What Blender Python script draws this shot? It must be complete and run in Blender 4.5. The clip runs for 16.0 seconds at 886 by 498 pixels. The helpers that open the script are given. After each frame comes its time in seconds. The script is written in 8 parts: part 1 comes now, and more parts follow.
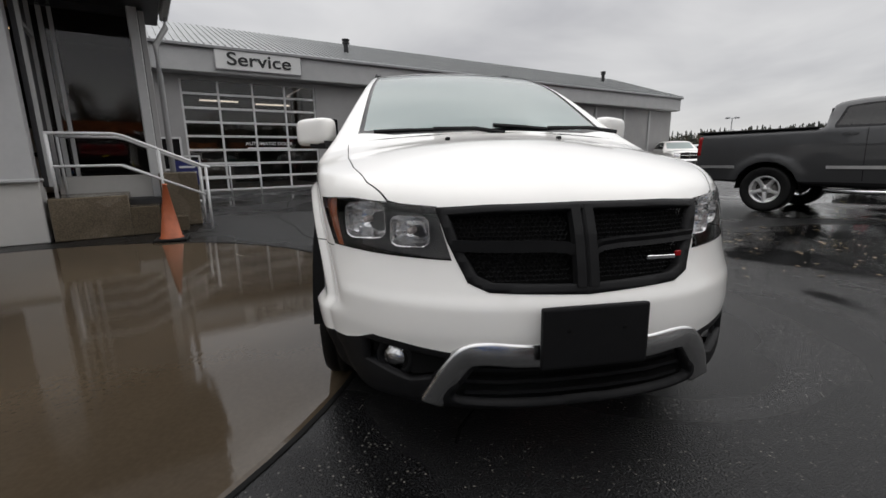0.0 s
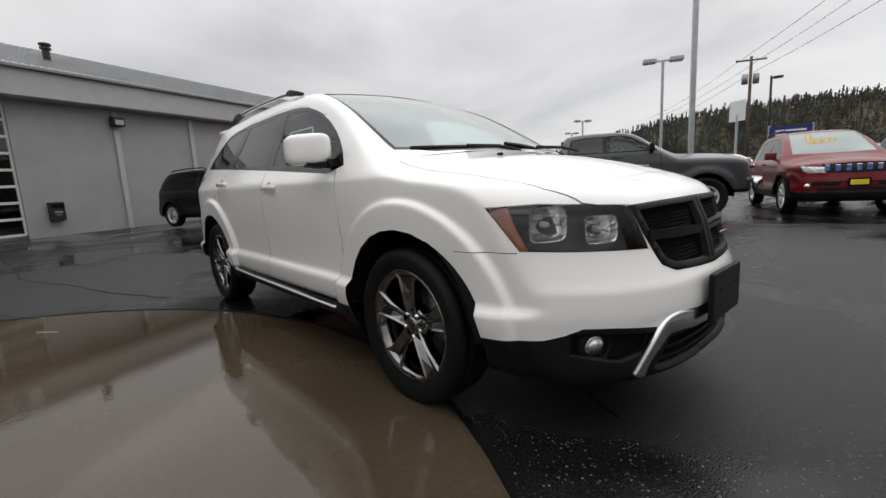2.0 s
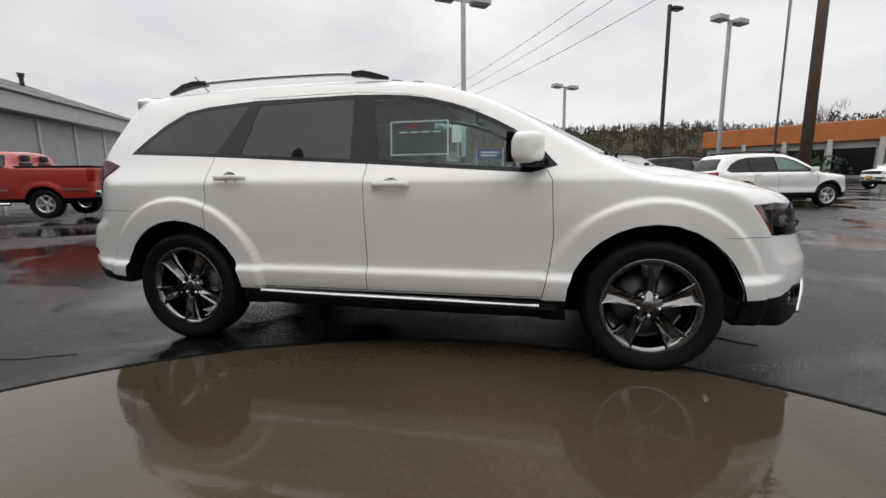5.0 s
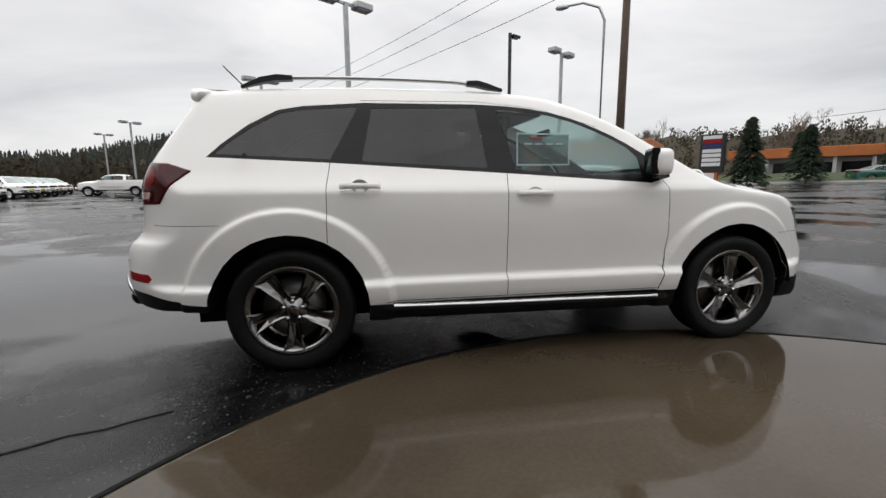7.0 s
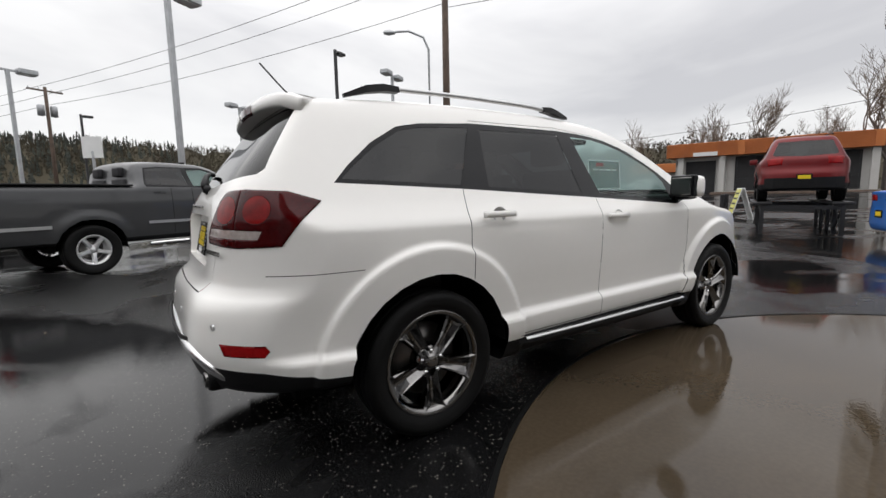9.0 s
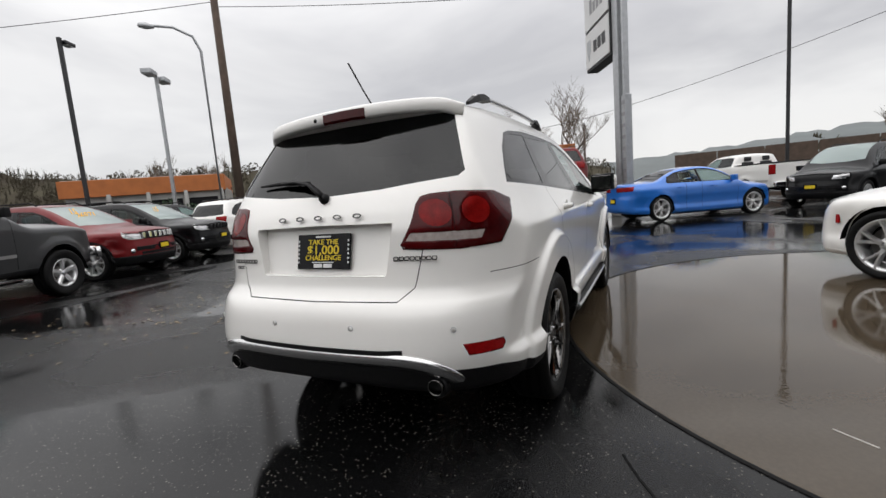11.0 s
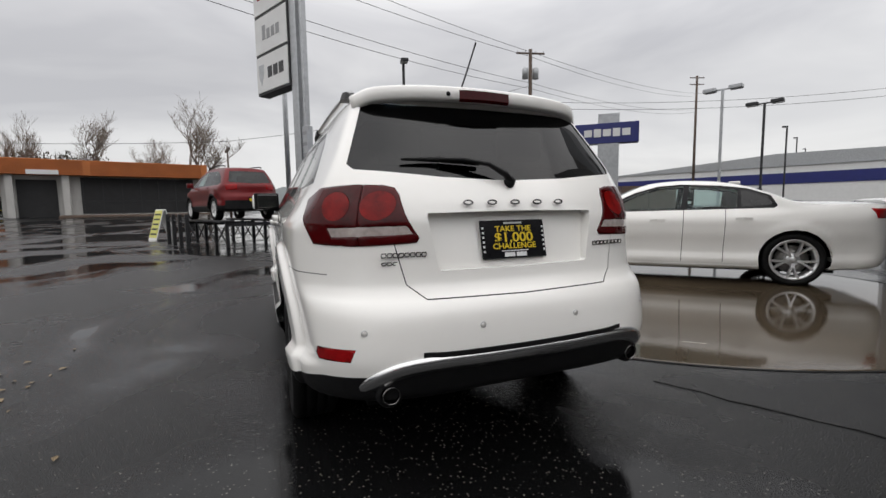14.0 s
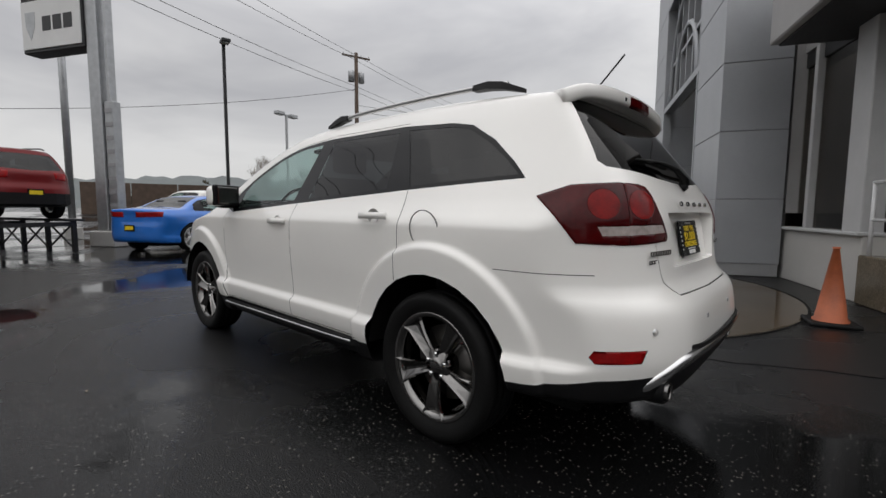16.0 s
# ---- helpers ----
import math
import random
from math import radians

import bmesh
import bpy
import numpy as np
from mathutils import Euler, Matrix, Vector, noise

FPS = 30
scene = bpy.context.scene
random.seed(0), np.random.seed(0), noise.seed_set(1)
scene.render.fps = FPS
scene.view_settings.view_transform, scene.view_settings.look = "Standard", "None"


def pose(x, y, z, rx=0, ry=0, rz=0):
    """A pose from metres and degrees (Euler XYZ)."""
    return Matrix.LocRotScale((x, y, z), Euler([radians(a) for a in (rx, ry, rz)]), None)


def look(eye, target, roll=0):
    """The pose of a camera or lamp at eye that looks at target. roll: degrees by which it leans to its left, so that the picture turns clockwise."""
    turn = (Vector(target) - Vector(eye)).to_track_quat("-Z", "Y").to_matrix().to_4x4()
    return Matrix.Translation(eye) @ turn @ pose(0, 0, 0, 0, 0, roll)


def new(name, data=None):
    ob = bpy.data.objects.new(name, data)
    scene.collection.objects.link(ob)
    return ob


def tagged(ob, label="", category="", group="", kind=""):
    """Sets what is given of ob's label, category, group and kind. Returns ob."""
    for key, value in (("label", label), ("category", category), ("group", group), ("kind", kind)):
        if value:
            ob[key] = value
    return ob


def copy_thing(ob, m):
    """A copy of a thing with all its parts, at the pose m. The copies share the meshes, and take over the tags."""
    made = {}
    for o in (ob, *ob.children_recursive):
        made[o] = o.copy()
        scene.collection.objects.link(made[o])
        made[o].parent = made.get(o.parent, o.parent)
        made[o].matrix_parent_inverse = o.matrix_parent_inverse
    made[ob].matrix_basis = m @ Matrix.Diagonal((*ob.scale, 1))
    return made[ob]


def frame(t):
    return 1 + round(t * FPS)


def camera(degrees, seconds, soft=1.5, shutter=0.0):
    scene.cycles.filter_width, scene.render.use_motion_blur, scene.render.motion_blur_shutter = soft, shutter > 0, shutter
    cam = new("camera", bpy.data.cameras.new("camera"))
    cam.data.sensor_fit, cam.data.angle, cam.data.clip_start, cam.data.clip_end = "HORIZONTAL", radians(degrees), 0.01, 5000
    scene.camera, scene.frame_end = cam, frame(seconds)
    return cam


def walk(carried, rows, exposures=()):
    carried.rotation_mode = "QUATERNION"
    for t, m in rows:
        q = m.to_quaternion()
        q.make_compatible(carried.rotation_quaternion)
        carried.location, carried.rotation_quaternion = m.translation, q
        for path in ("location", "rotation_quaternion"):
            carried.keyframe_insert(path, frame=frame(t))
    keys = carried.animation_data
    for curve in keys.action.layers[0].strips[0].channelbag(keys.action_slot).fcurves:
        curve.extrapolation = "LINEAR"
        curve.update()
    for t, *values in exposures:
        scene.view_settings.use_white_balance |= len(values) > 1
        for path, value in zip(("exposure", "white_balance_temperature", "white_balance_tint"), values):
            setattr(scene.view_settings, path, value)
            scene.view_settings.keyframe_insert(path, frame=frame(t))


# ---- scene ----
cam = camera(91.2, 16.0)

PATH = [
    (0, (3.618, -0.66, 1.038), (1.685, -0.348, 0.632), -1.0),
    (0.5, (3.546, -1.002, 1.016), (1.654, -0.473, 0.639), 0.1),
    (1, (3.447, -1.369, 0.996), (1.677, -0.518, 0.618), -0.7),
    (1.5, (3.214, -1.7, 1.02), (1.562, -0.633, 0.653), -1.0),
    (2, (2.996, -2.033, 1.011), (1.522, -0.717, 0.702), -3.0),
    (2.5, (2.709, -2.328, 0.987), (1.407, -0.839, 0.69), -3.2),
    (3, (2.376, -2.6, 1.015), (1.231, -0.985, 0.734), -1.9),
    (3.5, (2.047, -2.89, 1.042), (1.088, -1.154, 0.782), -2.8),
    (4, (1.634, -3.034, 1.063), (0.827, -1.22, 0.819), -4.4),
    (4.2, (1.482, -3.092, 1.057), (0.743, -1.255, 0.781), -3.1),
    (6.5, (-0.548, -3.532, 1.093), (-0.364, -1.568, 0.763), -1.9),
    (7, (-0.984, -3.435, 1.102), (-0.657, -1.487, 0.793), -0.4),
    (7.5, (-1.412, -3.327, 1.124), (-0.823, -1.444, 0.794), -1.7),
    (8, (-1.818, -3.074, 1.157), (-1.063, -1.244, 0.87), -2.4),
    (8.5, (-2.217, -2.843, 1.157), (-1.277, -1.103, 0.856), -3.1),
    (8.7, (-2.358, -2.754, 1.172), (-1.338, -1.057, 0.889), -2.3),
    (10.8, (-3.778, -1.53, 1.201), (-2.065, -0.518, 0.99), -3.5),
    (11, (-3.888, -1.407, 1.201), (-2.105, -0.533, 0.958), -4.6),
    (11.5, (-4.045, -1.042, 1.161), (-2.145, -0.457, 0.947), -2.9),
    (12, (-4.134, -0.65, 1.165), (-2.184, -0.25, 0.971), -0.2),
    (12.5, (-4.2, -0.24, 1.172), (-2.215, -0.186, 0.929), -2.8),
    (13, (-4.129, 0.192, 1.166), (-2.153, -0.02, 0.94), -1.7),
    (13.5, (-4.072, 0.588, 1.139), (-2.143, 0.095, 0.945), -1.4),
    (14, (-3.92, 0.985, 1.125), (-2.08, 0.224, 0.934), -0.9),
    (14.5, (-3.699, 1.355, 1.137), (-1.934, 0.425, 0.992), 0.0),
    (15, (-3.474, 1.734, 1.134), (-1.868, 0.558, 0.94), -0.5),
    (15.5, (-3.146, 2.042, 1.13), (-1.668, 0.709, 0.935), -0.5),
    (16, (-2.842, 2.33, 1.108), (-1.501, 0.858, 0.93), 0.4),
]
walk(cam, [(t, look(eye, target, roll)) for t, eye, target, roll in PATH], [(0, -0.04), (2, 0.1), (3.5, 0.18), (7, 0.22), (8.5, 0.32), (11, 0.2), (12.5, 0.12), (13.5, 0.1), (14.5, 0.06), (15.2, -0.06), (16, -0.16)])

# ---- world, sun and exposure ----
world = bpy.data.worlds.new("overcast_sky")
scene.world = world
world.use_nodes = True
wt = world.node_tree
wt.nodes.clear()
w_out = wt.nodes.new("ShaderNodeOutputWorld")
w_bg = wt.nodes.new("ShaderNodeBackground")
w_sky = wt.nodes.new("ShaderNodeTexSky")
w_sky.sky_type = "NISHITA"
w_sky.sun_disc = False
w_sky.sun_elevation, w_sky.sun_rotation = radians(48), radians(200)
w_tc = wt.nodes.new("ShaderNodeTexCoord")
w_map = wt.nodes.new("ShaderNodeMapping")
w_map.inputs["Scale"].default_value = (1.0, 1.0, 3.2)
w_noise = wt.nodes.new("ShaderNodeTexNoise")
w_noise.inputs["Scale"].default_value = 1.5
w_noise.inputs["Detail"].default_value = 5
w_noise.inputs["Roughness"].default_value = 0.52
w_noise.inputs["Distortion"].default_value = 0.5
w_ramp = wt.nodes.new("ShaderNodeValToRGB")
w_ramp.color_ramp.elements[0].position, w_ramp.color_ramp.elements[0].color = 0.34, (0.52, 0.515, 0.53, 1)
w_ramp.color_ramp.elements[1].position, w_ramp.color_ramp.elements[1].color = 0.66, (0.80, 0.79, 0.785, 1)
w_mix = wt.nodes.new("ShaderNodeMix")
w_mix.data_type = "RGBA"
w_mix.inputs["Factor"].default_value = 0.93
w_scale = wt.nodes.new("ShaderNodeVectorMath")
w_scale.operation = "SCALE"
w_scale.inputs["Scale"].default_value = 0.12
wt.links.new(w_tc.outputs["Generated"], w_map.inputs["Vector"])
wt.links.new(w_map.outputs["Vector"], w_noise.inputs["Vector"])
wt.links.new(w_noise.outputs["Fac"], w_ramp.inputs["Fac"])
wt.links.new(w_sky.outputs["Color"], w_scale.inputs[0])
wt.links.new(w_scale.outputs["Vector"], w_mix.inputs["A"])
wt.links.new(w_ramp.outputs["Color"], w_mix.inputs["B"])
wt.links.new(w_mix.outputs["Result"], w_bg.inputs["Color"])
# an overcast sky is brightest overhead
w_sep = wt.nodes.new("ShaderNodeSeparateXYZ")
w_up = wt.nodes.new("ShaderNodeMapRange")
w_up.interpolation_type = "SMOOTHSTEP"
w_up.inputs["From Min"].default_value, w_up.inputs["From Max"].default_value = 0.22, 0.85
w_up.inputs["To Min"].default_value, w_up.inputs["To Max"].default_value = 1.0, 2.2
wt.links.new(w_tc.outputs["Generated"], w_sep.inputs[0])
wt.links.new(w_sep.outputs["Z"], w_up.inputs["Value"])
wt.links.new(w_up.outputs["Result"], w_bg.inputs["Strength"])
wt.links.new(w_bg.outputs["Background"], w_out.inputs["Surface"])

sun = new("sun", bpy.data.lights.new("sun", "SUN"))
sun.data.energy, sun.data.angle, sun.data.color = 0.6, radians(110), (1.0, 0.97, 0.93)
sun.matrix_world = look((0, 0, 30), (6, -10, 0))

# ---- materials ----
def node_mat(name):
    m = bpy.data.materials.new(name)
    m.use_nodes = True
    return m, m.node_tree, m.node_tree.nodes["Principled BSDF"]


def surface(name, col, rough=0.5, metal=0.0, vary=0.12, scale=6.0, bump=0.0, bscale=80.0, coat=0.0, col2=None, emit=0.0, each=0.0, spec=0.5):
    """A plain material with uneven tone at two scales, and fine relief."""
    m, t, b = node_mat(name)
    tc = t.nodes.new("ShaderNodeTexCoord")
    n1, n2 = t.nodes.new("ShaderNodeTexNoise"), t.nodes.new("ShaderNodeTexNoise")
    for n, s, d in ((n1, scale, 4), (n2, scale * 9, 3)):
        n.inputs["Scale"].default_value, n.inputs["Detail"].default_value = s, d
        t.links.new(tc.outputs["Object"], n.inputs["Vector"])
    add = t.nodes.new("ShaderNodeMath")
    add.operation = "MULTIPLY_ADD"
    add.inputs[1].default_value = 0.35
    t.links.new(n2.outputs["Fac"], add.inputs[0])
    t.links.new(n1.outputs["Fac"], add.inputs[2])
    ramp = t.nodes.new("ShaderNodeValToRGB")
    ramp.color_ramp.elements[0].position, ramp.color_ramp.elements[1].position = 0.4, 0.95
    lo = tuple(c * (1 - vary) for c in col)
    hi = tuple(min(1, c * (1 + vary)) for c in (col2 or col))
    ramp.color_ramp.elements[0].color, ramp.color_ramp.elements[1].color = (*lo, 1), (*hi, 1)
    t.links.new(add.outputs[0], ramp.inputs["Fac"])
    out = ramp.outputs["Color"]
    if each:
        info, hsv = t.nodes.new("ShaderNodeObjectInfo"), t.nodes.new("ShaderNodeHueSaturation")
        mr = t.nodes.new("ShaderNodeMapRange")
        mr.inputs["To Min"].default_value, mr.inputs["To Max"].default_value = 1 - each, 1 + each
        t.links.new(info.outputs["Random"], mr.inputs["Value"])
        t.links.new(mr.outputs["Result"], hsv.inputs["Value"])
        t.links.new(out, hsv.inputs["Color"])
        out = hsv.outputs["Color"]
    t.links.new(out, b.inputs["Base Color"])
    rr = t.nodes.new("ShaderNodeMapRange")
    rr.inputs["To Min"].default_value, rr.inputs["To Max"].default_value = max(0.02, rough * 0.8), min(1, rough * 1.2)
    t.links.new(n2.outputs["Fac"], rr.inputs["Value"])
    t.links.new(rr.outputs["Result"], b.inputs["Roughness"])
    b.inputs["Metallic"].default_value = metal
    b.inputs["Specular IOR Level"].default_value = spec
    b.inputs["Coat Weight"].default_value = coat
    b.inputs["Coat Roughness"].default_value = 0.04
    if bump:
        n3, bp = t.nodes.new("ShaderNodeTexNoise"), t.nodes.new("ShaderNodeBump")
        n3.inputs["Scale"].default_value, n3.inputs["Detail"].default_value = bscale, 3
        t.links.new(tc.outputs["Object"], n3.inputs["Vector"])
        bp.inputs["Strength"].default_value, bp.inputs["Distance"].default_value = bump, 0.01
        t.links.new(n3.outputs["Fac"], bp.inputs["Height"])
        t.links.new(bp.outputs["Normal"], b.inputs["Normal"])
    if emit:
        b.inputs["Emission Color"].default_value = (*col, 1)
        b.inputs["Emission Strength"].default_value = emit
    return m


def glass(name, tint, clear=0.6, rough=0.01, film=(0.01, 0.011, 0.012), ior=1.55, mist=0.0):
    """Thin pane: what is behind shows through a tint, and the pane mirrors by Fresnel."""
    m, t, b = node_mat(name)
    t.nodes.remove(b)
    out = t.nodes["Material Output"]
    tr, di, gl = t.nodes.new("ShaderNodeBsdfTransparent"), t.nodes.new("ShaderNodeBsdfDiffuse"), t.nodes.new("ShaderNodeBsdfGlossy")
    tr.inputs["Color"].default_value = (*(min(1, c * 1.0) for c in tint), 1)
    di.inputs["Color"].default_value = (*film, 1)
    gl.inputs["Roughness"].default_value = rough
    m1, m2, fr = t.nodes.new("ShaderNodeMixShader"), t.nodes.new("ShaderNodeMixShader"), t.nodes.new("ShaderNodeMath")
    lw, pw = t.nodes.new("ShaderNodeLayerWeight"), t.nodes.new("ShaderNodeMath")
    veil, tl = t.nodes.new("ShaderNodeMixShader"), t.nodes.new("ShaderNodeBsdfTranslucent")
    tl.inputs["Color"].default_value = (*film, 1)
    veil.inputs[0].default_value = mist
    t.links.new(di.outputs[0], veil.inputs[1])
    t.links.new(tl.outputs[0], veil.inputs[2])
    m1.inputs[0].default_value = clear
    lw.inputs["Blend"].default_value = 0.5
    f0 = 2 * ((ior - 1) / (ior + 1)) ** 2  # both faces of the pane mirror
    pw.operation, fr.operation = "POWER", "MULTIPLY_ADD"
    pw.inputs[1].default_value = 5.0
    fr.inputs[1].default_value, fr.inputs[2].default_value = 1 - f0, f0
    t.links.new(lw.outputs["Facing"], pw.inputs[0])
    t.links.new(pw.outputs[0], fr.inputs[0])
    t.links.new(veil.outputs[0], m1.inputs[1])
    t.links.new(tr.outputs[0], m1.inputs[2])
    t.links.new(fr.outputs[0], m2.inputs[0])
    t.links.new(m1.outputs[0], m2.inputs[1])
    t.links.new(gl.outputs[0], m2.inputs[2])
    t.links.new(m2.outputs[0], out.inputs["Surface"])
    return m


def wet_ground(name, dry, wet, puddle_scale, puddle_lo, puddle_hi, grain, rough_dry, rough_wet, grain_scale=160.0, stones_and_glints=0.0, ior=1.36):
    """Ground with a broken film of water: smooth where it stands, grainy where the stone shows."""
    m, t, b = node_mat(name)
    tc = t.nodes.new("ShaderNodeTexCoord")
    big, mid, fine, stain = (t.nodes.new("ShaderNodeTexNoise") for _ in range(4))
    for n, s, d in ((big, puddle_scale, 5), (mid, 2.6, 4), (fine, grain_scale, 2), (stain, 0.7, 6)):
        n.inputs["Scale"].default_value, n.inputs["Detail"].default_value = s, d
        t.links.new(tc.outputs["Object"], n.inputs["Vector"])
    big.inputs["Distortion"].default_value = 0.8
    film = t.nodes.new("ShaderNodeMapRange")
    film.inputs["From Min"].default_value, film.inputs["From Max"].default_value = puddle_lo, puddle_hi
    t.links.new(big.outputs["Fac"], film.inputs["Value"])
    mixc = t.nodes.new("ShaderNodeMix")
    mixc.data_type = "RGBA"
    mixc.inputs["A"].default_value, mixc.inputs["B"].default_value = (*dry, 1), (*wet, 1)
    t.links.new(film.outputs["Result"], mixc.inputs["Factor"])
    speck = t.nodes.new("ShaderNodeMapRange")
    speck.inputs["From Min"].default_value, speck.inputs["From Max"].default_value = 0.35, 0.7
    speck.inputs["To Min"].default_value, speck.inputs["To Max"].default_value = 1 - grain, 1 + grain * 1.6
    t.links.new(fine.outputs["Fac"], speck.inputs["Value"])
    st = t.nodes.new("ShaderNodeMapRange")
    st.inputs["From Min"].default_value, st.inputs["From Max"].default_value = 0.3, 0.7
    st.inputs["To Min"].default_value, st.inputs["To Max"].default_value = 0.72, 1.25
    t.links.new(stain.outputs["Fac"], st.inputs["Value"])
    mul = t.nodes.new("ShaderNodeMath")
    mul.operation = "MULTIPLY"
    t.links.new(speck.outputs["Result"], mul.inputs[0])
    t.links.new(st.outputs["Result"], mul.inputs[1])
    sc = t.nodes.new("ShaderNodeVectorMath")
    sc.operation = "SCALE"
    t.links.new(mixc.outputs["Result"], sc.inputs[0])
    t.links.new(mul.outputs[0], sc.inputs["Scale"])
    # scattered pale stones; their light colour also paints in wet glints
    vor, pick, mixs = t.nodes.new("ShaderNodeTexVoronoi"), t.nodes.new("ShaderNodeMapRange"), t.nodes.new("ShaderNodeMix")
    vor.inputs["Scale"].default_value = stones_and_glints or 60.0
    t.links.new(tc.outputs["Object"], vor.inputs["Vector"])
    sep = t.nodes.new("ShaderNodeSeparateColor")
    t.links.new(vor.outputs["Color"], sep.inputs[0])
    pick.inputs["From Min"].default_value, pick.inputs["From Max"].default_value = 0.87, 1.0
    pick.inputs["To Max"].default_value = 0.75 if stones_and_glints else 0.0
    t.links.new(sep.outputs[0], pick.inputs["Value"])
    core = t.nodes.new("ShaderNodeMapRange")
    core.inputs["From Min"].default_value, core.inputs["From Max"].default_value = 0.42, 0.25
    t.links.new(vor.outputs["Distance"], core.inputs["Value"])
    both_ = t.nodes.new("ShaderNodeMath")
    both_.operation = "MULTIPLY"
    t.links.new(pick.outputs["Result"], both_.inputs[0])
    t.links.new(core.outputs["Result"], both_.inputs[1])
    mixs.data_type = "RGBA"
    mixs.inputs["B"].default_value = (0.20, 0.19, 0.165, 1)
    t.links.new(both_.outputs[0], mixs.inputs["Factor"])
    t.links.new(sc.outputs["Vector"], mixs.inputs["A"])
    t.links.new(mixs.outputs["Result"], b.inputs["Base Color"])
    rg = t.nodes.new("ShaderNodeMapRange")
    rg.inputs["To Min"].default_value, rg.inputs["To Max"].default_value = rough_dry, rough_wet
    t.links.new(film.outputs["Result"], rg.inputs["Value"])
    t.links.new(rg.outputs["Result"], b.inputs["Roughness"])
    b.inputs["IOR"].default_value = ior
    bp, inv = t.nodes.new("ShaderNodeBump"), t.nodes.new("ShaderNodeMapRange")
    inv.inputs["To Min"].default_value, inv.inputs["To Max"].default_value = 0.85, 0.05
    t.links.new(film.outputs["Result"], inv.inputs["Value"])
    t.links.new(inv.outputs["Result"], bp.inputs["Strength"])
    bp.inputs["Distance"].default_value = 0.006
    t.links.new(fine.outputs["Fac"], bp.inputs["Height"])
    t.links.new(bp.outputs["Normal"], b.inputs["Normal"])
    return m


ASPHALT = wet_ground("wet_asphalt", (0.0075, 0.0075, 0.0078), (0.005, 0.005, 0.0052), 0.35, 0.45, 0.56, 0.8, 0.30, 0.05, 130.0, 84.0, 1.33)
CONCRETE_PAD = wet_ground("wet_concrete", (0.098, 0.076, 0.051), (0.066, 0.050, 0.033), 0.5, 0.12, 0.34, 0.06, 0.06, 0.012, 45, 0.0, 1.39)
WET_STEP = wet_ground("wet_brown_concrete", (0.13, 0.105, 0.075), (0.08, 0.065, 0.045), 0.9, 0.3, 0.6, 0.2, 0.4, 0.15, 60)
PAINT_WHITE = surface("white_car_paint", (0.84, 0.825, 0.79), 0.32, vary=0.015, scale=2, coat=1.0)
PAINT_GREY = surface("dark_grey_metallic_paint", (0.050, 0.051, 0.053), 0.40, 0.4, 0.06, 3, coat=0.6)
PAINT_RED = surface("dark_red_car_paint", (0.135, 0.0045, 0.006), 0.35, 0.3, 0.06, 3, coat=0.3, spec=0.3)
PAINT_BRIGHT_RED = surface("red_car_paint", (0.36, 0.03, 0.02), 0.35, 0.1, 0.06, 3, coat=1.0)
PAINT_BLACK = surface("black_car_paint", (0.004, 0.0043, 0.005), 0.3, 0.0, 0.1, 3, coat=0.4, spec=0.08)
PAINT_BLUE = surface("bright_blue_car_paint", (0.012, 0.15, 0.56), 0.35, 0.2, 0.06, 3, coat=1.0)
PAINT_GREEN = surface("dark_green_car_paint", (0.01, 0.09, 0.07), 0.35, 0.2, 0.06, 3, coat=1.0)
PAINT_SILVER = surface("silver_car_paint", (0.42, 0.43, 0.44), 0.35, 0.5, 0.05, 3, coat=1.0)
PLASTIC = surface("black_textured_plastic", (0.0075, 0.0075, 0.008), 0.5, vary=0.2, scale=20, bump=0.15, bscale=500, spec=0.18)
GLOSS_BLACK = surface("gloss_black_trim", (0.006, 0.006, 0.007), 0.18, vary=0.2, scale=10, spec=0.2)
RUBBER = surface("tyre_rubber", (0.0045, 0.0045, 0.0045), 0.6, vary=0.25, scale=12, bump=0.3, bscale=160, spec=0.2)
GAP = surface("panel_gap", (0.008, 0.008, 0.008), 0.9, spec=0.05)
ALLOY_DARK = surface("dark_polished_alloy", (0.20, 0.195, 0.19), 0.10, 1.0, 0.15, 6)
ALLOY = surface("bright_alloy", (0.72, 0.72, 0.72), 0.30, 0.75, 0.1, 6)
CHROME = surface("chrome", (0.78, 0.78, 0.78), 0.08, 1.0, 0.05, 10)
SILVER = surface("silver_painted_trim", (0.66, 0.66, 0.66), 0.20, 1.0, 0.03, 2.0)
SATIN = surface("satin_silver_trim", (0.5, 0.5, 0.5), 0.3, 0.9, 0.08, 10)
DISC = surface("brake_disc_steel", (0.2, 0.19, 0.18), 0.4, 0.9, 0.2, 10)
GLASS_CLEAR = glass("clear_car_glass", (0.80, 0.93, 0.91), 0.95, 0.01, (0.40, 0.52, 0.50), 1.27, 0.6)
# the film is mist, its pale colour raised to include reflected sky
GLASS_MIST_SKY = glass("misted_sky_paled_glass", (0.8, 0.93, 0.91), 0.36, 0.02, (0.56, 0.69, 0.665), 1.6, 0.38)
GLASS_DARK = glass("privacy_glass", (0.035, 0.037, 0.04), 0.9, 0.01, (0.003, 0.003, 0.0035), 1.37)
GLASS_SHOP = glass("shop_window_glass", (0.6, 0.57, 0.54), 0.97, ior=1.4)
LENS_CLEAR = glass("clear_lamp_lens", (0.95, 0.95, 0.95), 1.0, ior=1.3)
LENS_RED = surface("red_lamp_lens", (0.26, 0.004, 0.005), 0.15, vary=0.35, scale=9, coat=0.1, spec=0.25)
LENS_DARKRED = surface("dark_red_lamp_lens", (0.055, 0.0012, 0.0018), 0.10, vary=0.5, scale=7, coat=0.12, spec=0.2)
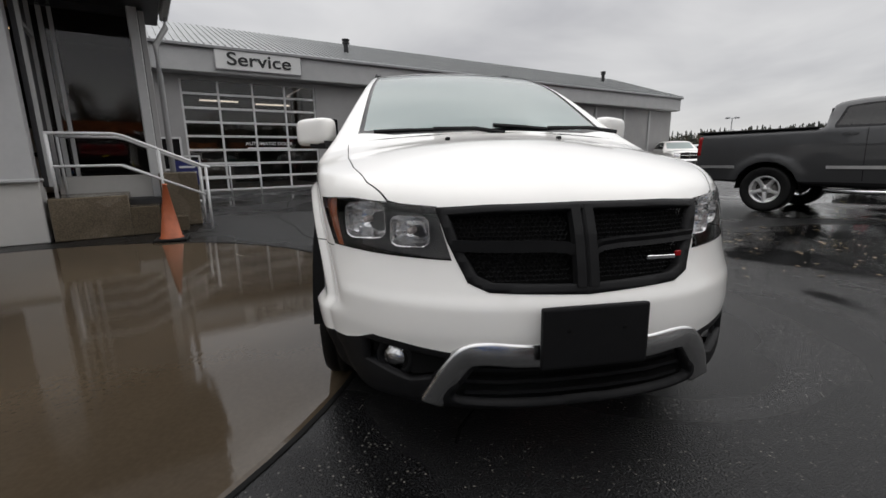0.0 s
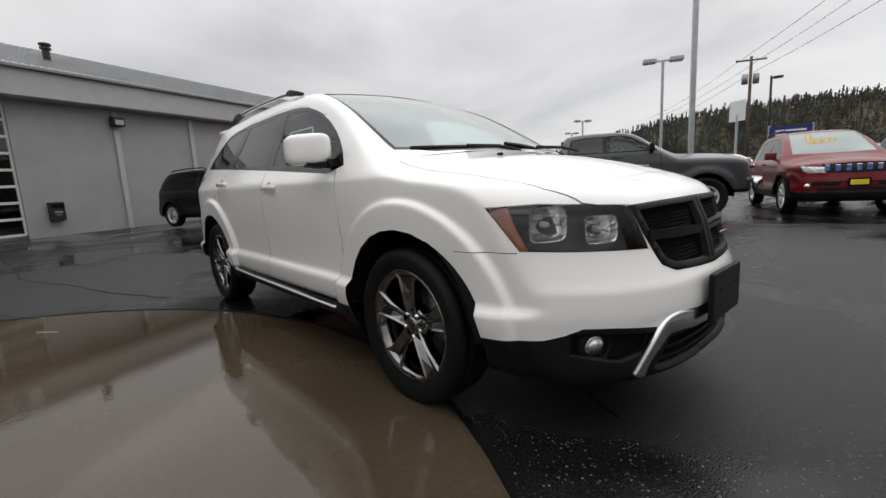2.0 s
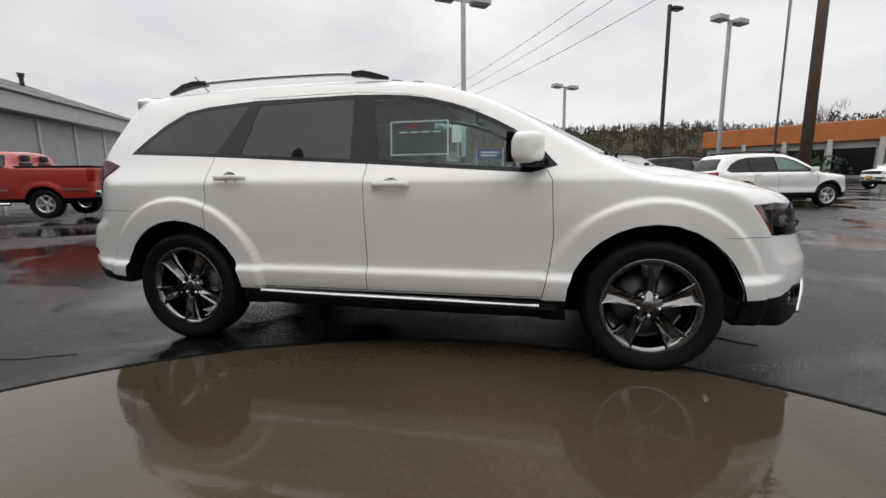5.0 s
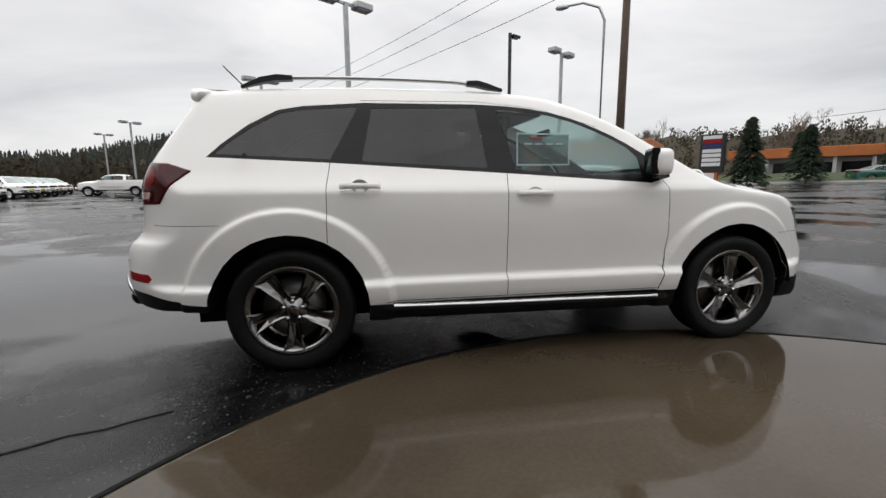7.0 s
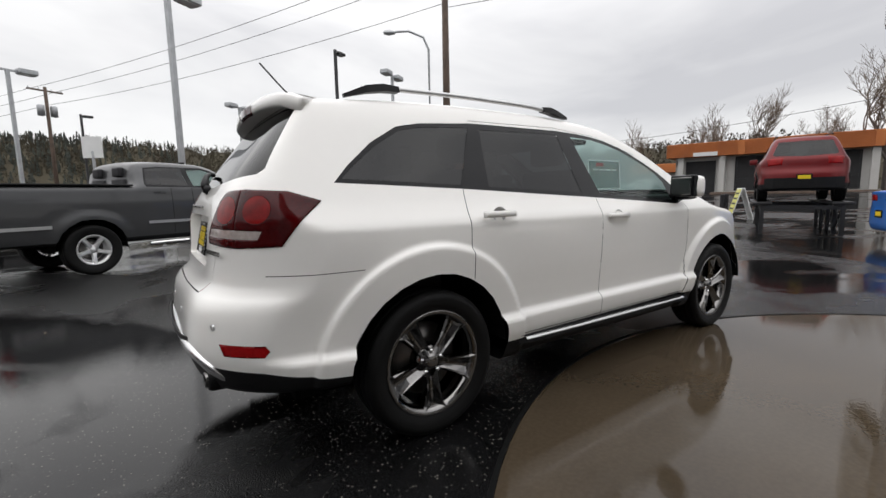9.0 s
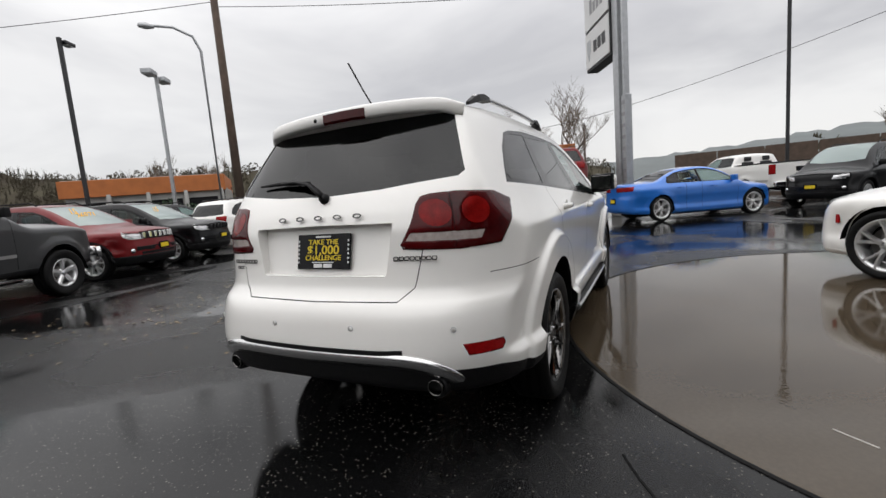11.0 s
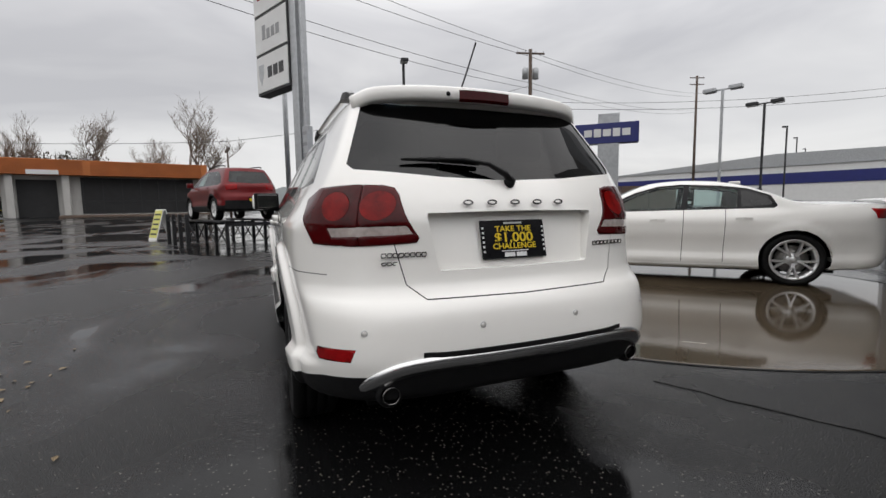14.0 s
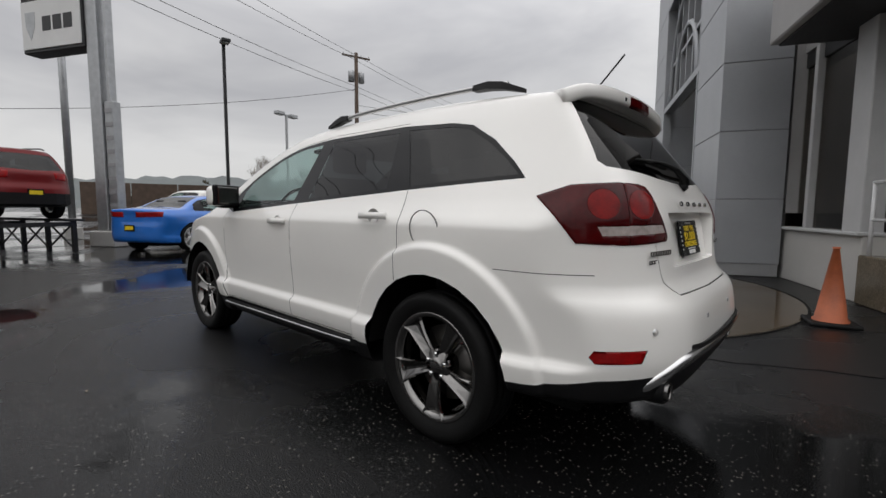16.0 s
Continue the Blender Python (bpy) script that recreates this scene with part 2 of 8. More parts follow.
LENS_POD = surface("deep_red_lamp_pod", (0.17, 0.0045, 0.004), 0.15, vary=0.5, scale=18, coat=0.1, spec=0.15)
FAINT_GAP = surface("faint_shut_line", (0.16, 0.16, 0.155), 0.8, spec=0.1)
LENS_AMBER = surface("amber_reflector", (0.20, 0.045, 0.010), 0.15, vary=0.2, scale=30, coat=1.0)
LENS_WHITE = surface("clear_reversing_lens", (0.38, 0.33, 0.31), 0.12, vary=0.25, scale=40, coat=1.0)
LAMP_BOWL = surface("lamp_reflector", (0.72, 0.72, 0.73), 0.10, 1.0, 0.5, 25, bump=0.5, bscale=60)
LAMP_HOUSING = surface("dark_lamp_housing", (0.022, 0.022, 0.023), 0.3, vary=0.3, scale=20)
SEAT = surface("dark_seat_fabric", (0.02, 0.02, 0.022), 0.8, vary=0.2, scale=30)
PLATE_YELLOW = surface("yellow_print", (0.72, 0.52, 0.01), 0.5, vary=0.05)
PLATE_WHITE = surface("white_print", (0.7, 0.7, 0.7), 0.5, vary=0.05)

# ---- building helpers ----
def mesh_of(bm, name, smooth=True):
    me = bpy.data.meshes.new(name)
    bm.normal_update()
    bm.to_mesh(me)
    bm.free()
    if smooth:
        me.polygons.foreach_set("use_smooth", [True] * len(me.polygons))
    return me


def part(name, bm, material, parent=None, label="", smooth=False, at=None):
    """Links a bmesh (or a mesh) as one object, under a thing or a part."""
    me = bm if isinstance(bm, bpy.types.Mesh) else mesh_of(bm, name, smooth)
    if not me.materials:
        me.materials.append(material)
    ob = new(name, me)
    if parent:
        ob.parent = parent
    if at is not None:
        ob.matrix_basis = at
    if label:
        ob["label"] = label
    return ob


def empty(name, m, label, category, group=""):
    ob = new(name)
    ob.empty_display_size = 0.2
    ob.matrix_world = m
    return tagged(ob, label, category, group)


def boxes(*rows, bevel=0.0, seg=1):
    """A bmesh of boxes: centre x, y, z, size x, y, z, and a turn about z."""
    bm = bmesh.new()
    for cx, cy, cz, sx, sy, sz, *turn in rows:
        r = bmesh.ops.create_cube(bm, size=1)
        m = pose(cx, cy, cz, 0, 0, turn[0] if turn else 0) @ Matrix.Diagonal((sx, sy, sz, 1))
        bmesh.ops.transform(bm, matrix=m, verts=r["verts"])
    if bevel:
        bmesh.ops.bevel(bm, geom=list(bm.edges), offset=bevel, segments=seg, affect="EDGES", profile=0.6)
    return bm


def revolve(profile, n=32, axis="y", arc=(0, 360)):
    """Turns a profile of (radius, along) about an axis."""
    bm = bmesh.new()
    full = abs(arc[1] - arc[0]) >= 359.9
    rings = []
    for i in range(n if full else n + 1):
        a = radians(arc[0] + (arc[1] - arc[0]) * i / n)
        c, s = math.cos(a), math.sin(a)
        ring = []
        for r, h in profile:
            co = {"y": (r * c, h, r * s), "z": (r * c, r * s, h), "x": (h, r * c, r * s)}[axis]
            ring.append(bm.verts.new(co))
        rings.append(ring)
    for i in range(len(rings) if full else len(rings) - 1):
        a, b = rings[i], rings[(i + 1) % len(rings)]
        for k in range(len(profile) - 1):
            bm.faces.new((a[k], a[k + 1], b[k + 1], b[k]))
    bmesh.ops.remove_doubles(bm, verts=bm.verts, dist=1e-5)
    bmesh.ops.recalc_face_normals(bm, faces=bm.faces)
    return bm


def sweep(path, section, close=True, up=Vector((0, 0, 1)), taper=None):
    """Carries a section (list of side, up offsets) along a path of points."""
    bm = bmesh.new()
    pts = [Vector(p) for p in path]
    rings = []
    for i, p in enumerate(pts):
        d = (pts[min(i + 1, len(pts) - 1)] - pts[max(i - 1, 0)]).normalized()
        side = d.cross(up)
        side = side.normalized() if side.length > 1e-4 else d.orthogonal().normalized()
        top = side.cross(d)
        k = taper[i] if taper else 1.0
        rings.append([bm.verts.new(p + side * a * k + top * b * k) for a, b in section])
    n = len(section)
    for a, b in zip(rings, rings[1:]):
        for k in range(n if close else n - 1):
            bm.faces.new((a[k], a[(k + 1) % n], b[(k + 1) % n], b[k]))
    if close:
        bm.faces.new(rings[0][::-1])
        bm.faces.new(rings[-1])
    bmesh.ops.recalc_face_normals(bm, faces=bm.faces)
    return bm


def ring(r, n=8, flat=1.0):
    return [(r * math.cos(2 * math.pi * i / n), r * flat * math.sin(2 * math.pi * i / n)) for i in range(n)]


def tube(path, r, n=8):
    return sweep(path, ring(r, n))


def smooth_path(pts, n=6):
    """Catmull-Rom through the points."""
    p = [Vector(q) for q in pts]
    p = [p[0] * 2 - p[1]] + p + [p[-1] * 2 - p[-2]]
    out = []
    for i in range(1, len(p) - 2):
        for k in range(n):
            t = k / n
            out.append(0.5 * (2 * p[i] + (p[i + 1] - p[i - 1]) * t + (2 * p[i - 1] - 5 * p[i] + 4 * p[i + 1] - p[i + 2]) * t * t + (3 * p[i] - p[i - 1] - 3 * p[i + 1] + p[i + 2]) * t ** 3))
    return out + [p[-2]]


def prism(poly, depth, m=None):
    """A polygon in x, y pulled up along z by depth, then placed by m."""
    bm = bmesh.new()
    lo = [bm.verts.new((x, y, 0)) for x, y in poly]
    hi = [bm.verts.new((x, y, depth)) for x, y in poly]
    bm.faces.new(lo[::-1])
    bm.faces.new(hi)
    for i in range(len(poly)):
        j = (i + 1) % len(poly)
        bm.faces.new((lo[i], lo[j], hi[j], hi[i]))
    bmesh.ops.recalc_face_normals(bm, faces=bm.faces)
    if m is not None:
        bm.transform(m)
    return bm


def lettering(text, size, depth=0.004, width=1.0):
    """Words in the built-in font as a mesh in x, y, centred."""
    cu = bpy.data.curves.new("words", "FONT")
    cu.body, cu.size, cu.extrude, cu.align_x, cu.align_y = text, size, depth / 2, "CENTER", "CENTER"
    cu.offset = size * 0.012
    ob = bpy.data.objects.new("words", cu)
    me = bpy.data.meshes.new_from_object(ob)
    bpy.data.objects.remove(ob)
    bm = bmesh.new()
    bm.from_mesh(me)
    bm.transform(Matrix.Diagonal((width, 1, 1, 1)))
    return bm


def curve(table):
    """A smooth curve through (at, value) pairs with no overshoot."""
    x, y = (np.array(c, float) for c in zip(*sorted(table)))
    h = np.diff(x)
    d = np.diff(y) / h
    m = np.zeros_like(x)
    same = d[:-1] * d[1:] > 0
    w1, w2 = 2 * h[1:] + h[:-1], h[1:] + 2 * h[:-1]
    with np.errstate(divide="ignore", invalid="ignore"):
        m[1:-1] = np.where(same, (w1 + w2) / (w1 / d[:-1] + w2 / d[1:]), 0)
    m[0], m[-1] = d[0], d[-1]

    def value(v):
        v = np.clip(v, x[0], x[-1])
        i = np.clip(np.searchsorted(x, v) - 1, 0, len(h) - 1)
        t = (v - x[i]) / h[i]
        return y[i] * (1 + 2 * t) * (1 - t) ** 2 + h[i] * m[i] * t * (1 - t) ** 2 + y[i + 1] * t * t * (3 - 2 * t) + h[i] * m[i + 1] * t * t * (t - 1)

    return value


# ---- vehicles: a smooth shell from four profiles, cut into panels, panes and lamps ----
SIDE, PLAN, ENDS = (Vector((1, 0, 0)), Vector((0, 0, 1))), (Vector((1, 0, 0)), Vector((0, 1, 0))), (Vector((0, 1, 0)), Vector((0, 0, 1)))
FRONT_CORNER = (Vector((1, -1, 0)).normalized(), Vector((0, 0, 1)))
REAR_CORNER = (Vector((-1, -1, 0)).normalized(), Vector((0, 0, 1)))


def shell_field(s):
    top, wide, nose, tail = curve(s["top"]), curve(s["wide"]), curve(s["nose"]), curve(s["tail"])
    crown = curve(s["crown"])
    low = curve(s.get("low", [(-3, 0.2), (3, 0.2)]))

    def field(x, y, z):
        ya = np.abs(y)
        w = wide(z) - s["taper_f"] * np.maximum(0, x - s["from_f"]) ** 2 - s["taper_r"] * np.maximum(0, s["from_r"] - x) ** 2
        for cx, cz, ro, amount in s.get("flares", ()):
            r = np.hypot(x - cx, z - cz)
            k = np.clip((ro + 0.012 - r) / s.get("lip", 0.036), 0, 1)
            w = w + amount * k * k * (3 - 2 * k) * (z > 0.15)
        parts = np.stack([ya - w, z - top(x) + crown(x) * (ya / 0.6) ** 2, x - nose(z) + s["nose_k"] * ya ** s["nose_e"], tail(z) + s["tail_k"] * ya ** s["tail_e"] - x, low(x) - z])
        k = s.get("round", 0.02)
        big = parts.max(0)
        return big + k * np.log(np.exp((parts - big) / k).sum(0))

    return field


def half_shell(s):
    """The left half of a vehicle's shell as a bmesh."""
    nx, ny, nz = s["grid"]
    (x0, x1), y1, (z0, z1) = s["x"], s["y"], s["z"]
    zc = s.get("core", 0.68)
    index, keys, quads = {}, [], []

    def at(i, j, k):
        if (i, j, k) not in index:
            index[i, j, k] = len(keys)
            keys.append((i, j, k))
        return index[i, j, k]

    for i in range(nx):
        for k in range(nz):
            quads.append((at(i + 1, ny, k), at(i, ny, k), at(i, ny, k + 1), at(i + 1, ny, k + 1)))
        for j in range(ny):
            quads.append((at(i, j, nz), at(i + 1, j, nz), at(i + 1, j + 1, nz), at(i, j + 1, nz)))
            quads.append((at(i + 1, j, 0), at(i, j, 0), at(i, j + 1, 0), at(i + 1, j + 1, 0)))
    for j in range(ny):
        for k in range(nz):
            quads.append((at(nx, j, k), at(nx, j + 1, k), at(nx, j + 1, k + 1), at(nx, j, k + 1)))
            quads.append((at(0, j + 1, k), at(0, j, k), at(0, j, k + 1), at(0, j + 1, k + 1)))
    g = np.array(keys, float)
    p = np.stack([x0 + (x1 - x0) * g[:, 0] / nx, y1 * g[:, 1] / ny, z0 + (z1 - z0) * g[:, 2] / nz], 1)
    xm = (x0 + x1) / 2
    o = np.stack([xm + (p[:, 0] - xm) * 0.66, p[:, 1] * 0.3, zc + (p[:, 2] - zc) * 0.25], 1)
    f = shell_field(s)
    lo, hi = np.zeros(len(p)), np.full(len(p), 1.6)
    for _ in range(34):
        mid = (lo + hi) / 2
        q = o + (p - o) * mid[:, None]
        inside = f(q[:, 0], q[:, 1], q[:, 2]) < 0
        lo, hi = np.where(inside, mid, lo), np.where(inside, hi, mid)
    q = o + (p - o) * lo[:, None]
    bm = bmesh.new()
    vs = [bm.verts.new(c) for c in q]
    for a in quads:
        bm.faces.new([vs[n] for n in a])
    bm.normal_update()
    return bm


def within(a, b, poly):
    ins, j = False, len(poly) - 1
    for i in range(len(poly)):
        (xa, ya), (xb, yb) = poly[i], poly[j]
        if (ya > b) != (yb > b) and a < (xb - xa) * (b - ya) / (yb - ya) + xa:
            ins = not ins
        j = i
    return ins


def cut_out(bm, poly, view, test):
    """Cuts a polygon's outline into the shell, seen along a view, and takes the piece out as a bmesh of its own."""
    A, B = view
    lo_a, hi_a = min(p[0] for p in poly), max(p[0] for p in poly)
    lo_b, hi_b = min(p[1] for p in poly), max(p[1] for p in poly)
    some = set()
    for f in bm.faces:
        if test(f.calc_center_median()):
            aa, bb = [v.co.dot(A) for v in f.verts], [v.co.dot(B) for v in f.verts]
            if max(aa) > lo_a and min(aa) < hi_a and max(bb) > lo_b and min(bb) < hi_b:
                some.add(f)
    for (a1, b1), (a2, b2) in zip(poly, poly[1:] + poly[:1]):
        n = (A * (b1 - b2) + B * (a2 - a1))
        if n.length < 1e-6 or not some:
            continue
        mine = [f for f in some if min(v.co.dot(A) for v in f.verts) < max(a1, a2) + 0.03 and max(v.co.dot(A) for v in f.verts) > min(a1, a2) - 0.03 and min(v.co.dot(B) for v in f.verts) < max(b1, b2) + 0.03 and max(v.co.dot(B) for v in f.verts) > min(b1, b2) - 0.03]
        if not mine:
            continue
        es, vs = {e for f in mine for e in f.edges}, {v for f in mine for v in f.verts}
        r = bmesh.ops.bisect_plane(bm, geom=mine + list(es) + list(vs), dist=1e-5, plane_co=A * a1 + B * b1, plane_no=n.normalized())
        some = {f for f in some if f.is_valid}
        for e in r["geom_cut"]:
            if isinstance(e, bmesh.types.BMEdge):
                some.update(f for f in e.link_faces if test(f.calc_center_median()))
    take = [f for f in some if within(f.calc_center_median().dot(A), f.calc_center_median().dot(B), poly)]
    return take_out(bm, take)


def take_out(bm, faces):
    new_bm, made = bmesh.new(), {}
    bm.normal_update()
    for f in faces:
        for v in f.verts:
            if v not in made:
                made[v] = new_bm.verts.new(v.co)
                made[v].normal = v.normal
        new_bm.faces.new([made[v] for v in f.verts])
    bmesh.ops.delete(bm, geom=list(faces), context="FACES")
    return new_bm


def sink(bm, depth):
    """Moves a piece along its normals, inwards where depth is under 0."""
    bm.normal_update()
    for v, n in [(v, v.normal.copy()) for v in bm.verts]:
        v.co += n * depth
    return bm


def rim_walls(bm, depth):
    """Gives a piece a turned-in edge of that depth."""
    bm.normal_update()
    edge = [e for e in bm.edges if e.is_boundary and not all(abs(v.co.y) < 1e-4 for v in e.verts)]
    normal = {v: v.normal.copy() for e in edge for v in e.verts}
    r = bmesh.ops.extrude_edge_only(bm, edges=edge)
    verts = [v for v in r["geom"] if isinstance(v, bmesh.types.BMVert)]
    for v in verts:
        near = min(normal, key=lambda q: (q.co - v.co).length_squared)
        v.co = v.co - normal[near] * depth
    return bm


def mirrored(bm):
    other = bm.copy()
    for v in other.verts:
        v.co.y = -v.co.y
    bmesh.ops.reverse_faces(other, faces=other.faces)
    return other


def both(name, bm, material, parent, label=""):
    """A left piece and its mirror image, as two parts."""
    if not bm.faces:
        bm.free()
        return []
    other = mirrored(bm)
    return [part(name, b, material, parent, label, True) for b in (bm, other)]


def joined(name, bm, material, parent, label=""):
    """A half piece and its mirror image, welded along the middle, as one part."""
    if not bm.faces:
        bm.free()
        return None
    other = mirrored(bm)
    tmp = bpy.data.meshes.new("tmp")
    other.to_mesh(tmp)
    other.free()
    bm.from_mesh(tmp)
    bpy.data.meshes.remove(tmp)
    bmesh.ops.remove_doubles(bm, verts=[v for v in bm.verts if abs(v.co.y) < 1e-3], dist=2e-4)
    return part(name, bm, material, parent, label, True)


def circle(cx, cz, r, n=28):
    return [(cx + r * math.cos(2 * math.pi * i / n), cz + r * math.sin(2 * math.pi * i / n)) for i in range(n)]


def strip(pts, w):
    """Thin quads along a line, for panel gaps."""
    out = []
    for (a1, b1), (a2, b2) in zip(pts, pts[1:]):
        d = math.hypot(a2 - a1, b2 - b1)
        na, nb = -(b2 - b1) / d * w / 2, (a2 - a1) / d * w / 2
        out.append([(a1 + na, b1 + nb), (a2 + na, b2 + nb), (a2 - na, b2 - nb), (a1 - na, b1 - nb)])
    return out


WHEELS = {}


def wheel_set(parent, xs, y, r, rim, width, alloy, spokes=5, style="twin", label=""):
    """Four wheels under a vehicle, each a tyre, a rim, its spokes, hub and brake disc."""
    key = (r, rim, width, alloy.name, spokes, style)
    if key not in WHEELS:
        h = width / 2
        sh = 0.014
        tyre = revolve([(rim - 0.005, -h * 0.72), (rim + 0.02, -h * 0.88), (r * 0.88, -h), (r - 0.022, -h * 0.97), (r - sh, -h * 0.88), (r - 0.003, -h * 0.78), (r, -h * 0.5), (r - 0.007, -h * 0.47), (r - 0.007, -h * 0.42), (r, -h * 0.40), (r, -h * 0.06), (r - 0.007, -h * 0.04), (r - 0.007, h * 0.04), (r, h * 0.06), (r, h * 0.40), (r - 0.007, h * 0.42), (r - 0.007, h * 0.47), (r, h * 0.5), (r - 0.003, h * 0.78), (r - sh, h * 0.88), (r - 0.022, h * 0.97), (r * 0.88, h), (rim + 0.02, h * 0.88), (rim - 0.005, h * 0.72)], 48)
        barrel = revolve([(rim - 0.035, -h * 0.6), (rim - 0.03, h * 0.2), (rim - 0.028, h * 0.62), (rim - 0.012, h * 0.76), (rim + 0.006, h * 0.86), (rim + 0.012, h * 0.80), (rim + 0.004, h * 0.70)], 48)
        hub = revolve([(0.0, h * 0.66), (0.030, h * 0.655), (0.036, h * 0.62), (0.040, h * 0.55), (0.075, h * 0.50), (0.085, h * 0.40), (0.085, -h * 0.2)], 24)
        disc = revolve([(0.05, -h * 0.1), (rim * 0.72, -h * 0.1), (rim * 0.72, -h * 0.25), (0.05, -h * 0.25)], 32)
        spoke_bm = bmesh.new()
        prof = {"twin": ((0.05, 0.034, 0.52, 0.0), (rim * 0.36, 0.035, 0.60, 0.0), (rim * 0.6, 0.043, 0.66, 0.0), (rim * 0.85, 0.058, 0.68, 0.0), (rim - 0.010, 0.076, 0.74, 0.0)), "plain": ((0.05, 0.040, 0.52, 0.0), (rim * 0.5, 0.034, 0.62, 0.0), (rim * 0.8, 0.036, 0.66, 0.0), (rim - 0.012, 0.046, 0.70, 0.0)), "fork": ((0.05, 0.026, 0.52, 0.0), (rim * 0.4, 0.020, 0.6, 0.2), (rim * 0.7, 0.022, 0.66, 1.2), (rim - 0.012, 0.026, 0.70, 2.6))}[style]
        prongs = (1, -1) if style == "fork" else (0,)
        for side in prongs:
            rows = []
            for d, w, yy, split in prof:
                off = side * (0.006 + 0.022 * split) if side else 0
                yo = h * yy
                if style == "twin":  # one broad blade: raised bright rims and a hollow face
                    sec = ((-w, -0.045), (-w * 1.0, 0.0), (-w * 0.86, 0.010), (-w * 0.70, 0.002), (-w * 0.12, -0.016), (w * 0.12, -0.016), (w * 0.70, 0.002), (w * 0.86, 0.010), (w * 1.0, 0.0), (w, -0.045))
                else:
                    ww = w * (0.8 if style == "fork" else 1.0)
                    sec = ((off - ww, -0.012), (off - ww * 0.55, 0.014), (off + ww * 0.55, 0.014), (off + ww, -0.012), (off + ww * 0.8, -0.05), (off - ww * 0.8, -0.05))
                rows.append([spoke_bm.verts.new((px, yo + py, d)) for px, py in sec])
            for ra, rb in zip(rows, rows[1:]):
                nk = len(ra)
                for k in range(nk):
                    spoke_bm.faces.new((ra[k], ra[(k + 1) % nk], rb[(k + 1) % nk], rb[k]))
            spoke_bm.faces.new(rows[-1])
        bmesh.ops.recalc_face_normals(spoke_bm, faces=spoke_bm.faces)
        nut = revolve([(0.0, h * 0.62), (0.010, h * 0.61), (0.011, h * 0.45)], 8)
        WHEELS[key] = [mesh_of(b, n, s) for b, n, s in ((tyre, "tyre", True), (barrel, "rim", True), (hub, "hub", True), (disc, "brake_disc", True), (spoke_bm, "spoke", False), (nut, "wheel_nut", True))]
    tyre, barrel, hub, disc, spoke, nut = WHEELS[key]
    for x in xs:
        for side in (1, -1):
            w = new("wheel")
            w.empty_display_size = 0.1
            w.parent = parent
            w.matrix_basis = pose(x, side * y, r - 0.004, 0, 0, 0 if side > 0 else 180)
            if label:
                w["label"] = label
            part("tyre", tyre, RUBBER, w)
            part("rim", barrel, alloy, w)
            part("hub", hub, alloy, w)
            part("brake_disc", disc, DISC, w)
            for k in range(spokes):
                a = 360 / spokes * k + (1 if x > 0 else 36)
                part("spoke", spoke, alloy, w, at=pose(0, 0, 0, 0, a, 0))
                if style == "twin":
                    part("wheel_nut", nut, CHROME, w, at=pose(0, 0, 0, 0, a + 36, 0) @ pose(0, 0, 0.057))


def wheel_wells(parent, xs, r, y_out, y_in=0.42):
    for x in xs:
        for side in (1, -1):
            bm = revolve([(r, y_out), (r + 0.004, (y_out + y_in) / 2), (r, y_in), (0.05, y_in)], 26, arc=(4, 176))
            bm.transform(pose(x, 0, 0.36))
            if side < 0:
                for v in bm.verts:
                    v.co.y = -v.co.y
            part("wheel_well", bm, GAP, parent)


def cabin(parent, x_front, x_rear, seat_z, width, rows=2):
    """Seats, dashboard and steering wheel behind the glass."""
    for n in range(rows):
        x = x_front - 0.85 * n
        for y in (width * 0.5, -width * 0.5):
            bm = boxes((x, y, seat_z, 0.5, 0.5, 0.16), (x - 0.28, y, seat_z + 0.33, 0.15, 0.48, 0.58), (x - 0.33, y, seat_z + 0.74, 0.10, 0.26, 0.17), bevel=0.035, seg=2)
            part("seat", bm, SEAT, parent, smooth=True)
    part("dashboard", boxes((x_front + 0.72, 0, seat_z + 0.32, 0.45, width * 1.9, 0.22), bevel=0.05, seg=2), PLASTIC, parent, smooth=True)
    bm = tube([(0.18 * math.cos(a * math.pi / 12), 0.18 * math.sin(a * math.pi / 12), 0) for a in range(25)], 0.014, 6)
    bm.transform(pose(x_front + 0.42, width * 0.5, seat_z + 0.40, 0, 65, 0))
    part("steering_wheel", bm, PLASTIC, parent, smooth=True)

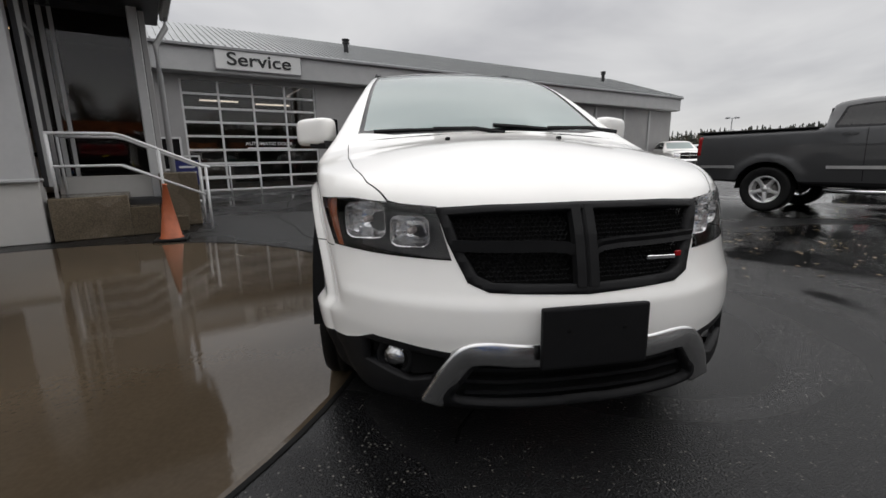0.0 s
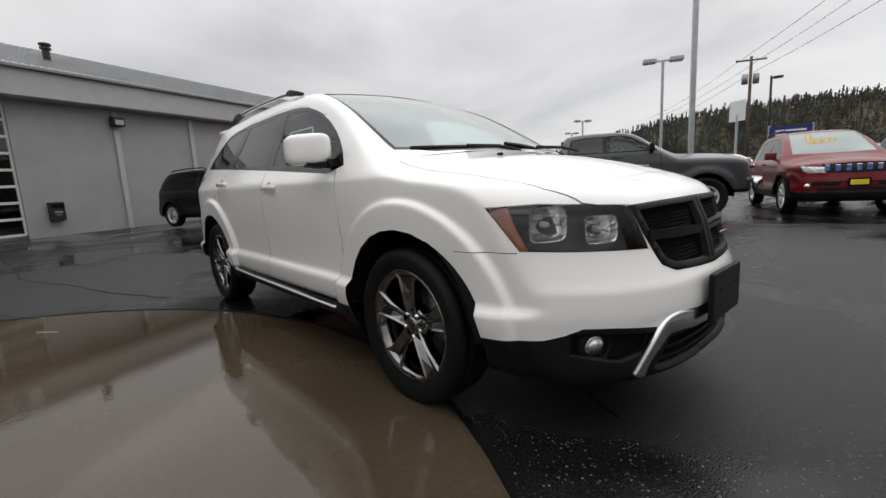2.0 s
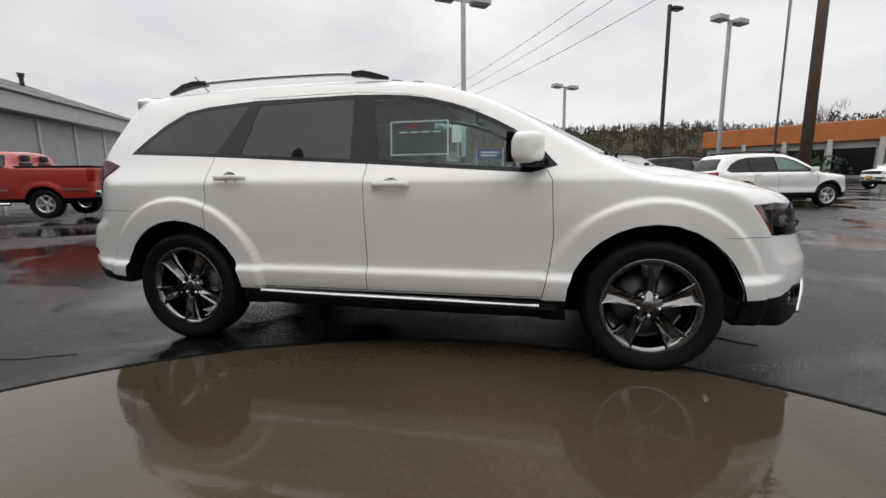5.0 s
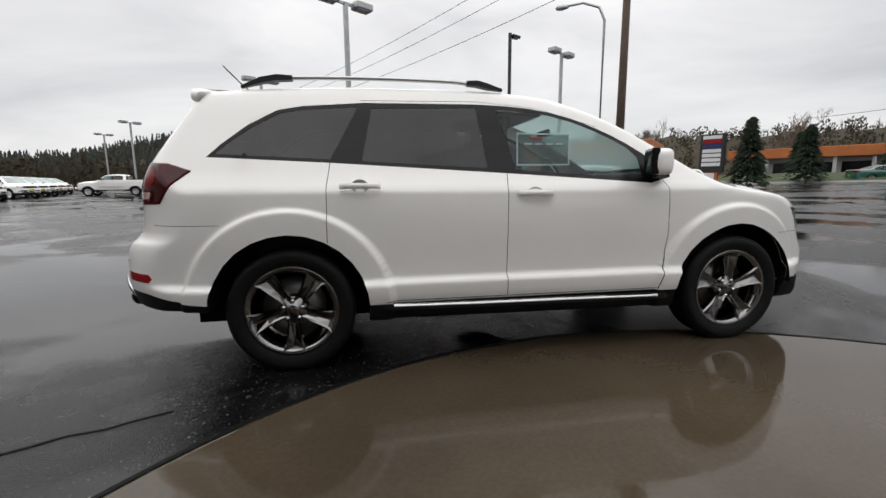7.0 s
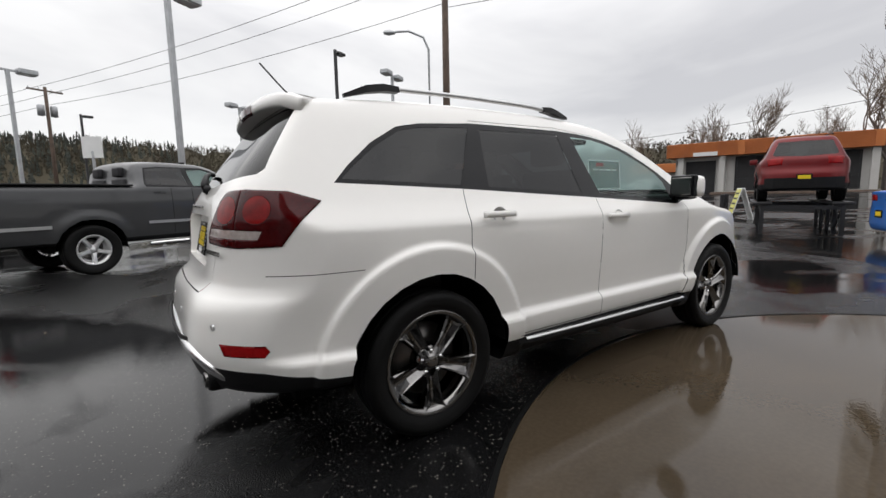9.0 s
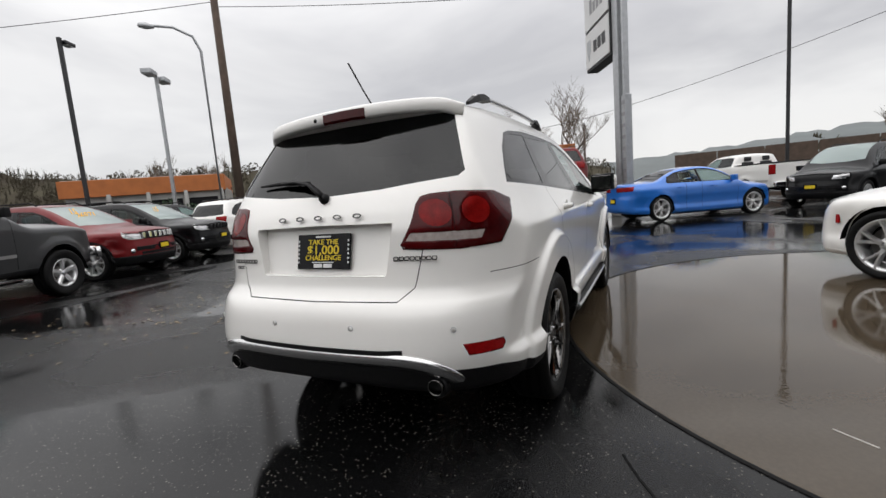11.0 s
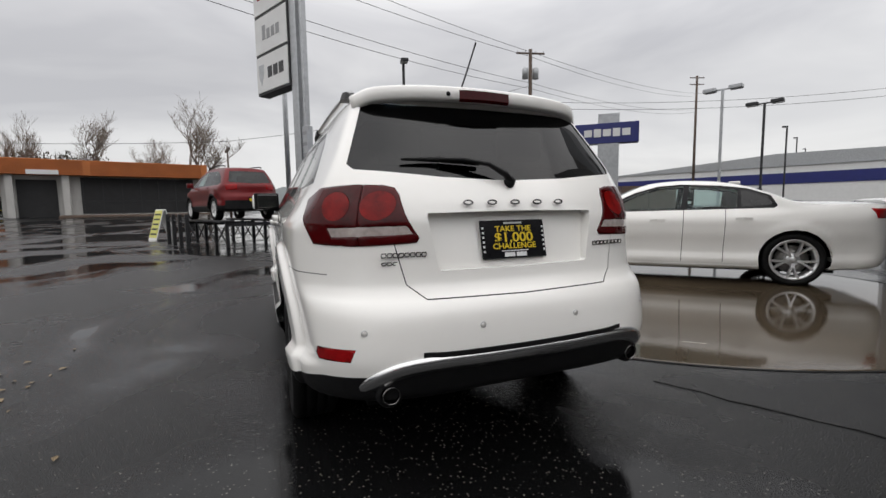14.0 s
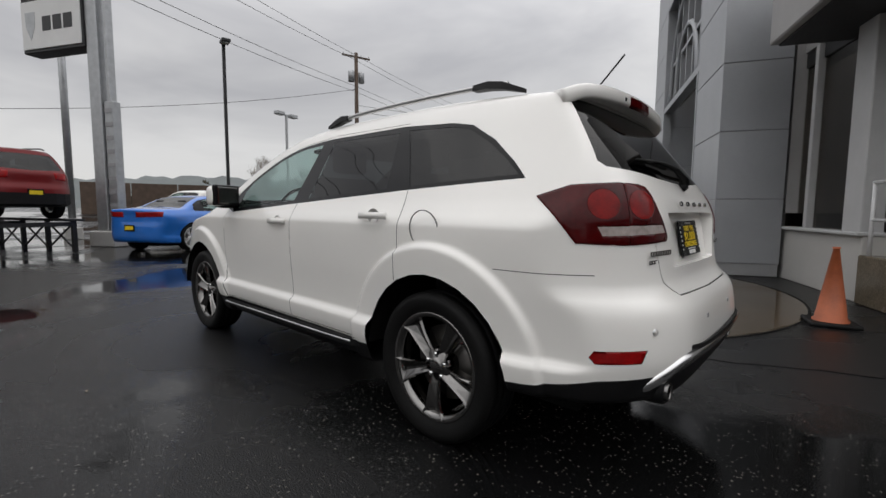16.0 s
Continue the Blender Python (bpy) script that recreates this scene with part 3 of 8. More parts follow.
# ---- the white crossover in the middle of the lot ----
def white_crossover():
    car = empty("crossover_car", pose(0, -0.01, 0), "white five-door crossover car, wet, parked across a round concrete pad", "car")
    s = dict(grid=(300, 30, 124), lip=0.030, x=(-2.52, 2.5), y=0.98, z=(0.16, 1.74), round=0.011,
             top=[(-2.6, 1.60), (-2.0, 1.655), (-1.8, 1.672), (-1.4, 1.70), (-1.0, 1.714), (-0.5, 1.716), (-0.2, 1.706), (0.166, 1.672), (0.4, 1.618), (0.6, 1.552), (0.9, 1.42), (1.2, 1.265), (1.36, 1.178), (1.46, 1.148), (1.7, 1.112), (2.0, 1.048), (2.2, 0.985), (2.32, 0.925), (2.42, 0.84), (2.6, 0.6)],
             crown=[(-3, 0.035), (0.1, 0.035), (0.6, 0.052), (1.1, 0.07), (1.45, 0.05), (2.5, 0.055)],
             wide=[(0.1, 0.76), (0.22, 0.82), (0.30, 0.862), (0.365, 0.884), (0.40, 0.900), (0.44, 0.910), (0.50, 0.916), (0.518, 0.900), (0.54, 0.884), (0.65, 0.890), (0.80, 0.902), (0.95, 0.907), (1.035, 0.904), (1.055, 0.896), (1.11, 0.862), (1.15, 0.838), (1.2, 0.812), (1.28, 0.772), (1.4, 0.712), (1.55, 0.640), (1.63, 0.596), (1.75, 0.52)],
             nose=[(0.1, 2.2), (0.19, 2.34), (0.235, 2.405), (0.28, 2.425), (0.32, 2.43), (0.42, 2.43), (0.50, 2.44), (0.58, 2.436), (0.63, 2.415), (0.70, 2.39), (0.78, 2.372), (0.86, 2.352), (0.92, 2.32), (1.0, 2.22), (1.2, 1.9)],
             tail=[(0.1, -2.12), (0.24, -2.30), (0.34, -2.385), (0.46, -2.44), (0.56, -2.462), (0.66, -2.452), (0.72, -2.438), (0.76, -2.415), (0.79, -2.382), (0.83, -2.358), (0.95, -2.342), (1.06, -2.335), (1.13, -2.315), (1.2, -2.28), (1.3, -2.212), (1.45, -2.095), (1.6, -1.975), (1.68, -1.90), (1.75, -1.8)],
             taper_f=0.132, from_f=1.2, taper_r=0.115, from_r=-1.5, nose_k=0.69, nose_e=2.85, tail_k=0.72, tail_e=5.6,
             low=[(-3, 0.41), (-2.45, 0.395), (-2.2, 0.385), (-1.9, 0.375), (-1.5, 0.30), (-1.0, 0.27), (1.0, 0.25), (1.9, 0.25), (2.2, 0.225), (3, 0.24)],
             flares=[(1.4455, 0.36, 0.580, 0.030), (-1.4455, 0.36, 0.592, 0.030)])
    bm = half_shell(s)
    side = lambda c: c.y > 0.4
    front, rear = (lambda c: c.x > 1.6), (lambda c: c.x < -1.75)
    # wheel openings
    for x in (1.4455, -1.4455):
        cut_out(bm, circle(x, 0.362, 0.45), SIDE, side).free()
    # side glass
    outline = [(-1.875, 1.243), (-1.80, 1.318), (-1.66, 1.432), (-1.50, 1.522), (-1.36, 1.55), (-1.0, 1.578), (-0.3, 1.584), (-0.1, 1.576), (0.06, 1.562), (0.20, 1.538), (0.34, 1.500), (0.47, 1.450), (0.59, 1.394), (0.70, 1.333), (0.79, 1.272), (0.87, 1.205), (0.945, 1.12), (0.80, 1.083), (-0.07, 1.142), (-1.19, 1.21)]
    trim = cut_out(bm, outline, SIDE, lambda c: c.y > 0.4 and c.z > 1.0)
    panes = [("rear_quarter_window", [(-1.835, 1.262), (-1.77, 1.320), (-1.644, 1.415), (-1.486, 1.504), (-1.361, 1.53), (-1.035, 1.552), (-1.20, 1.232)], GLASS_DARK, "dark tinted glass"),
             ("rear_door_window", [(-1.02, 1.222), (-0.955, 1.545), (-0.30, 1.562), (-0.265, 1.180)], GLASS_DARK, "dark tinted glass"),
             ("front_door_window", [(-0.085, 1.168), (-0.165, 1.552), (0.05, 1.540), (0.19, 1.516), (0.33, 1.478), (0.46, 1.428), (0.58, 1.372), (0.685, 1.312), (0.745, 1.245), (0.752, 1.112)], GLASS_CLEAR, "clear glass")]
    for n, poly, m, lab in panes:
        both(n, sink(cut_out(trim, poly, SIDE, lambda c: True), -0.004), m, car, lab)
    both("window_trim", sink(trim, -0.002), GLOSS_BLACK, car, "black window surround")
    # windscreen and rear window
    screen = cut_out(bm, [(1.365, -0.01), (1.35, 0.3), (1.30, 0.52), (1.19, 0.705), (0.95, 0.672), (0.6, 0.622), (0.235, 0.560), (0.285, 0.3), (0.305, -0.01)], PLAN, lambda c: c.z > 1.12)
    inner = cut_out(screen, [(1.325, -0.02), (1.31, 0.3), (1.26, 0.51), (1.165, 0.675), (0.95, 0.648), (0.6, 0.60), (0.255, 0.545), (0.305, 0.3), (0.325, -0.02)], PLAN, lambda c: True)
    joined("windscreen", sink(inner, -0.003), GLASS_MIST_SKY, car, "raked glass")
    joined("windscreen_surround", sink(screen, -0.004), GLOSS_BLACK, car)
    back = cut_out(bm, [(-0.01, 1.60), (0.565, 1.592), (0.672, 1.305), (0.65, 1.282), (0.3, 1.25), (-0.01, 1.238)], ENDS, lambda c: rear(c) and c.z > 1.15)
    joined("rear_window", sink(back, -0.004), GLASS_DARK, car, "dark tinted glass")
    # tail lamps
    tl = [(1.200, 1.212), (1.236, 1.203), (1.258, 1.176), (1.290, 1.10), (1.338, 1.008), (1.330, 0.992), (1.12, 0.982), (0.925, 0.990), (0.865, 1.07), (0.808, 1.166), (0.92, 1.206), (1.1, 1.216)]
    lamp = cut_out(bm, tl, REAR_CORNER, lambda c: rear(c) and c.y > 0.3)
    low_band = cut_out(lamp, [(1.300, 1.058), (1.322, 1.022), (1.02, 1.014), (1.0, 1.052)], REAR_CORNER, lambda c: True)
    rings_ = [cut_out(lamp, [(h + 0.062 * math.cos(a * math.pi / 10), 1.134 + 0.056 * math.sin(a * math.pi / 10)) for a in range(20)], REAR_CORNER, lambda c: True) for h in (1.195, 1.03)]
    bar = cut_out(lamp, [(1.122, 1.23), (1.131, 0.97), (1.138, 0.97), (1.130, 1.23)], REAR_CORNER, lambda c: True)
    both("tail_lamp", sink(rim_walls(lamp, 0.02), 0.004), LENS_DARKRED, car, "dark red lens")
    both("reversing_lens", sink(low_band, 0.003), LENS_WHITE, car, "clear lens")
    for r in rings_:
        both("lamp_ring", sink(r, 0.005), LENS_POD, car, "red round lens")
    both("lamp_joint", sink(bar, 0.001), GLOSS_BLACK, car)
    # headlamps
    hl = [(0.758, 0.906), (0.95, 0.912), (1.285, 0.892), (1.352, 0.728), (1.1, 0.735), (0.875, 0.745)]
    lens = cut_out(bm, hl, FRONT_CORNER, lambda c: front(c) and c.y > 0.3)
    housing = sink(lens.copy(), -0.10)
    amber = cut_out(housing, [(0.70, 0.93), (0.825, 0.93), (0.925, 0.72), (0.78, 0.72)], FRONT_CORNER, lambda c: True)
    both("headlamp_housing", housing, LAMP_HOUSING, car)
    both("side_marker", sink(amber, 0.085), LENS_AMBER, car, "amber reflector")
    both("headlamp_lens", sink(rim_walls(lens, 0.06), 0.002), LENS_CLEAR, car, "clear lens")
    for sgn in (1, -1):
        for x, y, z, wy, hz in ((2.062, 0.672, 0.832, 0.074, 0.062), (2.195, 0.528, 0.806, 0.066, 0.050)):
            bowl = bmesh.new()
            rings_b = []
            for depth, k in ((-0.055, 0.22), (-0.045, 0.55), (-0.018, 0.86), (0.010, 1.0), (0.013, 1.05)):
                rim_b = []
                for n in range(28):
                    c, q = math.cos(2 * math.pi * n / 28), math.sin(2 * math.pi * n / 28)
                    sq = (abs(c) ** 5 + abs(q) ** 5) ** -0.2
                    flute = 1 + (0.05 if n % 2 and 0.3 < k < 1 else 0)
                    rim_b.append(bowl.verts.new((depth, c * sq * wy * k * flute, q * sq * hz * k * flute)))
                rings_b.append(rim_b)
            for ra, rb in zip(rings_b, rings_b[1:]):
                for n in range(28):
                    bowl.faces.new((ra[n], ra[(n + 1) % 28], rb[(n + 1) % 28], rb[n]))
            bowl.faces.new(rings_b[0][::-1])
            bowl.transform(pose(x, sgn * y, z, 0, 0, sgn * 26))
            part("lamp_bowl", bowl, LAMP_BOWL, car, "bright squared lamp reflector")
            bulb = revolve([(0, 0.012), (0.010, 0.008), (0.013, -0.03)], 10, axis="x")
            bulb.transform(pose(x, sgn * y, z, 0, 0, sgn * 26))
            part("bulb", bulb, LENS_WHITE, car, smooth=True)
    # grille
    gr = [(-0.01, 0.897), (0.3, 0.894), (0.452, 0.886), (0.425, 0.79), (0.37, 0.665), (0.31, 0.638), (-0.01, 0.622)]
    hole = cut_out(bm, gr, ENDS, lambda c: front(c))
    frame_in = cut_out(hole, [(-0.02, 0.880), (0.3, 0.877), (0.422, 0.868), (0.398, 0.785), (0.345, 0.683), (0.30, 0.662), (-0.02, 0.648)], ENDS, lambda c: True)
    joined("grille_frame", sink(rim_walls(hole, 0.03), 0.004), PLASTIC, car, "black surround")
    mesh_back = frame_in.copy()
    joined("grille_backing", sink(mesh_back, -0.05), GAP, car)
    wires = bmesh.new()
    nose, kk, ee = curve(s["nose"]), s["nose_k"], s["nose_e"]

    def face_x(y, z):
        return float(nose(np.array(z))) - kk * abs(y) ** ee

    cells = []
    for row in range(17):
        z = 0.655 + row * 0.0135
        for col in range(-29, 30):
            y = col * 0.0148 + (0.0074 if row % 2 else 0)
            if within(abs(y), z, [(0.0, 0.875), (0.3, 0.872), (0.412, 0.863), (0.39, 0.787), (0.338, 0.69), (0.296, 0.668), (0.0, 0.655)]) and abs(y) > 0.045 and abs(z - 0.768) > 0.018:
                cells.append((y, z))
    for y, z in cells:
        x = face_x(y, z) - 0.022
        hexa = [wires.verts.new((x, y + 0.0084 * math.cos(a * math.pi / 3 + 0.52), z + 0.0084 * math.sin(a * math.pi / 3 + 0.52))) for a in range(6)]
        hole_ = [wires.verts.new((x - 0.004, y + 0.0058 * math.cos(a * math.pi / 3 + 0.52), z + 0.0058 * math.sin(a * math.pi / 3 + 0.52))) for a in range(6)]
        for a in range(6):
            wires.faces.new((hexa[a], hexa[(a + 1) % 6], hole_[(a + 1) % 6], hole_[a]))
    frame_in.free()
    tagged(part("grille_mesh", wires, PLASTIC, car, "black honeycomb mesh"), kind="stuff")
    part("grille_bar", sweep([(face_x(0, 0.89) - 0.004, 0, 0.888), (face_x(0, 0.80) + 0.005, 0, 0.80), (face_x(0, 0.70) + 0.004, 0, 0.72), (face_x(0, 0.64), 0, 0.642)], [(-0.042, -0.014), (-0.036, 0.008), (-0.008, 0.010), (0.0, 0.002), (0.008, 0.010), (0.036, 0.008), (0.042, -0.014)], up=Vector((1, 0, 0))), PLASTIC, car, "black grooved upright bar")
    for sgn in (1, -1):
        part("grille_bar", sweep([(face_x(y, 0.772) + 0.002, sgn * y, z) for y, z in ((0.035, 0.752), (0.06, 0.764), (0.12, 0.770), (0.22, 0.772), (0.32, 0.774), (0.41, 0.776))], [(-0.012, -0.018), (0.010, -0.015), (0.004, 0.0), (0.010, 0.015), (-0.012, 0.018)]), PLASTIC, car)
    part("badge", boxes((face_x(0.25, 0.70) + 0.002, 0.265, 0.716, 0.006, 0.10, 0.013, 0), bevel=0.002), CHROME, car, "chrome badge bar")
    part("badge", boxes((face_x(0.33, 0.70) + 0.004, 0.335, 0.722, 0.006, 0.022, 0.018, 0), bevel=0.002), LENS_RED, car, "red badge accent")
    # bonnet, gaps and doors
    lines = [(strip([(-1.20, 1.216), (-1.222, 1.08), (-1.226, 0.76)], 0.0042), SIDE, side), (strip([(-0.148, 1.16), (-0.159, 1.07), (-0.156, 0.395)], 0.0042), SIDE, side), (strip([(0.885, 1.098), (0.914, 1.05), (0.929, 0.74), (0.915, 0.6), (0.872, 0.395)], 0.0042), SIDE, side), (strip([(-0.9, 0.398), (0.875, 0.395)], 0.0042), SIDE, side), (strip([(-2.18, 0.868), (-1.80, 0.868)], 0.0032), SIDE, side), (strip([(1.78, 0.738), (2.02, 0.738)], 0.0032), SIDE, side), (strip([(-1.02, 1.592), (-0.30, 1.602), (0.1, 1.566), (0.5, 1.448)], 0.0032), SIDE, lambda c: c.y > 0.4), (strip([(2.23, 0.53), (2.17, 0.60), (2.05, 0.665), (1.85, 0.715), (1.6, 0.745), (1.3, 0.755)], 0.0042), PLAN, lambda c: c.z > 0.88 and c.x > 1.2), (strip([(-0.01, 0.768), (0.43, 0.776), (0.497, 0.83), (0.535, 0.99)], 0.0042), ENDS, rear)]
    for quads, view, test in lines:
        for quad in quads:
            g = sink(cut_out(bm, quad, view, test), -0.004)
            both("panel_gap", g, GAP, car)
    both("rear_door", cut_out(bm, [(-1.224, 1.25), (-1.224, 0.70), (-1.0, 0.40), (-0.156, 0.395), (-0.156, 1.25)], SIDE, lambda c: c.y > 0.5 and c.z < 1.235 and c.z > 0.39), PAINT_WHITE, car)
    both("front_door", cut_out(bm, [(-0.153, 1.25), (-0.153, 0.395), (0.872, 0.395), (0.93, 0.7), (0.915, 1.06), (0.89, 1.13)], SIDE, lambda c: c.y > 0.5 and c.z < 1.2 and c.z > 0.39), PAINT_WHITE, car)
    # plate recess in the tailgate
    rec = cut_out(bm, [(-0.01, 1.108), (0.395, 1.103), (0.40, 1.09), (0.362, 0.885), (0.35, 0.876), (-0.01, 0.872)], ENDS, rear)
    floor_ = rec.copy()
    for v in floor_.verts:
        v.co.x = -2.322 + 0.055 * (v.co.z - 0.87) / 0.23
    joined("plate_recess", floor_, PAINT_WHITE, car)
    edge = [e for e in rec.edges if e.is_boundary and not all(abs(v.co.y) < 1e-4 for v in e.verts)]
    wall = bmesh.new()
    for e in edge:
        a, b = (v.co.copy() for v in e.verts)
        q = [a, b] + [Vector((-2.321 + 0.055 * (c.z - 0.87) / 0.23, c.y * 0.985, c.z)) for c in (b, a)]
        wall.faces.new([wall.verts.new(c) for c in q])
    rec.free()
    bmesh.ops.remove_doubles(wall, verts=wall.verts, dist=1e-4)
    joined("recess_edge", wall, PAINT_WHITE, car)
    tailgate = cut_out(bm, [(-0.01, 1.24), (-0.01, 0.772), (0.43, 0.78), (0.497, 0.834), (0.56, 1.02), (0.62, 1.215), (0.655, 1.285), (0.3, 1.25)], ENDS, lambda c: rear(c) and c.z > 0.76)
    joined("tailgate", tailgate, PAINT_WHITE, car)
    # fog recess, lower bumpers
    refl = cut_out(bm, [(1.150, 0.556), (0.985, 0.548), (0.965, 0.572), (0.98, 0.598), (1.172, 0.606)], REAR_CORNER, lambda c: rear(c) and c.y > 0.4)
    both("bumper_reflector", sink(rim_walls(refl, 0.01), -0.002), LENS_RED, car, "red reflector")
    black_f = cut_out(bm, [(0.55, 0.05), (0.55, 0.405), (0.72, 0.412), (0.95, 0.420), (1.02, 0.436), (1.09, 0.462), (1.20, 0.458), (1.42, 0.437), (1.5, 0.455), (1.75, 0.468), (1.75, 0.05)], FRONT_CORNER, lambda c: c.x > 1.75 and c.z < 0.53)
    fog_hole = cut_out(black_f, [(0.70, 0.440), (0.70, 0.36), (0.56, 0.325), (0.45, 0.36), (0.43, 0.42)], ENDS, lambda c: c.x > 1.9)
    intake = cut_out(black_f, [(-0.01, 0.418), (0.30, 0.415), (0.36, 0.39), (0.43, 0.285), (0.40, 0.262), (-0.01, 0.245)], ENDS, lambda c: c.x > 2.0)
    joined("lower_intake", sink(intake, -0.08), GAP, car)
    for z in (0.29, 0.33, 0.37):
        part("intake_slat", sweep([(face_x(y, z) - 0.045, y, z) for y in (-0.38, -0.25, -0.1, 0, 0.1, 0.25, 0.38)], [(-0.012, -0.006), (0.012, -0.006), (0.012, 0.006), (-0.012, 0.006)]), PLASTIC, car)
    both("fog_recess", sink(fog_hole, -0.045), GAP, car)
    joined("lower_front_bumper", rim_walls(black_f, 0.03), PLASTIC, car, "black textured plastic")
    both("sill", cut_out(bm, [(-1.06, 0.1), (-1.06, 0.385), (1.06, 0.385), (1.06, 0.1)], SIDE, lambda c: c.z < 0.4 and abs(c.x) < 1.1), PLASTIC, car, "black textured plastic")
    black_r = cut_out(bm, [(0.50, 0.05), (0.50, 0.40), (0.80, 0.44), (1.0, 0.485), (1.25, 0.505), (1.45, 0.535), (1.75, 0.54), (1.75, 0.05)], REAR_CORNER, lambda c: c.x < -1.7 and c.z < 0.57)
    joined("lower_rear_bumper", rim_walls(black_r, 0.03), PLASTIC, car, "black textured plastic")
    joined("body", bm, PAINT_WHITE, car, "white painted shell")
    wheel_wells(car, (1.4455, -1.4455), 0.452, 0.905)
    wheel_set(car, (1.4455, -1.4455), 0.79, 0.364, 0.256, 0.225, ALLOY_DARK, 5, "twin", "wheel with dark polished five-spoke alloy")
    # silver front trim and plate holder
    for sgn in (1, -1):
        pts = [(face_x(y, max(z, 0.27)) + (0.006 if z > 0.36 else 0.0), y, z) for y, z in ((0.488, 0.252), (0.470, 0.290), (0.43, 0.37), (0.385, 0.428), (0.32, 0.445), (0.2, 0.436), (0.0, 0.433))]
        part("bumper_trim", sweep(smooth_path([(x, sgn * y, z) for x, y, z in pts], 5), [(-0.042, -0.02), (-0.038, 0.002), (-0.03, 0.006), (0.03, 0.006), (0.038, 0.002), (0.042, -0.02)], up=Vector((1, 0, 0.0))), SILVER, car, "satin silver skid trim", True)
        fog = revolve([(0.0, 0.004), (0.030, 0.002), (0.036, -0.008), (0.042, -0.004), (0.046, -0.02)], 20, axis="x")
        fog.transform(pose(2.225, sgn * 0.60, 0.374, 0, 0, sgn * 28))
        part("fog_lamp", fog, LAMP_BOWL, car, "round clear fog lamp", True)
        bez = revolve([(0.046, -0.03), (0.052, 0.004), (0.068, 0.0), (0.075, -0.04)], 20, axis="x")
        bez.transform(pose(2.225, sgn * 0.60, 0.374, 0, 0, sgn * 28))
        part("fog_bezel", bez, PLASTIC, car, smooth=True)
    holder = empty("plate_bracket", pose(0, 0, 0), "", "")
    holder.parent = car
    for k in ("label", "category"):
        if k in holder:
            del holder[k]
    part("bracket_plate", boxes((2.468, 0.0, 0.505, 0.022, 0.345, 0.195), bevel=0.008, seg=2), PLASTIC, holder, "blank black plate bracket")
    part("bracket_mount", boxes((2.445, 0.0, 0.50, 0.03, 0.2, 0.12)), PLASTIC, holder)
    for y in (-0.09, 0.09):
        part("screw", revolve([(0, 0.002), (0.006, 0.001), (0.007, -0.004)], 8, axis="x"), GAP, holder, at=pose(2.481, y, 0.53))
    # silver rear trim, exhausts, sensors
    rp = [(-2.318, 0.70, 0.424), (-2.385, 0.645, 0.468), (-2.434, 0.55, 0.514), (-2.456, 0.42, 0.528), (-2.466, 0.2, 0.526), (-2.468, 0.0, 0.526)]
    full = rp + [(x, -y, z) for x, y, z in rp[-2::-1]]
    part("rear_trim", sweep(smooth_path(full, 5), [(-0.02, 0.050), (0.004, 0.047), (0.015, 0.039), (0.018, 0.028), (0.010, 0.004), (-0.012, -0.024), (-0.04, -0.028)], up=Vector((0, 0, 1)), taper=[0.45, 0.55, 0.65, 0.75, 0.85, 0.95] + [1.0] * 39 + [0.95, 0.85, 0.75, 0.65, 0.55, 0.45]), SILVER, car, "satin silver skid trim", True)
    part("trim_insert", sweep([(x - 0.012, y, z + 0.036) for x, y, z in smooth_path([(-2.436, 0.47, 0.546), (-2.462, 0.35, 0.543), (-2.474, 0.0, 0.541), (-2.462, -0.35, 0.543), (-2.436, -0.47, 0.546)], 5)], [(-0.009, -0.003), (-0.009, 0.003), (0.009, 0.003), (0.009, -0.003)], up=Vector((-1, 0, 0))), PLASTIC, car, "black step insert")
    rear_field = shell_field(s)
    for sgn in (1, -1):
        part("exhaust_tip", revolve([(0.026, -0.16), (0.033, -0.15), (0.035, 0.0), (0.032, 0.004), (0.030, -0.004), (0.034, -0.12), (0.0, -0.12)], 20, axis="x"), ALLOY_DARK, car, smooth=True, at=pose(-2.408, sgn * 0.585, 0.428, 0, 0, 180))
        part("exhaust_surround", revolve([(0.036, -0.06), (0.037, -0.012), (0.044, -0.008), (0.052, -0.02), (0.056, -0.08)], 20, axis="x"), PLASTIC, car, smooth=True, at=pose(-2.408, sgn * 0.585, 0.428, 0, 0, 180))
        for y in (0.222, 0.672):
            xs_ = np.linspace(-2.6, -2.0, 601)
            x = float(xs_[np.argmax(rear_field(xs_, np.full_like(xs_, y), np.full_like(xs_, 0.668)) < 0)]) - 0.001
            part("parking_sensor", revolve([(0.0, 0.0015), (0.009, 0.001), (0.010, -0.004)], 14, axis="x"), PAINT_WHITE, car, smooth=True, at=pose(x, sgn * y, 0.668, 0, 0, 180 - sgn * (2 if y < 0.5 else 22)))
            part("sensor_ring", revolve([(0.010, 0.002), (0.0118, 0.003), (0.0125, -0.004)], 14, axis="x"), SATIN, car, smooth=True, at=pose(x, sgn * y, 0.668, 0, 0, 180 - sgn * (2 if y < 0.5 else 22)))
    # rear plate
    plate = new("rear_plate")
    plate.parent = car
    plate.matrix_basis = pose(-2.312, 0, 0.985, 78, 0, -90)
    part("plate_frame", boxes((0, 0, 0, 0.317, 0.166, 0.008), bevel=0.003), GLOSS_BLACK, plate, "black dealer plate with yellow words")
    part("plate_words", _lift(lettering("TAKE THE", 0.034, 0.002, 1.15), 0, 0.044), PLATE_YELLOW, plate)
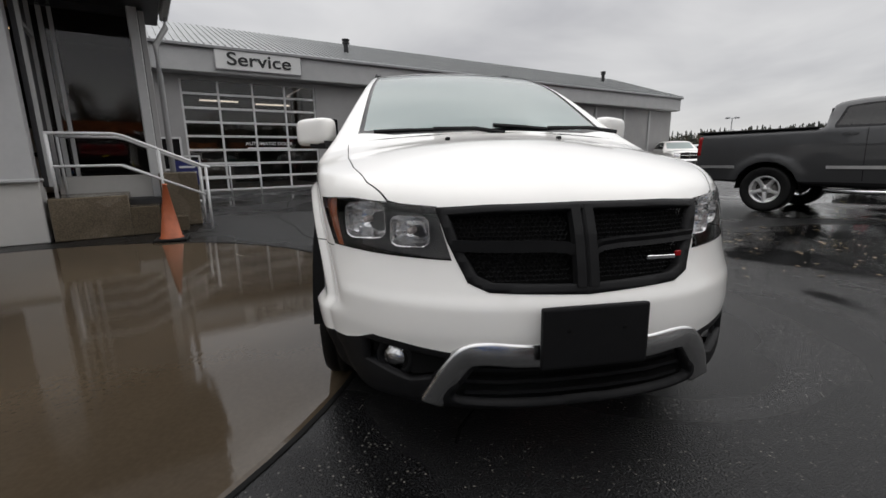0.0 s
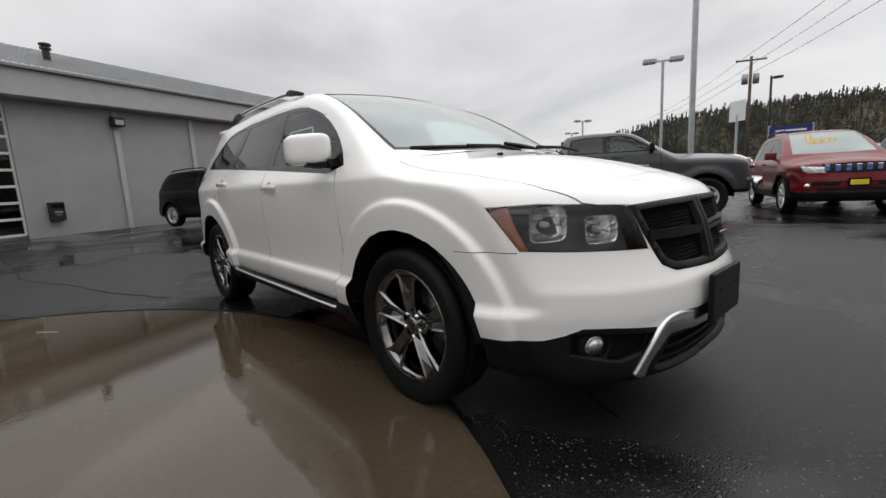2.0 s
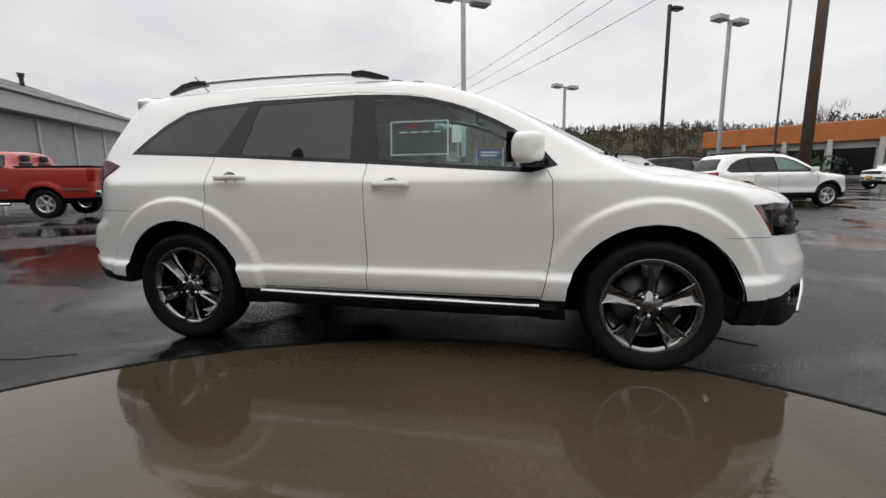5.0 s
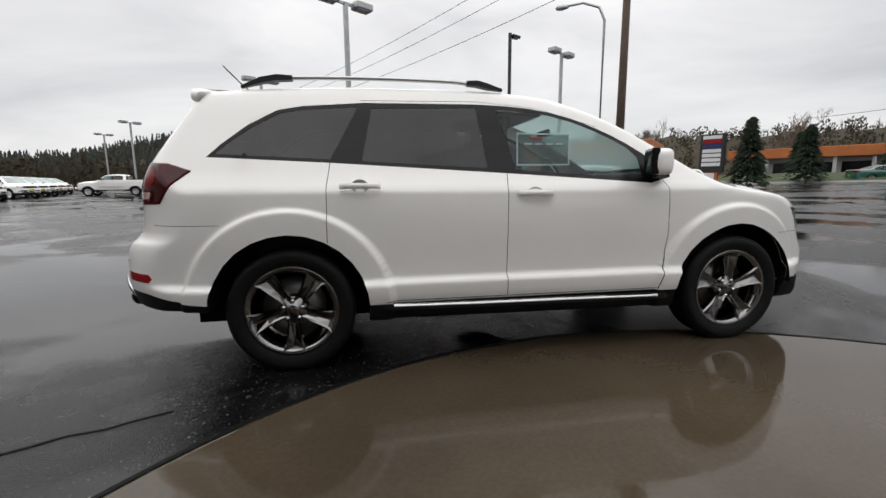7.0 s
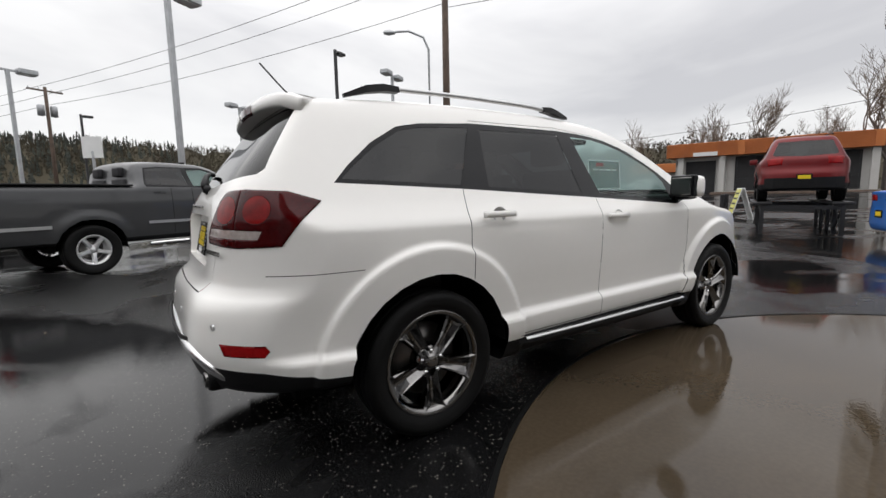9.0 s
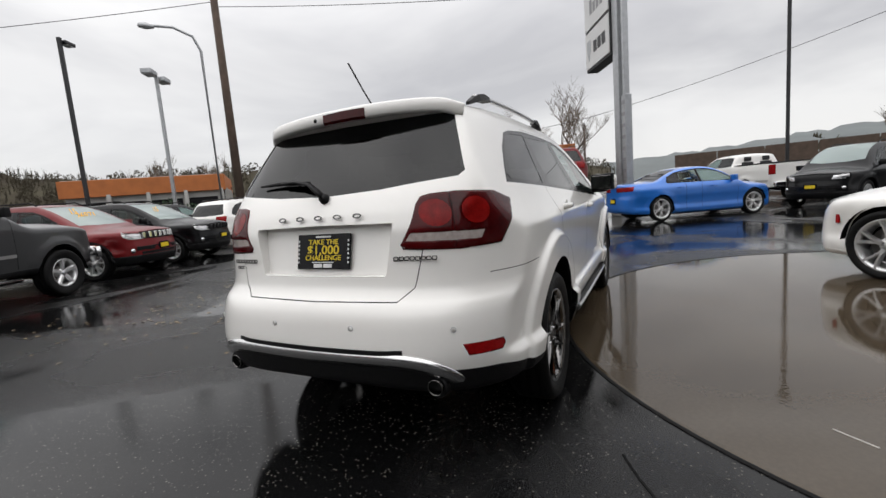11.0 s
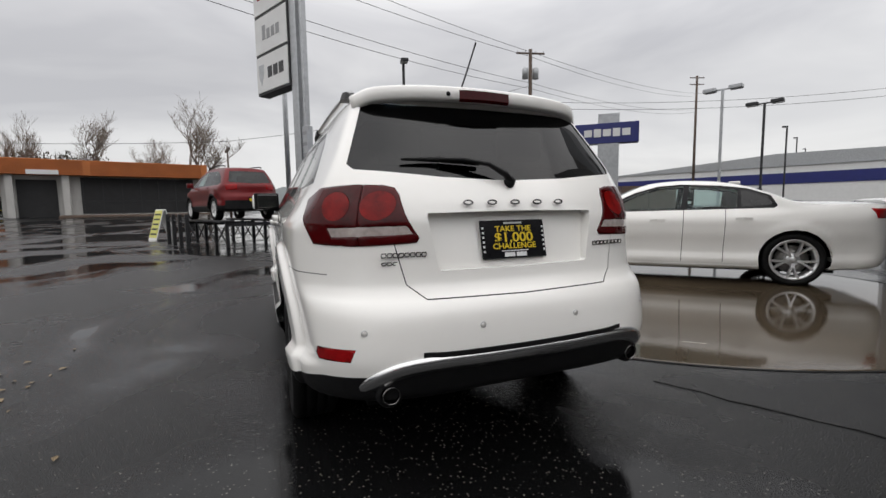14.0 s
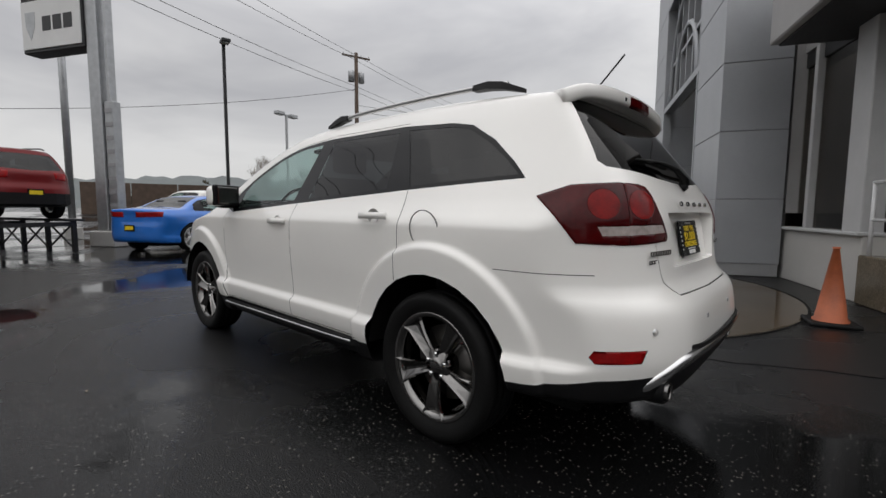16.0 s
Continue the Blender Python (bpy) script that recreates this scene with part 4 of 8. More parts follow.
    part("plate_words", _lift(lettering("$1,000", 0.058, 0.002, 1.2), 0, 0.006), PLATE_YELLOW, plate)
    part("plate_words", _lift(lettering("CHALLENGE", 0.034, 0.002, 1.12), 0, -0.030), PLATE_YELLOW, plate)
    part("small_print", boxes((0, -0.050, 0.005, 0.13, 0.004, 0.002)), PLATE_WHITE, plate)
    part("small_print", boxes((-0.028, -0.066, 0.005, 0.05, 0.018, 0.002), (0.030, -0.066, 0.005, 0.05, 0.018, 0.002)), PLATE_WHITE, plate)
    part("small_print", boxes((0, 0.070, 0.005, 0.09, 0.008, 0.002)), SATIN, plate)
    for sgn in (1, -1):
        part("small_print", boxes(*[(sgn * 0.148, -0.05 + 0.02 * k, 0.005, 0.008, 0.009, 0.002) for k in range(6)]), PLATE_WHITE, plate)
    # badges as plain bars
    for k in range(5):
        y = 0.222 - 0.111 * k
        bar_ = sweep([(0.020 * math.cos(a * math.pi / 6), 0.0085 * math.sin(a * math.pi / 6), 0) for a in range(13)], [(-0.003, -0.003), (0.003, -0.003), (0.003, 0.003), (-0.003, 0.003)])
        part("badge_letter", bar_, ALLOY_DARK, car, "chrome badge outline", at=pose(-2.325, y, 1.143, 80, 0, -90))
    for y0, w, z in ((0.50, 0.18, 0.945), (0.545, 0.085, 0.912), (-0.50, 0.20, 0.952)):
        n = 4 if w < 0.1 else 8
        for k in range(n):
            cell, high = w / n, 0.015 if z > 0.93 else 0.011
            outline_ = [(-cell * 0.36, -high / 2), (cell * 0.30, -high / 2), (cell * 0.42, 0), (cell * 0.36, high / 2), (-cell * 0.30, high / 2), (-cell * 0.42, 0)]
            mark = sweep([(a, b, 0) for a, b in outline_ + outline_[:2]], [(-0.0019, -0.002), (0.0019, -0.002), (0.0019, 0.002), (-0.0019, 0.002)])
            part("badge_letter", mark, ALLOY_DARK, car, "dark chrome badge outline", at=pose(-2.348 + 0.9 * (abs(y0) ** 5.4) * 0.8, y0, z, 0, 0, -7 if y0 > 0 else 7) @ pose(0, w / 2 - cell * (k + 0.5), 0, 88, 0, -90))
    # spoiler, third brake lamp, wiper, aerial, washer
    sp = [(-1.94, 0.615, 1.612), (-2.012, 0.52, 1.642), (-2.045, 0.3, 1.660), (-2.056, 0.0, 1.666)]
    path = smooth_path(sp + [(x, -y, z) for x, y, z in sp[-2::-1]], 5)
    part("spoiler", sweep(path, [(-0.20, 0.022), (-0.06, 0.020), (-0.008, 0.012), (0.0, 0.002), (0.002, -0.040), (-0.008, -0.052), (-0.10, -0.040), (-0.20, -0.03)]), PAINT_WHITE, car, "white roof spoiler", True)
    part("brake_lamp", sweep([(-2.053, 0.130, 1.647), (-2.058, 0.06, 1.648), (-2.060, 0, 1.648), (-2.058, -0.06, 1.648), (-2.053, -0.130, 1.647)], [(-0.006, 0.018), (0.003, 0.014), (0.007, -0.026), (-0.004, -0.038)]), LENS_DARKRED, car, "red high brake lamp")
    part("rear_camera", revolve([(0, 0.006), (0.010, 0.004), (0.012, -0.01)], 12, axis="x"), GLOSS_BLACK, car, at=pose(-2.052, 0.185, 1.640, 0, 0, 180))
    wip = new("rear_wiper")
    wip.parent = car
    part("wiper_arm", sweep([(-2.275, -0.005, 1.232), (-2.282, 0.02, 1.262), (-2.262, 0.09, 1.305), (-2.235, 0.20, 1.325), (-2.222, 0.30, 1.325)], ring(0.016, 6, 0.6), taper=[1.5, 1.3, 1.0, 0.8, 0.6]), PLASTIC, wip, "black arm", True)
    part("wiper_blade", sweep([(-2.222, 0.12, 1.312), (-2.213, 0.3, 1.324), (-2.207, 0.465, 1.322)], ring(0.011, 6), taper=[1, 1.1, 0.5]), RUBBER, wip, "black blade", True)
    part("wiper_hub", revolve([(0, 0.028), (0.02, 0.022), (0.026, 0.0)], 14, axis="x"), PLASTIC, wip, smooth=True, at=pose(-2.268, -0.005, 1.228, 0, -25, 180))
    part("aerial", tube([(-1.74, 0.0, 1.69), (-1.86, 0.0, 1.80), (-1.97, 0.0, 1.915)], 0.0045, 6), PLASTIC, car, "thin black rod")
    part("aerial_foot", revolve([(0.03, 0.0), (0.022, 0.018), (0.008, 0.03), (0, 0.03)], 14, axis="z"), PLASTIC, car, smooth=True, at=pose(-1.73, 0, 1.672))
    # roof rails
    for sgn in (1, -1):
        y = sgn * 0.545
        part("roof_rail", sweep(smooth_path([(-0.30, y, 1.722), (-0.5, y, 1.734), (-1.0, y, 1.737), (-1.45, y, 1.727), (-1.62, y, 1.715)], 4), ring(0.017, 8, 0.8)), SATIN, car, "satin silver rail", True)
        for xa, xb, xc, za in ((-0.10, -0.20, -0.34, 1.69), (-1.72, -1.60, -1.42, 1.668)):
            foot = sweep([(xa, y, za), (xb, y, 1.712), ((xb + xc) / 2, y, 1.728), (xc, y, 1.728)], [(-0.03, -0.022), (0.03, -0.022), (0.02, 0.016), (-0.02, 0.016)], taper=[0.45, 0.95, 1.0, 0.8])
            part("rail_foot", foot, PLASTIC, car, "black rail foot", False)
    # mirrors
    for sgn in (1, -1):
        mir = new("door_mirror")
        mir.parent = car
        mir.matrix_basis = pose(0.785, sgn * 0.968, 1.212, 0, 0, sgn * 24)
        hous = bmesh.new()
        bmesh.ops.create_cube(hous, size=1)
        bmesh.ops.subdivide_edges(hous, edges=hous.edges[:], cuts=6, use_grid_fill=True)
        for v in hous.verts:
            c = v.co * 2
            ln = (abs(c.x) ** 4 + abs(c.y) ** 5 + abs(c.z) ** 5) ** (1 / 4.7) or 1
            c = c / ln
            v.co = Vector((c.x * 0.062, c.y * (0.122 - 0.018 * (c.x > 0) * c.x), c.z * 0.080 - 0.006 * c.y * sgn))
        cap = part("mirror_housing", hous, PAINT_WHITE, mir, "white painted cap", True)
        # dark metal colour stands for the car side and asphalt it would mirror
        part("mirror_glass", boxes((-0.067, 0, 0, 0.012, 0.200, 0.126), bevel=0.004), ALLOY_DARK, mir, "mirror glass")
        part("mirror_shroud", boxes((-0.046, 0, 0, 0.046, 0.236, 0.158), bevel=0.012, seg=3), GLOSS_BLACK, mir, "gloss black mirror rim")
        part("mirror_stalk", sweep([(0.02, 0.02 * sgn, -0.075), (0.01, -0.03 * sgn, -0.086), (0.02, -0.10 * sgn, -0.085), (0.04, -0.125 * sgn, -0.075)], [(-0.035, -0.014), (0.035, -0.014), (0.035, 0.016), (-0.035, 0.016)], taper=[1, 1, 1.1, 1.3]), PLASTIC, mir, "black stalk")
    # handles, fuel flap, step bars, mud flaps
    for sgn in (1, -1):
        for x, z in ((-1.035, 1.076), (0.01, 1.026)):
            h = new("door_handle")
            h.parent = car
            h.matrix_basis = pose(x, sgn * 0.899, z, 0, 0, 0)
            part("handle_grip", sweep([(-0.11, sgn * 0.006, 0), (-0.09, sgn * 0.026, 0.002), (0.0, sgn * 0.034, 0.003), (0.09, sgn * 0.026, 0.002), (0.112, sgn * 0.006, 0)], [(-0.007, -0.017), (0.007, -0.015), (0.007, 0.015), (-0.007, 0.017)]), PAINT_WHITE, h, "white grip", True)
            cup = revolve([(0.0, -0.012), (0.03, -0.004), (0.044, 0.003)], 18, axis="y")
            cup.transform(Matrix.Diagonal((1.1, sgn, 0.9, 1)))
            part("handle_cup", cup, SATIN, h, smooth=True, at=pose(0.0, sgn * 0.0, 0))
        part("step_bar", sweep(smooth_path([(-0.93, sgn * 0.895, 0.372), (-0.80, sgn * 0.912, 0.366), (0.0, sgn * 0.915, 0.356), (0.80, sgn * 0.912, 0.348), (0.95, sgn * 0.89, 0.345)], 4), [(-0.02, -0.016), (0.02, -0.016), (0.016, 0.018), (-0.02, 0.02)]), PLASTIC, car, "black step bar")
        part("step_trim", sweep([(-0.86, sgn * 0.930, 0.378), (-0.4, sgn * 0.934, 0.371), (0.4, sgn * 0.934, 0.363), (0.86, sgn * 0.930, 0.356)], [(sgn * 0.006, 0.008), (sgn * -0.006, -0.003), (sgn * -0.006, -0.008), (sgn * 0.006, 0.002)]), SATIN, car, "bright metal strip")
    flap = []
    for a in range(24):
        flap.append((0.088 * math.cos(a * math.pi / 12), 0.088 * math.sin(a * math.pi / 12), 0))
    flap_ring = sweep(flap + flap[:1], [(-0.0025, -0.002), (0.0025, -0.002), (0.0025, 0.002), (-0.0025, 0.002)])
    part("fuel_flap", flap_ring, FAINT_GAP, car, "round fuel flap", at=pose(-1.41, 0.906, 1.02, 86, 0, 3))
    # wipers, washer nozzles, window sheet
    for y0, y1 in ((-0.62, -0.02), (0.0, 0.60)):
        w = new("windscreen_wiper")
        w.parent = car
        part("wiper_blade", sweep([(1.335 - 0.27 * abs(y0 + (y1 - y0) * k) ** 2.0 - 0.012, y0 + (y1 - y0) * k, 1.178 - 0.05 * abs(y0 + (y1 - y0) * k) ** 2 * 1.2 + 0.03 * (1 - k)) for k in (0, 0.25, 0.5, 0.75, 1)], ring(0.012, 6)), PLASTIC, w)
        part("wiper_arm", sweep([(1.40, y1 + 0.06, 1.165), (1.36, y1 - 0.08, 1.19), (1.33, (y0 + y1) / 2, 1.192)], ring(0.011, 6)), PLASTIC, w)
    for sgn in (1, -1):
        part("washer_nozzle", boxes((1.52, sgn * 0.28, 1.132, 0.03, 0.02, 0.016), bevel=0.004), PLASTIC, car)
    cowl = sweep([(1.345 - 0.23 * y * y + 0.012, y, 1.166 - 0.075 * y * y) for y in (-0.70, -0.55, -0.35, 0, 0.35, 0.55, 0.70)], [(-0.03, -0.02), (0.045, -0.02), (0.045, 0.002), (-0.03, 0.006)])
    part("cowl_panel", cowl, PLASTIC, car, "black cowl")
    sheet = new("window_sheet")
    sheet.parent = car
    sheet.matrix_basis = pose(0.135, -0.700, 1.300, 90 - 4, 0, 0)
    part("paper", boxes((0, 0, 0, 0.36, 0.205, 0.002)), SHEET_BLACK, sheet, "dark printed price sheet with pale border")
    part("paper_edge", boxes((0, 0.098, 0.002, 0.36, 0.008, 0.002), (0, -0.098, 0.002, 0.36, 0.008, 0.002), (0.176, 0, 0.002, 0.008, 0.19, 0.002), (-0.176, 0, 0.002, 0.008, 0.19, 0.002), (0.176, 0, -0.002, 0.008, 0.19, 0.002), (0, 0.098, -0.002, 0.36, 0.008, 0.002)), PLATE_WHITE, sheet)
    part("paper_print", boxes((-0.05, 0.07, -0.0025, 0.08, 0.02, 0.002), (-0.05, 0.07, 0.0025, 0.08, 0.02, 0.002)), LENS_RED, sheet)
    part("paper_print", boxes(*[(-0.1 + 0.07 * k, 0.035, 0.0025, 0.05, 0.008, 0.002) for k in range(4)]), PLATE_WHITE, sheet)
    cabin(car, 0.25, -1, 0.72, 0.72, 3)
    part("head_lining", boxes((-0.75, 0, 1.55, 1.9, 1.0, 0.03), bevel=0.01), SEAT, car)
    part("inner_mirror", boxes((0.42, 0, 1.47, 0.03, 0.22, 0.06), bevel=0.01), PLASTIC, car)
    part("underbody", boxes((-0.1, 0, 0.30, 3.9, 1.2, 0.12), (0.0, 0, 0.5, 1.9, 1.5, 0.3)), GAP, car)
    return car


def _lift(bm, x, y):
    bm.transform(Matrix.Translation((x, y, 0.005)))
    return bm


SHEET_BLACK = glass("printed_clear_sheet", (0.66, 0.76, 0.74), 0.8, 0.2, (0.05, 0.055, 0.055), 1.25)
white_crossover()

# ---- ground ----
def rise(x, y=0):
    """The land climbs a little beyond the road."""
    t = min(1.0, max(0.0, (x - 18) / 26))
    return 0.9 * t * t * (3 - 2 * t)


bm = bmesh.new()
xs = [-1500, -300, -60, -10, 12, 18, 22, 26, 30, 34, 38, 42, 46, 60, 300, 1500]
ys = [-1500, -300, -60, 0, 60, 300, 1500]
grid_ = [[bm.verts.new((x, y, rise(x))) for y in ys] for x in xs]
for a, b in zip(grid_, grid_[1:]):
    for k in range(len(ys) - 1):
        bm.faces.new((a[k], b[k], b[k + 1], a[k + 1]))
tagged(part("ground", bm, ASPHALT, smooth=True), "dark wet asphalt car park with puddles", "ground", kind="structure")
bm = revolve([(0.0, 0.004), (3.20, 0.004), (3.22, 0.0), (3.23, -0.05)], 96, axis="z")
tagged(part("concrete_pad", bm, CONCRETE_PAD, at=pose(0.57, -3.86, 0)), "round wet brown concrete pad flush with asphalt", "pavement", kind="structure")
SEAM = surface("tar_joint", (0.004, 0.004, 0.004), 0.6, vary=0.3, spec=0.12)
bm = sweep([(0.57 + 3.235 * math.cos(a * math.pi / 60), -3.86 + 3.235 * math.sin(a * math.pi / 60), 0.0035) for a in range(121)], [(-0.014, -0.006), (0.014, -0.006), (0.012, 0.001), (-0.012, 0.001)])
tagged(part("joint_line", bm, SEAM), "black tar joint round the concrete pad", "joint", kind="structure")


def crack(points, width, name, seed):
    rnd = random.Random(seed)
    pts = []
    for (xa, ya), (xb, yb) in zip(points, points[1:]):
        n = max(2, int(math.hypot(xb - xa, yb - ya) / 0.12))
        pts += [(xa + (xb - xa) * k / n + rnd.uniform(-0.02, 0.02), ya + (yb - ya) * k / n + rnd.uniform(-0.02, 0.02), 0.0025) for k in range(n)]
    w = [rnd.uniform(0.5, 1.4) for _ in pts]
    bm = sweep(pts, [(-width, -0.004), (width, -0.004), (width * 0.8, 0.001), (-width * 0.8, 0.001)], taper=w)
    tagged(part(name, bm, SEAM), "dark sealed crack in the asphalt", "crack", kind="structure")


crack([(-9.6, -3.0), (-6.8, -2.6), (-5.0, -2.45), (-3.8, -1.95), (-2.8, -1.66), (-1.85, -1.2)], 0.007, "asphalt_crack", 1)
crack([(1.9, -0.22), (2.12, -0.35), (2.34, -0.47)], 0.006, "asphalt_crack", 3)
crack([(-8.6, 10.0), (-6.7, 10.6), (-3.0, 11.4)], 0.03, "asphalt_crack", 4)
bm = boxes((-1.535, -2.185, 0.0055, 0.17, 0.012, 0.002, 45), bevel=0.0008)
tagged(part("chalk_mark", bm, surface("pale_chalk", (0.4, 0.38, 0.35), 0.8, vary=0.3, scale=40)), "short pale scuff on the wet concrete", "mark", kind="structure")
LEAF = surface("wet_fallen_leaf", (0.16, 0.11, 0.05), 0.5, vary=0.5, scale=3)
rnd = random.Random(21)
verts, faces = [], []
for k in range(150):
    x, y = rnd.gauss(-0.6, 0.9), rnd.gauss(4.2, 1.0)
    a, r, n0 = rnd.uniform(0, 6.28), rnd.uniform(0.018, 0.04), len(verts)
    for j, (q, lift) in enumerate(((1.0, 0.004), (0.5, 0.012), (1.0, 0.006), (0.5, 0.009))):
        verts.append((x + r * q * math.cos(a + j * 1.5708), y + r * q * math.sin(a + j * 1.5708), lift))
    faces.append((n0, n0 + 1, n0 + 2, n0 + 3))
me = bpy.data.meshes.new("fallen_leaves")
me.from_pydata(verts, [], faces)
tagged(part("fallen_leaves", me, LEAF), "small brown leaves scattered on wet asphalt", "leaves", kind="stuff")

# ---- the other vehicles ----
def shape(kind):
    """Profiles, panes and lamps of a kind of vehicle."""
    base = dict(crown=[(-4, 0.03), (0.1, 0.03), (0.9, 0.055), (3, 0.05)], taper_f=0.15, from_f=1.1, taper_r=0.10, from_r=-1.3, nose_k=0.6, nose_e=2.8, tail_k=0.6, tail_e=4.5, round=0.02)
    if kind == "suv":
        base.update(grid=(70, 14, 30), x=(-2.42, 2.42), y=1.0, z=(0.2, 1.76), wheels=(1.37, -1.37), r=0.36, rim=0.24, arch=0.43, track=0.79,
                    top=[(-2.6, 1.42), (-2.1, 1.58), (-1.7, 1.655), (-1.2, 1.69), (-0.5, 1.705), (0.0, 1.68), (0.35, 1.58), (0.7, 1.42), (1.0, 1.26), (1.18, 1.15), (1.3, 1.11), (1.7, 1.08), (2.05, 1.03), (2.22, 0.96), (2.4, 0.75)],
                    wide=[(0.1, 0.78), (0.25, 0.85), (0.4, 0.905), (0.5, 0.92), (0.62, 0.90), (0.85, 0.93), (0.98, 0.925), (1.05, 0.90), (1.10, 0.86), (1.2, 0.81), (1.45, 0.70), (1.62, 0.61), (1.8, 0.5)],
                    nose=[(0.1, 2.08), (0.3, 2.28), (0.45, 2.33), (0.6, 2.33), (0.75, 2.30), (0.9, 2.28), (1.0, 2.24), (1.15, 1.9)],
                    tail=[(0.1, -2.1), (0.3, -2.28), (0.5, -2.34), (0.7, -2.33), (0.85, -2.28), (1.05, -2.26), (1.2, -2.18), (1.4, -2.04), (1.6, -1.86), (1.75, -1.7)],
                    low=[(-3, 0.36), (-1.5, 0.28), (1.6, 0.26), (3, 0.3)], flares=[(1.37, 0.36, 0.52, 0.02), (-1.37, 0.36, 0.52, 0.02)],
                    outline=[(-1.90, 1.16), (-1.72, 1.36), (-1.5, 1.48), (-1.2, 1.55), (-0.4, 1.575), (0.05, 1.545), (0.35, 1.44), (0.8, 1.2), (0.9, 1.10), (-1.75, 1.09)],
                    panes=[([(-1.85, 1.17), (-1.69, 1.35), (-1.48, 1.46), (-1.22, 1.52), (-1.17, 1.11), (-1.74, 1.115)], 0), ([(-1.10, 1.11), (-1.14, 1.53), (-0.40, 1.55), (-0.32, 1.12)], 0), ([(-0.24, 1.12), (-0.30, 1.55), (0.03, 1.52), (0.33, 1.41), (0.68, 1.22), (0.70, 1.125)], 1)],
                    screen=[(1.14, -0.01), (1.12, 0.3), (1.02, 0.66), (0.6, 0.61), (0.14, 0.55), (0.18, 0.3), (0.20, -0.01)], screen_z=1.08,
                    back=[(-0.01, 1.53), (0.53, 1.52), (0.64, 1.20), (0.6, 1.16), (-0.01, 1.13)], back_x=-1.7,
                    head=[(0.86, 0.96), (1.22, 0.92), (1.27, 0.80), (1.0, 0.80), (0.88, 0.86)], tails=[(0.95, 1.10), (1.28, 1.10), (1.28, 0.94), (1.0, 0.92)],
                    grille=[(-0.01, 0.975), (0.50, 0.955), (0.47, 0.80), (-0.01, 0.785)], lower=0.46, handles=((-0.95, 1.02), (0.0, 0.99)), plate_f=0.62, plate_r=0.62, seats=(0.05, 0.66, 0.7))
    elif kind == "sedan":
        base.update(grid=(74, 14, 28), x=(-2.75, 2.55), y=1.02, z=(0.14, 1.52), wheels=(1.526, -1.526), r=0.355, rim=0.262, arch=0.40, track=0.815, core=0.55,
                    top=[(-2.9, 1.02), (-2.55, 1.10), (-2.2, 1.125), (-1.85, 1.135), (-1.6, 1.165), (-1.25, 1.30), (-0.95, 1.40), (-0.6, 1.463), (-0.2, 1.482), (0.2, 1.455), (0.55, 1.355), (0.95, 1.165), (1.2, 1.035), (1.34, 0.985), (1.8, 0.935), (2.15, 0.865), (2.35, 0.78), (2.6, 0.58)],
                    wide=[(0.1, 0.80), (0.2, 0.88), (0.28, 0.925), (0.36, 0.93), (0.42, 0.905), (0.55, 0.915), (0.72, 0.945), (0.86, 0.948), (0.93, 0.93), (0.99, 0.895), (1.04, 0.86), (1.15, 0.80), (1.3, 0.715), (1.42, 0.63), (1.52, 0.5)],
                    nose=[(0.1, 2.25), (0.22, 2.42), (0.35, 2.45), (0.5, 2.44), (0.65, 2.42), (0.78, 2.38), (0.88, 2.28), (1.0, 2.0)],
                    tail=[(0.1, -2.4), (0.25, -2.56), (0.45, -2.62), (0.62, -2.62), (0.8, -2.60), (0.95, -2.60), (1.06, -2.63), (1.12, -2.6), (1.2, -2.2)],
                    low=[(-3, 0.30), (-1.6, 0.20), (1.6, 0.18), (3, 0.2)], flares=[(1.526, 0.36, 0.46, 0.012), (-1.526, 0.36, 0.48, 0.018)],
                    outline=[(-1.34, 1.08), (-1.27, 1.22), (-1.0, 1.325), (-0.7, 1.37), (-0.2, 1.405), (0.12, 1.385), (0.45, 1.29), (0.98, 1.04), (0.9, 1.005), (-1.30, 1.045)],
                    panes=[([(-1.29, 1.095), (-1.23, 1.205), (-1.0, 1.29), (-0.93, 1.305), (-0.92, 1.066)], 0), ([(-0.88, 1.065), (-0.89, 1.31), (-0.7, 1.345), (-0.30, 1.375), (-0.26, 1.042)], 1), ([(-0.18, 1.04), (-0.22, 1.378), (0.10, 1.358), (0.42, 1.268), (0.76, 1.10), (0.78, 1.025)], 1)],
                    screen=[(1.25, -0.01), (1.22, 0.3), (1.08, 0.68), (0.6, 0.62), (0.27, 0.55), (0.31, 0.3), (0.33, -0.01)], screen_z=0.95,
                    back=None, back_plan=[(-0.86, -0.01), (-0.84, 0.3), (-0.80, 0.52), (-1.3, 0.60), (-1.66, 0.66), (-1.72, 0.3), (-1.74, -0.01)],
                    head=[(0.98, 0.86), (1.30, 0.80), (1.36, 0.68), (1.12, 0.68), (1.0, 0.76)], tails=[(1.10, 1.02), (1.86, 1.0), (1.86, 0.88), (1.12, 0.90)],
                    grille=[(-0.01, 0.79), (0.55, 0.77), (0.55, 0.66), (-0.01, 0.64)], lower=0.26, handles=((-0.95, 0.905), (0.12, 0.885)), plate_f=0.45, plate_r=0.62, seats=(0.0, 0.5, 0.72))
    else:
